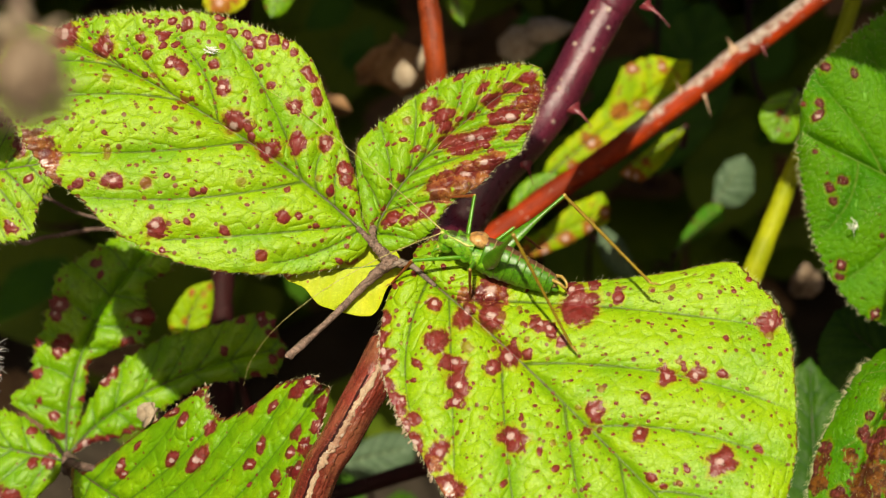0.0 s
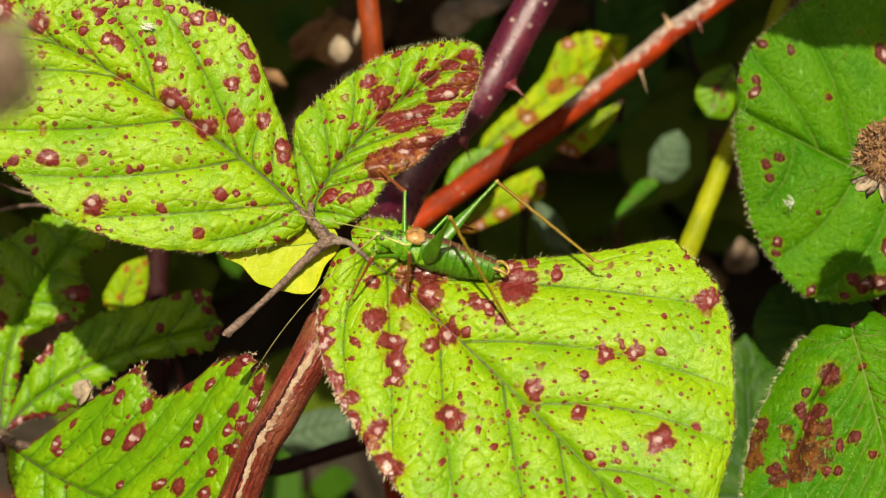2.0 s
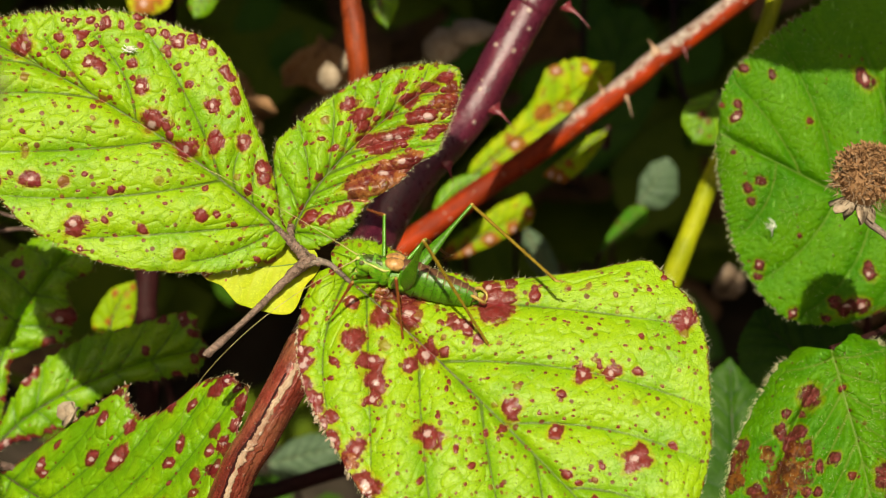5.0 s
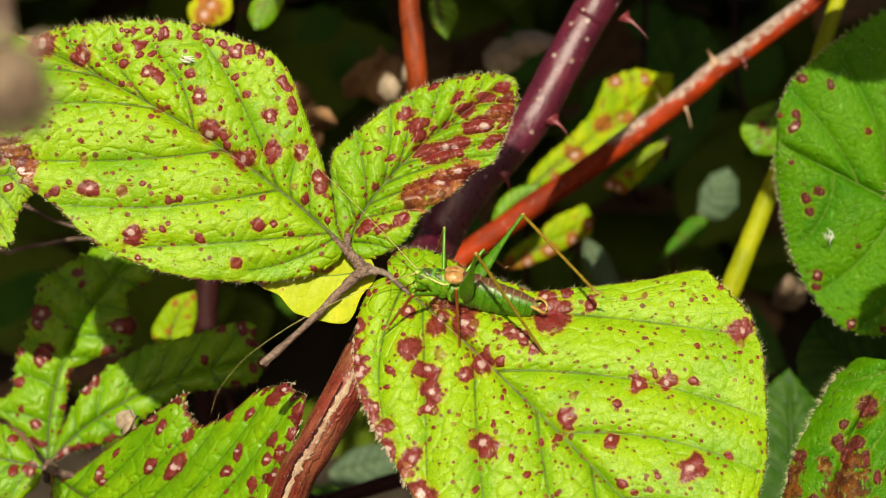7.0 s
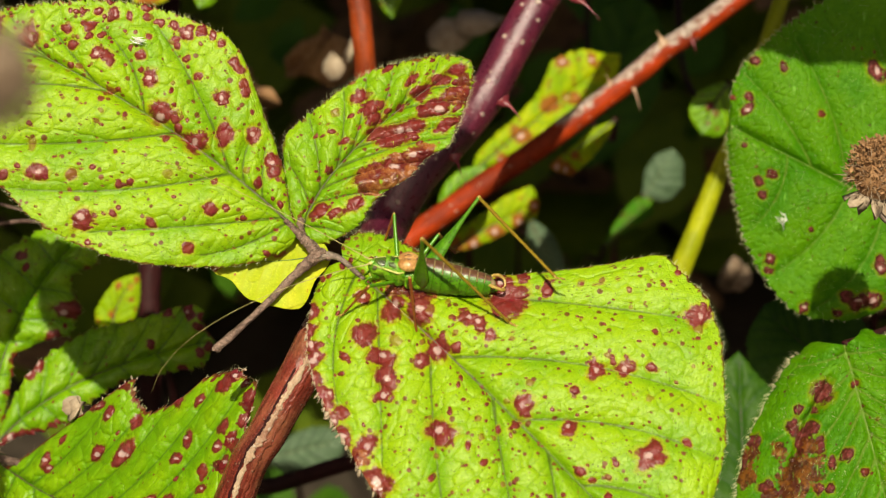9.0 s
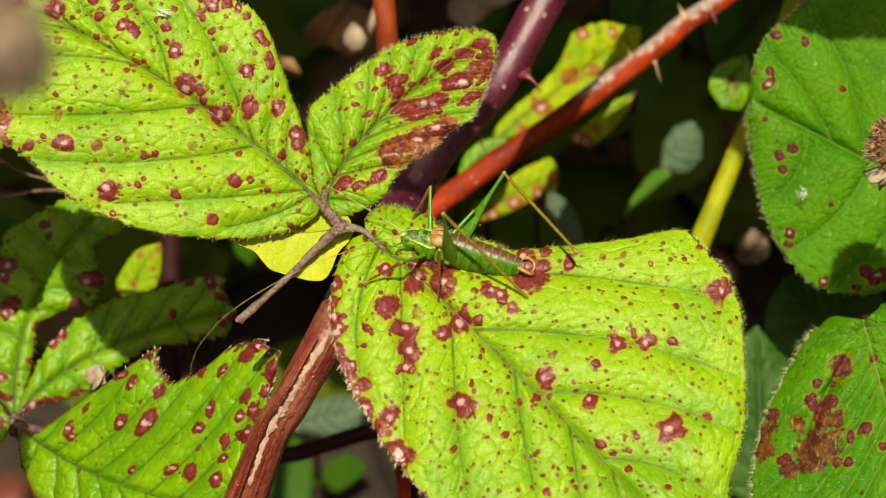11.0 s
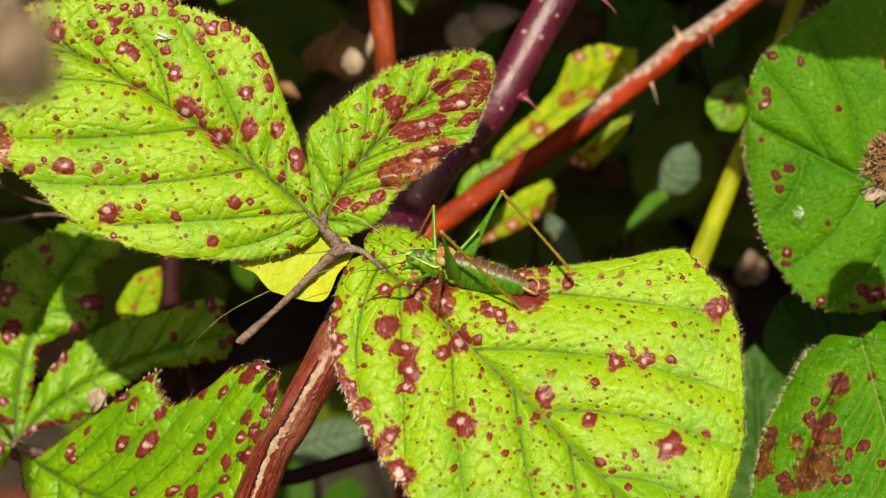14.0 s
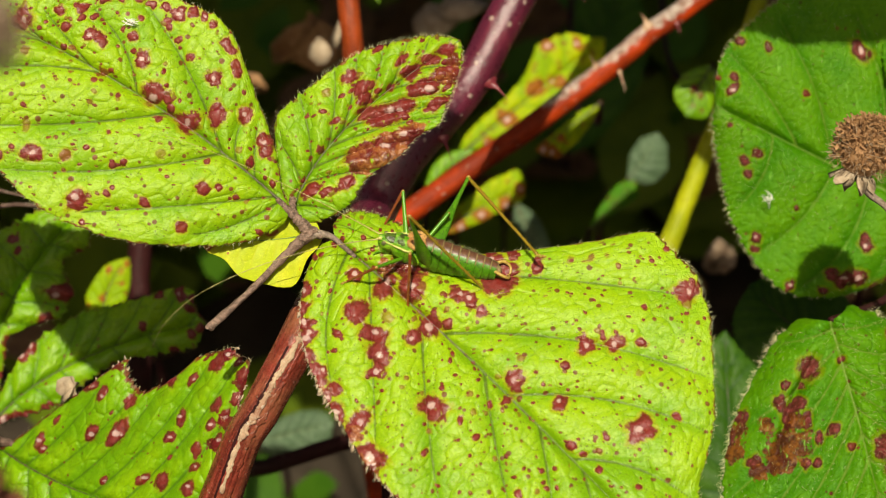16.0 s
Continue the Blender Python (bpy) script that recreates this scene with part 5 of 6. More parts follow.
PURPLE_ROWS = [(48, 84, -68, 2.9), (21.9, 39.0, -62.0, 2.6), (19.6, 35.2, -62.0, 2.6), (15.6, 28.1, -61.0, 2.6), (11.0, 20.0, -60.0, 2.6), (2.8, 11.0, -55.0, 3.00), (-1.6, 2.7, -50.0, 2.80), (-5.3, -3.2, -20.0, 2.50), (-7.5, -7.5, -8.5, 2.32), (-9.2, -10.7, -7.5, 2.25), (-13.1, -17.9, -8.0, 2.13), (-16.5, -24.2, -10.0, 2.18), (-23, -44, -18, 2.6), (-42, -110, -34, 3.1)]
purple = cane("bramble_cane", PURPLE_ROWS, [PURPLE, CANE_LOW], "thick purple bramble cane, reddish and split lower down, with thorns", rough=0.05, seed=1, sides=40, count=160, low=0.50)
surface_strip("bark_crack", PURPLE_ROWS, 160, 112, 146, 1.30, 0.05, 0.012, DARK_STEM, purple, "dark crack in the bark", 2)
surface_strip("peeled_strip", PURPLE_ROWS, 160, 101, 116, 1.63, 0.15, 0.035, WOOD, purple, "pale peeled strip of wood", 4)
surface_strip("peeled_strip", PURPLE_ROWS, 160, 113, 137, 1.52, 0.21, 0.035, WOOD, purple, "pale peeled strip of wood", 9)
surface_strip("bark_flake", PURPLE_ROWS, 160, 104, 143, 1.95, 0.13, 0.02, CANE_LOW, purple, "lifted flake of reddish bark", 6)
thorn((14.6, 20.6, -58.2), (16.6, 18.4, -57), 0.7, THORN_RED, purple)
thorn((8.2, 13.2, -55), (9.0, 10.6, -53), 0.6, THORN_RED, purple)
thorn((24.2, 34.2, -61), (27.0, 31.4, -60), 0.6, THORN_RED, purple)
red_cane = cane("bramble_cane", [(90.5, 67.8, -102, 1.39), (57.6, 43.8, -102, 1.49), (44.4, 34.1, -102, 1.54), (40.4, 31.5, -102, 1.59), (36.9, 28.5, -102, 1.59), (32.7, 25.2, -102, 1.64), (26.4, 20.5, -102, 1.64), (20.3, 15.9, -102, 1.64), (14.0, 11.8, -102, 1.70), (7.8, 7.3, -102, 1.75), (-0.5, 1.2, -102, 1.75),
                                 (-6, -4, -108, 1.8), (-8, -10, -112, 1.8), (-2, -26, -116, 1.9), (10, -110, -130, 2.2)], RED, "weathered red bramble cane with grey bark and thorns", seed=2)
thorn((35.2, 25.9, -101.5), (36.2, 22.2, -100.0), 0.6, THORN, red_cane, "pale bone-coloured thorn")
thorn((39.5, 32.3, -101.0), (38.4, 33.9, -100.0), 0.8, THORN, red_cane)
thorn((43.8, 32.7, -101.0), (44.4, 30.2, -100.0), 0.5, THORN_RED, red_cane)
thorn((31.9, 26.1, -101.0), (31.0, 27.6, -100.0), 0.5, THORN, red_cane)
cane("orange_stem", [(-6, 90, -78, 1.3), (-4.9, 41.9, -80, 1.45), (-4.3, 34.9, -80, 1.5), (-3.7, 28.7, -80, 1.5), (-3.0, 21.8, -82, 1.5), (-1.4, 11.7, -86, 1.5), (4, -30, -110, 1.6), (8, -110, -130, 1.7)], ORANGE, "orange-brown bramble stem with peeling bark", seed=3)
cane("yellow_stem", [(58, 44, -95, 1.1), (49.8, 20.5, -92, 1.3), (46.8, 13.5, -92, 1.35), (44.0, 6.2, -92, 1.45), (41.1, -1.0, -92, 1.5), (36, -16, -96, 1.6), (20, -110, -120, 1.8)], YELLOW_STEM, "smooth yellow-green stem rising through the shade", seed=4)
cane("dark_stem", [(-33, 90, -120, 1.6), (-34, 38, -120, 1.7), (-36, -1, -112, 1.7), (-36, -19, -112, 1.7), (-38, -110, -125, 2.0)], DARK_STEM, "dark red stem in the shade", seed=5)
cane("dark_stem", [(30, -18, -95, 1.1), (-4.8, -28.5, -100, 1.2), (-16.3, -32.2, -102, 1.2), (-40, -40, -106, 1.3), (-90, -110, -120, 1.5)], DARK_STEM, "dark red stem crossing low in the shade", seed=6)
cane("dry_twig", [(-40, 4.6, -62, 0.2), (-46.8, 5.4, -60, 0.28), (-52, 4.6, -60, 0.3), (-56.4, 3.6, -60, 0.3), (-70, -2, -62, 0.4), (-95, -110, -70, 0.6)], TWIG, "thin dry twig in the shade", seed=7, sides=8)
cane("dry_twig", [(-44, 6.0, -62, 0.15), (-50, 7.5, -60, 0.2), (-55.6, 10.0, -60, 0.25), (-70, 14, -62, 0.3), (-100, -110, -72, 0.5)], TWIG, "thin dry twig in the shade", seed=8, sides=8)
# Two unseen branches, added to carry the shading canopy.
cane("hedge_branch", [(-300, -150, -120, 4), (-280, 40, -60, 3.6), (-200, 190, 0, 3.2), (-60, 262, 20, 2.8), (110, 285, 20, 2.4), (250, 250, 10, 2)], DARK_STEM, "dark unseen branch added to carry the overhead canopy", seed=9, sides=12)
cane("hedge_branch", [(300, -150, -130, 4), (285, 20, -70, 3.6), (220, 150, -10, 3.2), (90, 215, 10, 2.8), (-80, 200, 10, 2.4), (-230, 150, 0, 2)], DARK_STEM, "dark unseen branch added to carry the overhead canopy", seed=10, sides=12)


# ---- the bush-cricket ----
def ball(centre, radii, sides=20, rings=12, bend=None):
    """Rows of an ellipsoid skin; bend(x, y, z) may shape it."""
    verts, faces = [], []
    for i in range(rings + 1):
        a = math.pi * i / rings
        for j in range(sides):
            b = 2 * math.pi * j / sides
            p = [math.cos(a), math.sin(a) * math.cos(b), math.sin(a) * math.sin(b)]
            if bend:
                p = bend(*p)
            verts.append([centre[k] + radii[k] * p[k] for k in range(3)])
    for i in range(rings):
        for j in range(sides):
            faces.append((i * sides + j, i * sides + (j + 1) % sides, (i + 1) * sides + (j + 1) % sides, (i + 1) * sides + j))
    return verts, faces


def joined(*pieces):
    verts, faces = [], []
    for v, f in pieces:
        k = len(verts)
        verts += [tuple(q) for q in v]
        faces += [tuple(i + k for i in q) for q in f]
    return verts, faces


ORIGIN = (0, 0, 0)
cricket = new("bush_cricket")
cricket.empty_display_size = 0.005
tagged(cricket, "green speckled bush-cricket with brown back stripe standing on a leaf", "cricket")


def knobbly(piece, amount, per_mm, seed):
    """The same skin with small dents and lumps."""
    verts, faces = piece
    out = []
    for q in verts:
        p = Vector(q)
        out.append(p + amount * (noise.noise_vector(p * per_mm + Vector((seed, 0, 0))) + 0.5 * noise.noise_vector(p * per_mm * 2.3)))
    return out, faces


def body_part(name, piece, material, label="", parent=None, slots=None, smooth=True):
    return mesh_part(name, *piece, material, parent or cricket, label, origin=ORIGIN, slots=slots, smooth=smooth)


def back_half(x):
    """Half width, half height and axis height of the abdomen at x."""
    s = (1.9 - x) / 8.3
    wide = 1.62 * (1 - 0.25 * s) * math.sqrt(max(0.02, 1 - (max(0, s - 0.55) / 0.62) ** 2))
    high = 2.28 * (1 - 0.43 * s) * math.sqrt(max(0.02, 1 - (max(0, s - 0.62) / 0.58) ** 2))
    return wide * (0.86 + 0.14 * min(1, s * 5)), high * (0.86 + 0.14 * min(1, s * 5)), -0.15 - 0.25 * s + 0.35 * max(0, s - 0.6)


def abdomen_segment(x0, x1):
    sides, rings = 40, 8
    verts, faces, slots = [], [], []
    for i in range(rings):
        f = i / (rings - 1)
        x = x0 + (x1 - 0.10 - x0) * f
        a, b, c = back_half(x)
        flare = 0.955 + 0.075 * f**1.6 if i < rings - 1 else 0.97
        for j in range(sides):
            t = 2 * math.pi * j / sides
            verts.append((x, a * flare * math.sin(t), c + b * flare * math.cos(t)))
    for i in range(rings - 1):
        for j in range(sides):
            faces.append((i * sides + j, (i + 1) * sides + j, (i + 1) * sides + (j + 1) % sides, i * sides + (j + 1) % sides))
            turn = min(j + 0.5, sides - j - 0.5) / sides * 360
            edge = i >= rings - 2
            slots.append(2 if (edge and turn < 48) else 1 if turn < 30 else 0)
    faces += [tuple(range(sides)), tuple(reversed(range((rings - 1) * sides, rings * sides)))]
    slots += [0, 0]
    body_part("abdomen_segment", (verts, faces), [CUTICLE, STRIPE, BAND], slots=slots)


cuts = [1.9, 0.95, 0.0, -0.95, -1.9, -2.85, -3.75, -4.6, -5.4, -6.1]
for k in range(len(cuts) - 1):
    abdomen_segment(cuts[k], cuts[k + 1])
# tail: amber plates and hooked cerci
body_part("tail_plate", ball((-6.15, 0, -0.1), (0.55, 0.62, 0.62)), BAND, "amber tail plate")
for side in (1, -1):
    body_part("cercus", tube([(-5.9, 0.55 * side, 0.30, 0.20), (-6.7, 0.98 * side, 0.45, 0.19), (-7.45, 0.85 * side, 0.12, 0.16), (-7.65, 0.30 * side, -0.20, 0.11), (-7.4, -0.08 * side, -0.32, 0.04)], 8, 26, 0.2, side), KNEE, "hooked amber cercus")
body_part("lower_plate", ball((-6.3, 0, -0.75), (0.7, 0.35, 0.3)), CUTICLE)
# thorax, pronotum, wing stubs and head
body_part("thorax", knobbly(joined(ball((2.6, 0, -0.55), (2.1, 1.15, 1.1)), ball((3.4, 0.75, -0.9), (0.6, 0.5, 0.7)), ball((2.3, 0.8, -0.95), (0.6, 0.5, 0.7)), ball((1.3, 0.85, -0.9), (0.7, 0.55, 0.75)),
                           ball((3.4, -0.75, -0.9), (0.6, 0.5, 0.7)), ball((2.3, -0.8, -0.95), (0.6, 0.5, 0.7))), 0.10, 1.6, 3), CUTICLE_FACE, "bright green mottled thorax")


def saddle_shell(x0, x1, y, top, low, lift, sides=26, rings=18):
    """Pronotum: an open saddle over the back with drooping side lobes."""
    verts, faces = [], []
    for layer, shrink in ((0, 1.0), (1, 0.9)):
        for i in range(rings):
            f = i / (rings - 1)
            x = x0 + (x1 - x0) * f
            dip = -0.16 * math.sin(math.pi * f) + lift * f * f
            wide = y * (1.0 - 0.22 * (1 - f))
            for j in range(sides):
                t = (j / (sides - 1) - 0.5) * 2
                a = t * 1.95
                drop = low * (0.75 + 0.25 * math.sin(math.pi * f))
                z = top * math.cos(a) if abs(a) < 1.57 else -drop * (abs(a) - 1.57) / 0.38
                verts.append((x, shrink * wide * math.sin(a), shrink * z + dip))
    m = rings * sides
    for i in range(rings - 1):
        for j in range(sides - 1):
            q = (i * sides + j, i * sides + j + 1, (i + 1) * sides + j + 1, (i + 1) * sides + j)
            faces += [q, tuple(m + k for k in reversed(q))]
    return verts, faces


body_part("pronotum", knobbly(saddle_shell(5.05, 2.9, 1.36, 1.28, 0.75, 0.30, 44, 30), 0.09, 1.5, 5), CUTICLE_FACE, "green saddle-shaped pronotum")
body_part("pronotum_shield", knobbly(ball((4.0, 0, 0.72), (1.15, 0.86, 0.56), 28, 18, lambda x, y, z: (x, y, z * (1 - 0.18 * math.cos(3 * x)))), 0.09, 1.9, 7), DARK_CUTICLE, "dark mottled top of the pronotum")
for side in (1, -1):
    body_part("pronotum_edge", tube([(6.3, 0.50 * side, 0.50, 0.03), (5.5, 0.82 * side, 0.52, 0.06), (4.8, 0.98 * side, 0.56, 0.10), (4.0, 1.16 * side, 0.52, 0.13), (3.4, 1.26 * side, 0.58, 0.11), (3.0, 1.24 * side, 0.80, 0.05)], 8, 30, 0.7, side), CREAM, "cream line along the head and pronotum")
    body_part("wing_stub", knobbly(ball((2.7, 0.42 * side, 1.20), (1.08, 0.86, 0.70), 26, 18, lambda x, y, z: (x, y, z * (1 - 0.25 * x))), 0.06, 1.7, side), SADDLE, "tan wing stub with brown veins")
    for v in range(4):
        body_part("wing_vein", tube([(3.55 - 0.05 * v, (0.35 + 0.22 * v) * side, 1.40 - 0.12 * v, 0.035), (3.1, (0.30 + 0.28 * v) * side, 1.78 - 0.17 * v, 0.055), (2.6, (0.34 + 0.28 * v) * side, 1.92 - 0.19 * v, 0.055), (1.9 - 0.05 * v, (0.35 + 0.22 * v) * side, 1.72 - 0.18 * v, 0.03)], 6, 16), STRIPE)
    body_part("wing_vein", tube([(3.3, 0.9 * side, 0.95, 0.04), (2.9, 1.1 * side, 1.35, 0.055), (2.3, 0.95 * side, 1.62, 0.05), (2.2, 0.5 * side, 1.86, 0.03)], 6, 16), STRIPE)
body_part("back_patch", ball((1.75, 0, 1.12), (0.7, 1.0, 0.62)), STRIPE, "dark brown patch behind the wings")
body_part("head", knobbly(joined(ball((5.5, 0, -0.05), (1.25, 0.98, 0.95), 26, 18, lambda x, y, z: (x - 0.12 * z, y * (1 - 0.15 * x), z)), ball((5.7, 0, -0.85), (0.8, 0.72, 0.85)),
                          ball((6.3, 0, 0.42), (0.48, 0.30, 0.26))), 0.08, 1.7, 9), CUTICLE_FACE, "lime-green speckled head")
body_part("crown", knobbly(ball((5.25, 0, 0.60), (0.95, 0.66, 0.36)), 0.07, 2.0, 2), DARK_CUTICLE, "brown mottled crown")
for side in (1, -1):
    body_part("compound_eye", ball((6.05, 0.74 * side, 0.30), (0.27, 0.20, 0.28)), EYE, "dark glossy eye")
    body_part("palp", tube([(6.05, 0.45 * side, -1.2, 0.13), (6.6, 0.6 * side, -1.55, 0.11), (6.75, 0.62 * side, -2.0, 0.10), (6.5, 0.6 * side, -2.3, 0.07)], 7, 14), CUTICLE_FACE, "green palp")
    body_part("antenna_socket", ball((6.55, 0.28 * side, 0.42), (0.22, 0.19, 0.19)), CREAM)
body_part("jaw", ball((6.05, 0, -1.35), (0.5, 0.5, 0.42)), CREAM, "pale jaws")


def limb(rows, spines=0):
    """A leg piece along its own x axis; rows of (x, radius, flatness)."""
    sides, count = 14, 40
    r = glide([(x, rad, fl) for x, rad, fl in rows], count)
    verts, faces = [], []
    for k in range(count):
        for j in range(sides):
            a = 2 * math.pi * j / sides
            verts.append((r[k, 0], r[k, 1] * r[k, 2] * math.sin(a), r[k, 1] * math.cos(a)))
    faces = [(k * sides + j, (k + 1) * sides + j, (k + 1) * sides + (j + 1) % sides, k * sides + (j + 1) % sides) for k in range(count - 1) for j in range(sides)]
    faces += [tuple(range(sides)), tuple(reversed(range((count - 1) * sides, count * sides)))]
    for i in range(spines):
        x = rows[1][0] + (rows[-2][0] - rows[1][0]) * (i + 0.5) / spines
        rad = float(np.interp(x, [q[0] for q in rows], [q[1] for q in rows]))
        way = np.array([0.7, (-1) ** i * 0.75, 0.9 if i % 3 else -0.8])
        v, f = tube([(x, 0, 0, rad * 0.35), *[(x + way[0] * d, way[1] * d, way[2] * d, rad * 0.34 * (1 - d / 0.42)) for d in (rad, 0.24, 0.40)]], 5, 5)
        k = len(verts)
        verts += [tuple(q) for q in v]
        faces += [tuple(q + k for q in g) for g in f]
    return verts, faces


def foot_piece(x, size):
    """Tarsus: three small lobes and two claws, bent flat on the leaf."""
    pieces = [ball((x + 0.25 * size, 0, -0.02), (0.32 * size, 0.17 * size, 0.14 * size), 10, 8),
              ball((x + 0.62 * size, 0, 0.16 * size), (0.28 * size, 0.18 * size, 0.13 * size), 10, 8),
              ball((x + 0.92 * size, 0, 0.42 * size), (0.26 * size, 0.20 * size, 0.13 * size), 10, 8)]
    for side in (1, -1):
        pieces.append(tube([(x + 1.05 * size, 0.05 * side, 0.5 * size, 0.05 * size), (x + 1.3 * size, 0.16 * side * size, 0.66 * size, 0.04 * size), (x + 1.42 * size, 0.22 * side * size, 0.58 * size, 0.015 * size)], 6, 8))
    return joined(*pieces)


LEGS = {}


def build_leg(key, hip, upper, lower, rows_up, rows_low, mat_up, mat_low, label_up, label_low, foot=0.8, spines=0):
    femur = body_part("femur", limb(rows_up), mat_up, label_up)
    knee = body_part("knee", ball((upper - 0.02, 0, 0), (0.34 * foot, 0.25 * foot, 0.30 * foot), 12, 8), KNEE, "pale gold knee", femur)
    tibia = body_part("tibia", limb(rows_low, spines), mat_low, label_low, femur)
    body_part("tarsus", foot_piece(lower - 0.1, foot), KNEE, "pale gold clawed foot", tibia)
    LEGS[key] = (femur, tibia, Vector(hip), upper, lower)


HIND_UP = [(-0.15, 0.30, 0.8), (0.6, 0.72, 0.6), (1.8, 0.86, 0.55), (3.4, 0.66, 0.55), (5.2, 0.34, 0.7), (7.0, 0.21, 0.9), (8.4, 0.22, 0.9)]
HIND_LOW = [(0.0, 0.21, 0.9), (0.5, 0.19, 0.9), (3, 0.19, 0.9), (8, 0.17, 0.9), (12.5, 0.16, 0.9), (13.9, 0.20, 0.9)]
FORE_UP = [(-0.1, 0.26, 0.8), (0.8, 0.30, 0.75), (2.6, 0.25, 0.8), (4.4, 0.19, 0.9), (5.2, 0.20, 0.9)]
FORE_LOW = [(0.0, 0.20, 0.9), (0.6, 0.22, 0.85), (1.6, 0.17, 0.9), (4.0, 0.13, 0.9), (4.9, 0.15, 0.9)]
MID_UP = [(-0.1, 0.28, 0.8), (0.8, 0.30, 0.75), (2.6, 0.26, 0.8), (4.2, 0.20, 0.9), (4.9, 0.21, 0.9)]
MID_LOW = [(0.0, 0.20, 0.9), (0.8, 0.20, 0.9), (3.4, 0.17, 0.9), (6.2, 0.14, 0.9), (7.2, 0.16, 0.9)]
build_leg("near_hind", (1.0, 0.95, -0.95), 9.7, 13.9, [(x * 9.7 / 8.4, r, f) for x, r, f in HIND_UP], HIND_LOW, CUTICLE, SHANK, "green swollen hind femur", "long amber hind tibia with fine spines", 0.85, 26)
build_leg("far_hind", (1.0, -0.95, -0.95), 10.6, 13.9, [(x * 10.6 / 8.4, r, f) for x, r, f in HIND_UP], HIND_LOW, CUTICLE, SHANK, "green swollen hind femur", "long amber hind tibia with fine spines", 0.85, 26)
build_leg("near_mid", (2.3, 0.95, -1.1), 4.9, 7.2, MID_UP, MID_LOW, SHANK_GREEN, SHANK_RED, "green middle femur", "rusty middle tibia", 0.65, 6)
build_leg("far_mid", (2.3, -0.95, -1.0), 4.9, 7.2, MID_UP, MID_LOW, SHANK_GREEN, SHANK_RED, "green middle femur", "rusty middle tibia", 0.65, 6)
build_leg("near_fore", (3.7, 0.85, -1.1), 5.2, 4.9, FORE_UP, FORE_LOW, SHANK_GREEN, SHANK_RED, "green front femur", "rusty front tibia", 0.65, 6)
build_leg("far_fore", (3.7, -0.85, -0.6), 5.6, 4.3, [(x * 5.6 / 5.2, r, f) for x, r, f in FORE_UP], [(x * 4.3 / 4.9, r, f) for x, r, f in FORE_LOW], SHANK_GREEN, SHANK_RED, "green front femur", "rusty front tibia", 0.65, 6)

FEELERS = {}
for key, side, sag in (("near", 1, 1.9), ("far", -1, 0.5)):
    rows = [(0, 0, 0, 0.11), (0.5, 0, 0, 0.075), (3, 0, 0.30 * sag, 0.05), (8, 0, 0.72 * sag, 0.036), (14, 0, 0.85 * sag, 0.028), (20, 0, 0.5 * sag, 0.022), (24, 0, -0.35 * sag, 0.018), (26, 0, -1.3 * sag, 0.010)]
    FEELERS[key] = (body_part("antenna", tube(rows, 8, 90), FEELER, "very long thread-like antenna"), Vector((6.65, 0.28 * side, 0.45)))

# Stance over time, in plan millimetres from the spray's fork: head, tail and roll; knees and feet; feeler directions
STANCE_TIMES = (0.0, 1.0, 2.0, 4.0, 7.0, 8.5, 11.5, 13.0, 16.0)
BODY = [(5.51, 3.29, 18.37, -2.05, 22), (5.63, 2.34, 19.07, -2.47, 24), (5.26, 0.86, 18.62, -2.84, 28), (5.18, 0.74, 18.54, -3.58, 34), (5.67, -0.0, 18.82, -3.62, 38), (5.26, -0.62, 18.82, -2.47, 42), (6.74, -0.41, 19.89, -4.03, 48), (7.03, -0.29, 20.18, -3.78, 48), (7.4, -0.25, 20.34, -3.74, 48)]
BODY_W = 3.1
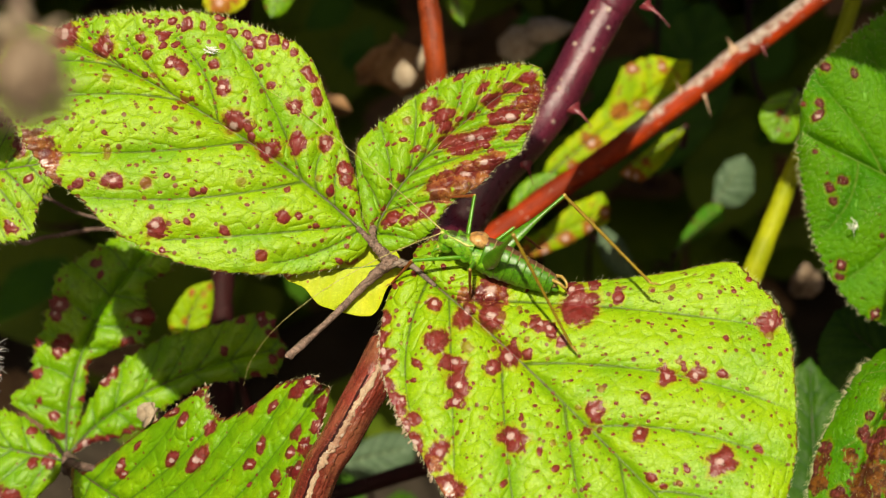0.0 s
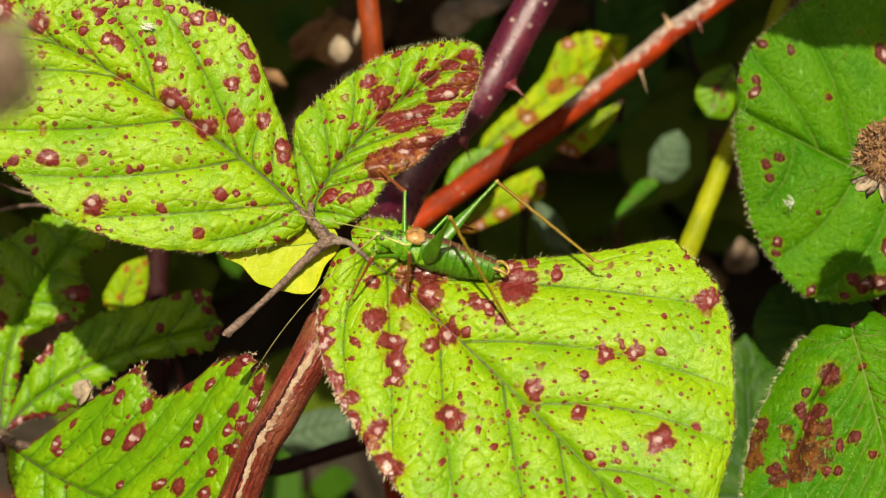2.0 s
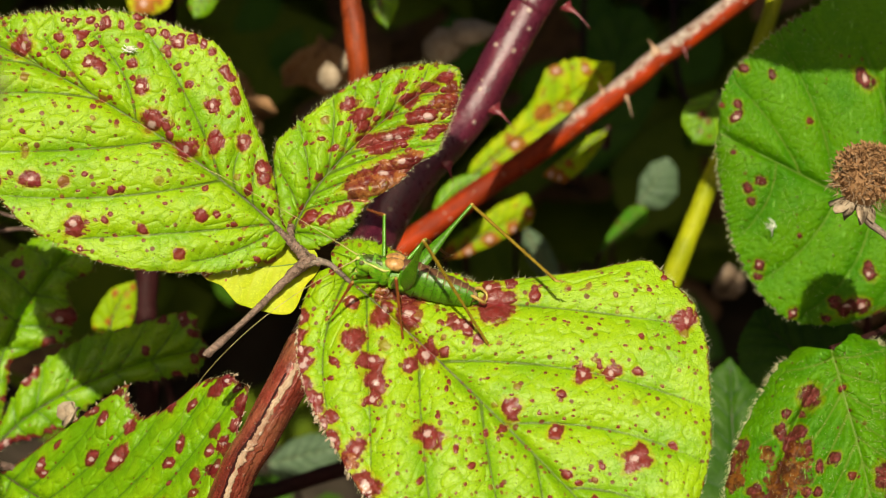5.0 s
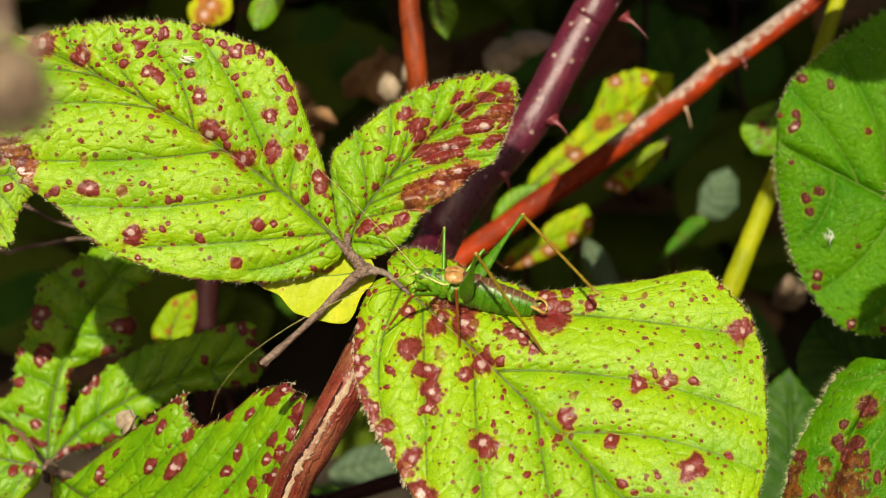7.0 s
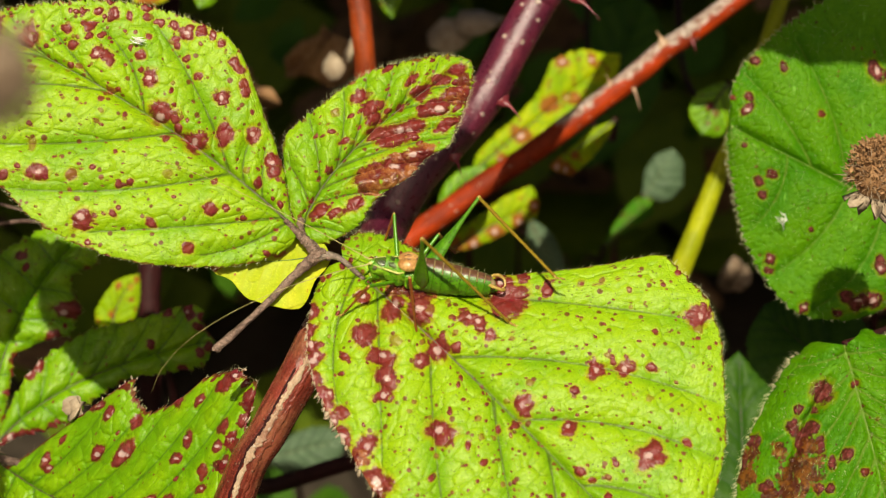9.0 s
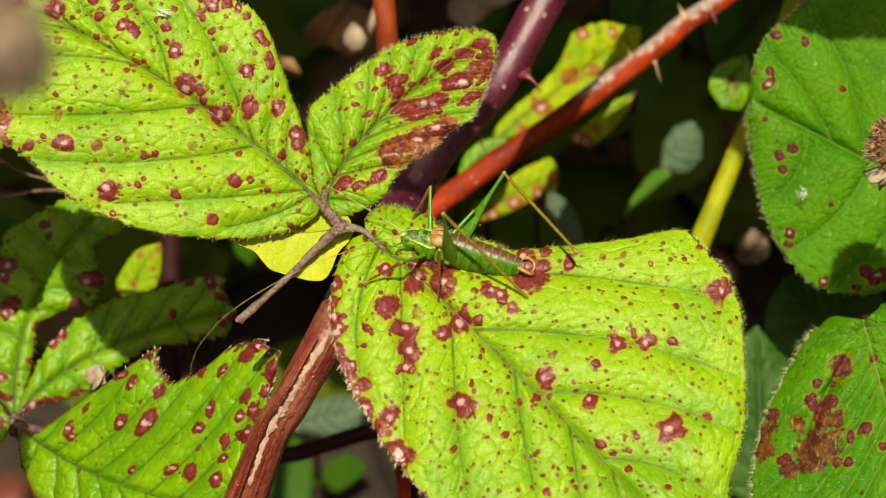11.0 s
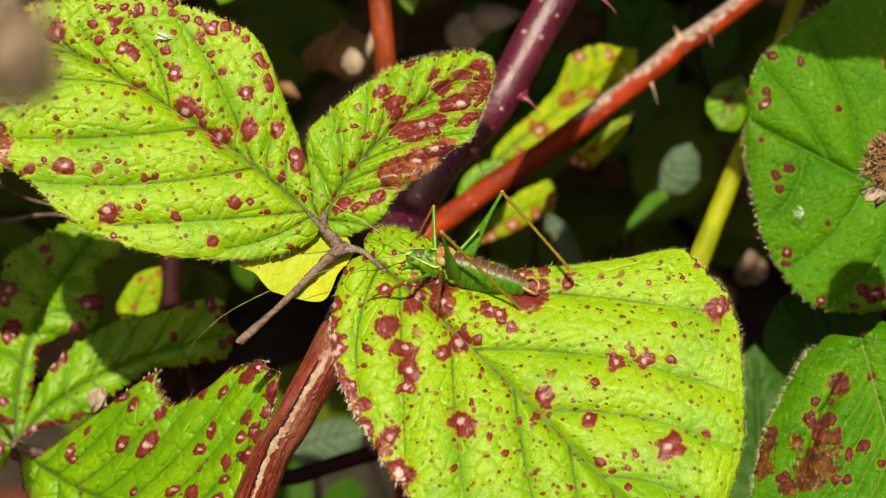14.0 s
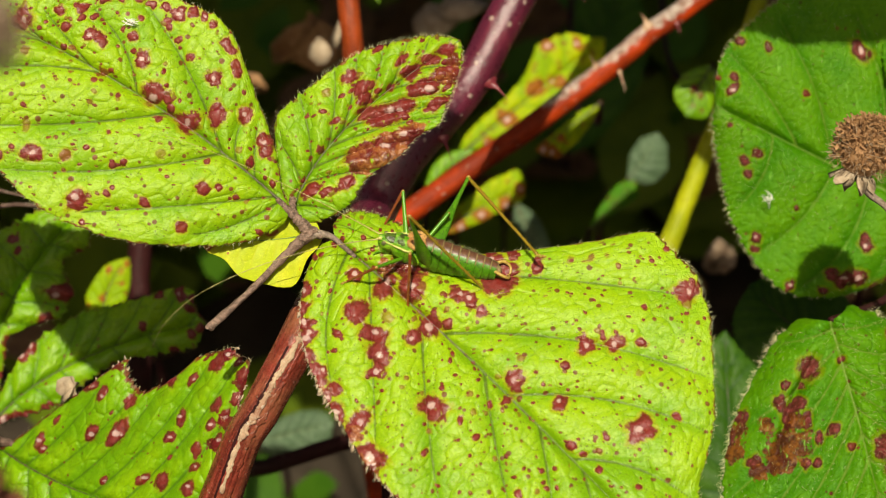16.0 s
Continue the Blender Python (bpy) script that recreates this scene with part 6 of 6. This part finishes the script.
STEPS = {
    'far_hind': [(18.7, 7.4, 27.41, -1.93), (18.66, 7.23, 27.45, -1.85), (18.41, 6.9, 28.07, -2.01), (17.71, 6.08, 27.17, -1.85), (16.85, 6.04, 24.58, -2.05), (16.85, 6.25, 24.99, -2.14), (17.22, 5.92, 24.62, -2.05), (17.3, 6.17, 24.5, -2.05), (16.85, 6.04, 24.04, -2.18)],
    'near_hind': [(13.03, 3.0, 19.07, -8.55), (13.11, 2.75, 19.03, -8.71), (12.86, 2.51, 19.07, -8.75), (12.58, 2.38, 19.07, -8.67), (12.04, 1.81, 19.15, -8.71), (11.01, 1.85, 20.06, -6.78), (10.64, 1.6, 19.56, -7.19), (10.73, 1.85, 19.65, -6.74), (10.48, 1.81, 18.82, -6.33)],
    'near_mid': [(8.43, -0.62, 8.43, -3.9), (8.8, -0.95, 8.92, -4.52), (8.55, -1.19, 8.26, -6.33), (9.17, -1.73, 10.03, -8.1), (9.86, -1.89, 10.19, -8.14), (9.45, -2.26, 10.4, -8.22), (10.52, -2.18, 10.23, -8.14), (10.6, -2.14, 10.11, -8.1), (10.56, -2.1, 10.27, -8.01)],
    'far_mid': [(14.88, 5.14, 15.82, 1.64), (14.59, 4.85, 15.62, 1.64), (14.1, 4.27, 15.21, 1.23), (13.81, 4.03, 15.0, 0.82), (13.69, 3.58, 14.8, 0.41), (13.28, 3.7, 14.38, 0.41), (15.41, 3.08, 14.47, 0.33), (15.54, 3.08, 14.59, 0.33), (15.45, 3.08, 14.38, 0.33)],
    'far_fore': [(9.0, 7.52, 6.25, 6.99), (8.51, 6.7, 5.92, 7.11), (8.14, 6.41, 5.47, 7.44), (7.93, 6.08, 5.59, 7.11), (8.55, 5.34, 7.81, 2.47), (7.6, 4.93, 6.7, 1.23), (9.7, 4.52, 7.6, 0.9), (9.82, 4.64, 7.97, 1.15), (9.86, 4.56, 7.93, 1.07)],
    'near_fore': [(2.34, 0.33, 0.21, -2.05), (4.73, -1.56, 2.92, -4.52), (4.64, -1.6, 2.59, -5.51), (4.56, -2.01, 2.51, -5.43), (5.26, -2.47, 2.79, -5.67), (5.06, -3.08, 2.79, -5.96), (6.53, -3.62, 3.04, -5.26), (6.7, -3.58, 3.12, -5.01), (6.99, -3.53, 3.9, -4.97)],
}
BENDS = {"near_hind": (1, -1), "far_hind": (-1, 1), "near_mid": (1, -1), "far_mid": (-1, -1), "near_fore": (1, -1), "far_fore": (-1, -1)}
FEEL = {'far': [(-0.77, 0.63, -0.1), (-0.98, 0.17, 0), (-0.98, 0.15, 0), (-0.93, 0.36, 0), (-0.72, 0.69, -0.1), (-0.9, 0.42, 0), (-0.88, 0.48, 0), (-0.86, 0.5, 0), (-0.9, 0.43, 0)],
    'near': [(-0.84, -0.54, 0.08), (-0.52, -0.85, 0.1), (-0.62, -0.78, 0.1), (-0.7, -0.71, 0.1), (-0.87, -0.49, 0.08), (-0.9, -0.42, 0.08), (-0.88, -0.47, 0.08), (-0.93, -0.37, 0.08), (-0.94, -0.34, 0.08)]}



def stance(table, t):
    return [float(np.interp(t, STANCE_TIMES, column)) for column in zip(*table)]


def frame_of(x_axis, near_z):
    """A turn whose x runs along x_axis and whose z leans to near_z."""
    x = x_axis.normalized()
    y = near_z.cross(x).normalized()
    z = x.cross(y)
    return Matrix((x, y, z)).transposed().to_4x4()


def reach(start, goal, w, length, sign):
    """End of a limb of that length that shows at goal, nearer (+) or farther (-) than its start."""
    near = 1 - w / 266.0
    flat = Vector((goal[0] * near - start.x, goal[1] * near - start.y, 0))
    flat *= min(1, length * 0.995 / max(flat.length, 1e-6))
    return start + flat + Vector((0, 0, sign * math.sqrt(length**2 - flat.length**2)))


def key_cricket():
    body_rows, leg_rows, feeler_rows = [], {k: ([], []) for k in LEGS}, {k: [] for k in FEELERS}
    for t in np.arange(0, 16.01, 0.5):
        hu, hv, tu, tv, roll = stance(BODY, t)
        ahead = Vector((hu - tu, hv - tv, 0)).normalized()
        up = Vector((-ahead.y, ahead.x, 0)) * (-1 if ahead.x < 0 else 1)
        top = up * math.cos(radians(roll)) + Vector((0, 0, 1)) * math.sin(radians(roll))
        turn = frame_of(ahead, top)
        head = Vector((HUB[0] + hu, HUB[1] + hv, BODY_W))
        body = Matrix.Translation(head) @ turn @ Matrix.Translation((-6.6, 0, -0.35))
        body_rows.append((float(t), PLAN @ Matrix.Translation(body.translation * MM) @ turn))
        for key, (femur, tibia, hip, upper, lower) in LEGS.items():
            ku, kv, fu, fv = stance(STEPS[key], t)
            start = body @ hip
            sign_up, sign_low = BENDS[key]
            knee, foot = start.copy(), start.copy()
            for _ in range(3):
                knee = reach(start, (HUB[0] + ku, HUB[1] + kv), knee.z, upper, sign_up)
            for _ in range(3):
                foot = reach(knee, (HUB[0] + fu, HUB[1] + fv), foot.z, lower, sign_low)
            bend = (start - knee).normalized() + (foot - knee).normalized()
            femur_turn = frame_of(knee - start, -bend)
            tibia_turn = frame_of(foot - knee, -bend)
            in_body = body.inverted() @ Matrix.Translation(start) @ femur_turn
            in_femur = (Matrix.Translation(start) @ femur_turn).inverted() @ Matrix.Translation(knee) @ tibia_turn
            in_body.translation *= MM
            in_femur.translation *= MM
            leg_rows[key][0].append((float(t), in_body))
            leg_rows[key][1].append((float(t), in_femur))
        for key, (ob, root) in FEELERS.items():
            du, dv, dw = stance(FEEL[key], t)
            way = Vector((du, dv, dw))
            lean = Vector((0, 1, 0.25)) if key == "near" else Vector((0.3, 1, 0.2))
            in_body = body.inverted() @ Matrix.Translation(body @ root) @ frame_of(way, lean)
            in_body.translation *= MM
            feeler_rows[key].append((float(t), in_body))
    walk(cricket, body_rows)
    for key, (femur, tibia, *_) in LEGS.items():
        walk(femur, leg_rows[key][0])
        walk(tibia, leg_rows[key][1])
    for key, (ob, _) in FEELERS.items():
        walk(ob, feeler_rows[key])


# ---- dry flower heads, fibres and scraps ----
def crinkle(centre, size, way, rng, wide=0.45):
    """A curled dry scale: a bent strip with thickness."""
    way = way / (np.linalg.norm(way) + 1e-9)
    side = np.cross(way, rng.normal(0, 1, 3))
    side /= np.linalg.norm(side)
    lift = np.cross(side, way)
    curl = rng.uniform(-0.9, 1.1)
    verts, faces = [], []
    for s, w in ((0, 0.35), (0.35, 1.0), (0.7, 0.8), (1.0, 0.15)):
        m = centre + way * size * (s - 0.2) + lift * size * curl * s * s * 0.6
        for d in (-1, 1):
            for h in (0.04, -0.04):
                verts.append(m + side * d * w * wide * size * 0.5 + lift * (h * size + 0.12 * size * (1 if d > 0 else -1) * s))
    for i in range(3):
        a = 4 * i
        faces += [(a, a + 2, a + 6, a + 4), (a + 1, a + 5, a + 7, a + 3), (a, a + 4, a + 5, a + 1), (a + 2, a + 3, a + 7, a + 6)]
    faces += [(0, 1, 3, 2), (12, 14, 15, 13)]
    return verts, faces


def torn_margin(blade, base, columns, low, high, count, seed, column=0, way=(0.1, -0.9, 0.2), size=(0.3, 0.75), material=HUSK_PALE):
    """Pale torn shreds along one margin of a leaf blade."""
    rng = np.random.default_rng(seed)
    rows = len(blade.data.vertices) // columns
    pieces = []
    for i in rng.integers(int(low * rows), int(high * rows), count):
        root = np.array(blade.data.vertices[int(i) * columns + column].co) / MM + np.array(base)
        pieces.append(crinkle(root + (0.05, 0, 0.1), rng.uniform(*size), np.array(way) + rng.normal(0, 0.35, 3), rng, rng.uniform(0.3, 0.6)))
    mesh_part("torn_margin", *joined(*pieces), material, blade, "pale torn shreds of the leaf margin", "stuff")


torn_margin(LOWER_OB, HUB, 221, 0.24, 0.60, 60, 51, 0, (-0.3, -0.8, 0.4), (0.4, 1.0))
LOW_BLADE = LOW_LEFT_OB.children[0]
torn_margin(LOW_BLADE, LOW_LEFT_LEAF["base"], 161, 0.22, 0.32, 9, 52, 160, (0.2, 0.9, 0.3), (0.3, 0.7))
torn_margin(LOW_BLADE, LOW_LEFT_LEAF["base"], 161, 0.68, 0.90, 20, 53, 160, (0.7, 0.1, 0.6), (0.3, 0.8))


def dry_head(centre, radius, stem_rows, label, seed, scales=1000, flat=0.8, axis=(0.25, 0.9, 0.3), sepals=6, group="", stretch=1.0, fuzz=0, wool=None, stem=None, size=(0.07, 0.24)):
    """A withered bramble flower: a dense cushion of curled brown stamens on pale reflexed sepals."""
    rng = np.random.default_rng(seed)
    ob = thing("dry_flower_head", stem_rows[-1][:3], label, "dry flower", group)
    axis = np.array(axis) / np.linalg.norm(axis)
    centre = np.array(centre, float)
    pieces = [ball(centre, (radius * 0.72, radius * 0.8 * stretch, radius * 0.72), 18, 12)]
    for _ in range(scales):
        d = rng.normal(0, 1, 3)
        d /= np.linalg.norm(d)
        if d @ axis < -0.35:
            d -= 2 * (d @ axis) * axis
        d[1] *= stretch
        reach = radius * rng.uniform(0.62, 1.02) / max(np.abs(d / (1, stretch, 1))) ** 0.45
        place = centre + d * reach * 0.92 + axis * (d @ axis) * radius * 0.22
        pieces.append(crinkle(place, radius * rng.uniform(*size), d * 0.6 + rng.normal(0, 0.8, 3), rng, rng.uniform(0.2, 0.6)))
    mesh_part("stamen_cushion", *joined(*pieces), wool or HUSK, ob, "tangled withered stamens" if wool else "curled brown withered stamens", "stuff", smooth=False)
    if fuzz:
        verts, faces = [], []
        for _ in range(fuzz):
            d = rng.normal(0, 1, 3)
            d /= np.linalg.norm(d)
            root = centre + d * radius * 0.85 * np.array((1, stretch, 1))
            way = d + rng.normal(0, 0.5, 3)
            a = np.cross(way, rng.normal(0, 1, 3))
            a *= 0.035 / np.linalg.norm(a)
            b = np.cross(way, a) / np.linalg.norm(way)
            k = len(verts)
            mid = root + way * radius * 0.16 + rng.normal(0, 0.07 * radius, 3)
            verts += [root + a, root - 0.5 * a + 0.87 * b, root - 0.5 * a - 0.87 * b, mid + a * 0.7, mid - 0.35 * a + 0.6 * b, mid - 0.35 * a - 0.6 * b, root + way * radius * rng.uniform(0.16, 0.28) + rng.normal(0, 0.1 * radius, 3)]
            for i in range(3):
                j = (i + 1) % 3
                faces += [(k + i, k + j, k + 3 + j, k + 3 + i), (k + 3 + i, k + 3 + j, k + 6)]
        mesh_part("wool_hair", verts, faces, HUSK_PALE if not wool else FLUFF, ob, "fine pale woolly hairs", "stuff", smooth=False)
    foot = centre - axis * radius * 0.75 * stretch
    for k in range(sepals):
        a = 2 * math.pi * k / sepals + rng.uniform(-0.3, 0.3)
        e1 = np.cross(axis, (0.3, 0.1, 1.0))
        e1 /= np.linalg.norm(e1)
        out = math.cos(a) * e1 + math.sin(a) * np.cross(axis, e1)
        sepal = crinkle(foot + out * radius * 0.45, radius * rng.uniform(0.4, 0.7), out * 0.45 - axis * rng.uniform(0.4, 1.0) + rng.normal(0, 0.2, 3), rng, 0.6)
        mesh_part("sepal", *sepal, HUSK_PALE, ob, "pale dry sepal")
    stalk([(*foot, 0.42)] + stem_rows, stem or TWIG, ob, "grey-brown dry stalk", seed=seed)
    return ob


dry_head((53.7, 9.8, -12), 3.7, [(54.6, 5.0, -12.5, 0.42), (56.7, 3.1, -12, 0.36), (61.0, -2.9, -12, 0.36), (65.1, -10.7, -12, 0.4), (74, -40, -20, 0.5), (80, -110, -40, 0.7)],
         "brown withered bramble flower head on a grey stalk", 61, 2600, fuzz=420, stem=GREY_STALK, size=(0.07, 0.20), sepals=11)
NEAR_HEAD = dry_head((-20.9, 9.6, 138), 2.5, [(-21.2, 12.2, 138, 0.36), (-22.0, 15.5, 138, 0.38), (-26, 18.5, 136, 0.4), (-45, 15, 130, 0.5), (-90, -20, 110, 0.7), (-110, -110, 90, 0.9)],
         "brown withered flower head hanging close before the leaves", 62, 500, wool=HUSK_GREY, axis=(0.1, -0.9, 0.2), sepals=9)
# woolly pinkish head beside the low leaves
dry_head((-51.5, -9.6, 4), 3.1, [(-51, -16, 3, 0.4), (-52, -22, 0, 0.45), (-56, -50, -10, 0.6), (-60, -110, -20, 0.8)], "woolly pinkish-white withered flower head", 63, 1500, axis=(0.1, 0.9, 0.2), stretch=1.55, fuzz=700, wool=WOOL)


def fibre_tuft(name, label, centre, count, size, seed, way=(1, 0, 0.2), thick=0.05, spread=0.7):
    """A few loose white fibres caught on a leaf."""
    rng = np.random.default_rng(seed)
    ob = thing(name, centre, label, "plant fibre")
    for _ in range(count):
        d = np.array(way) + rng.normal(0, spread, 3)
        d /= np.linalg.norm(d)
        bow = rng.normal(0, 0.35, 3) * size
        c = np.array(centre) + rng.normal(0, 0.12 * size, 3) * (1, 1, 0.3)
        n = size * rng.uniform(0.5, 1.1)
        rows = [(*(c - d * n * 0.5), thick * 0.6), (*(c + bow * 0.3), thick), (*(c + d * n * 0.5 + bow * 0.1), thick * 0.5)]
        mesh_part("fibre", *tube(rows, 6, 12), FLUFF, ob)
    return ob


fibre_tuft("white_fibre", "white curled fibres stuck on the green leaf", (48.4, 5.6, -47.0), 7, 2.6, 71, (0.8, -0.3, 0.1), 0.055)
fibre_tuft("white_fibre", "white smear of fibres on the lime leaflet", (-26.5, 23.3, 1.4), 12, 1.7, 72, (1, -0.15, 0.05), 0.045, 0.3)
fibre_tuft("seed_fluff", "tuft of white seed hairs caught behind a leaf", (63.6, -17.4, -38), 26, 6.5, 73, (-0.8, -0.1, 0.1), 0.06, 0.6)
fibre_tuft("seed_fluff", "thicker pale seed hairs caught behind a leaf", (63.6, -16.2, -38), 6, 5.0, 74, (-1, -0.02, 0.05), 0.2, 0.15)


def scrap(label, centre, size, material, seed, way, count=1, name="dead_leaf_scrap"):
    rng = np.random.default_rng(seed)
    ob = thing(name, centre, label, "dead leaf")
    pieces = [crinkle(np.array(centre) + rng.normal(0, 0.25 * size, 3) * (count > 1), size, np.array(way) + rng.normal(0, 0.25, 3), rng, 0.9) for _ in range(count)]
    mesh_part("blade", *joined(*pieces), material, ob)
    return ob


scrap("pale pinkish dry flake stuck on the leaf edge", (-38.0, -17.0, -30.0), 2.6, HUSK_PALE, 85, (0.4, 1, 0.2), 3)
scrap("beige dead leaf hanging beside the orange stem", (-8.6, 31.0, -128), 4.2, HUSK_PALE, 82, (0.2, 1, 0.2), 2)
scrap("greyish dead leaf deep in the undergrowth", (10.5, 38.0, -150), 8, HUSK_PALE, 83, (1, 0.5, 0.1), 2)
scrap("brown dead leaf low in the undergrowth", (57.5, -3.0, -150), 5, HUSK_GREY, 84, (0.6, 1, 0.1), 3)
scrap("reddish dead leaf close before the low leaves", (-25.8, -15.7, 120), 4.0, RED_DRY, 85, (1, 0.25, 0.2), 4)
scrap("brown dead leaf high in the undergrowth", (-24, 27, -150), 9, HUSK, 86, (0.5, 1, 0.1), 3)
scrap("brown dead leaf high in the undergrowth", (-14, 34, -160), 10, HUSK, 87, (1, 0.5, 0.1), 3)
foliage("leaf_litter", "brown dead leaves caught in the shaded undergrowth", 420, ((-170, 170), (-110, 120), (-400, -285)), (16, 34), 9, LITTER, (0, 0.5, 0.7))

# unseen leaves added above the view to throw shade on the canes and the broad leaf
SHADE_CANE = dict(base=(-18.0, 56.0, 60), ctrl=(-6.0, 57.0), tip=(6.0, 55.0), slope=(0.0, 0.1), angles=(80, 60, 80, 60),
                  side_a=[3, 8, 9, 9.5, 10, 10, 9.5, 9, 8, 5, 0], side_b=[3, 7, 8, 8.5, 9, 9, 8.5, 8, 7, 4, 0], spots=[])
SHADE_RIGHT = dict(base=(66.0, 65.5, 40), ctrl=(51.0, 67.5), tip=(33.0, 69.5), slope=(0.0, 0.2), angles=(95, 50, 95, 50),
                   side_a=[1, 6, 8.5, 9.5, 10, 9.5, 8.5, 7, 5, 2.5, 0], side_b=[1, 6, 9, 10, 10.5, 10, 9, 7.5, 5, 2.5, 0], spots=[])
SHADE_RED = dict(base=(68.0, 50.0, -60), ctrl=(53.0, 47.5), tip=(39.5, 44.5), slope=(0.0, 0.1), angles=(95, 60, 95, 60),
                 side_a=[0.5, 3, 4.5, 5, 5.2, 5, 4.6, 4, 3, 1.6, 0], side_b=[0.5, 3, 4.5, 5, 5.2, 5, 4.5, 4, 3, 1.5, 0], spots=[])
for seed, (plan, top) in enumerate(((SHADE_CANE, (-40, 120, 50, 0.8)), (SHADE_RIGHT, (90, 110, 30, 0.8)), (SHADE_RED, (95, 100, -70, 0.8)))):
    lone_leaf("overhanging_leaf", plan, GREEN, "unseen green leaf added above the view to cast shade", [top], DARK_STEM, "overhanging leaves", ns=60, nt=22, seed=90 + seed, rib_mm=0.2)


# ---- what moves ----
SWAY = ((0.0, -1.4, 0.5), (2.5, 0.0, 0.0), (4.0, 0.2, 0.0), (7.0, 0.4, -0.2), (8.0, 1.5, -0.2), (9.0, 0.9, -0.2), (11.5, -0.4, 0.2), (12.5, -0.6, 0.3), (13.5, -0.1, 0.6), (16.0, -0.3, 0.7))


def key_near_head():
    """The flower head close before the leaves sways a little in the wind."""
    base = Vector((NEAR_HEAD["base_u"], NEAR_HEAD["base_v"], NEAR_HEAD["base_w"]))
    walk(NEAR_HEAD, [(t, PLAN @ Matrix.Translation((base + Vector((du, dv, 0))) * MM)) for t, du, dv in SWAY])


def motions():
    key_cricket()
    key_near_head()


motions()
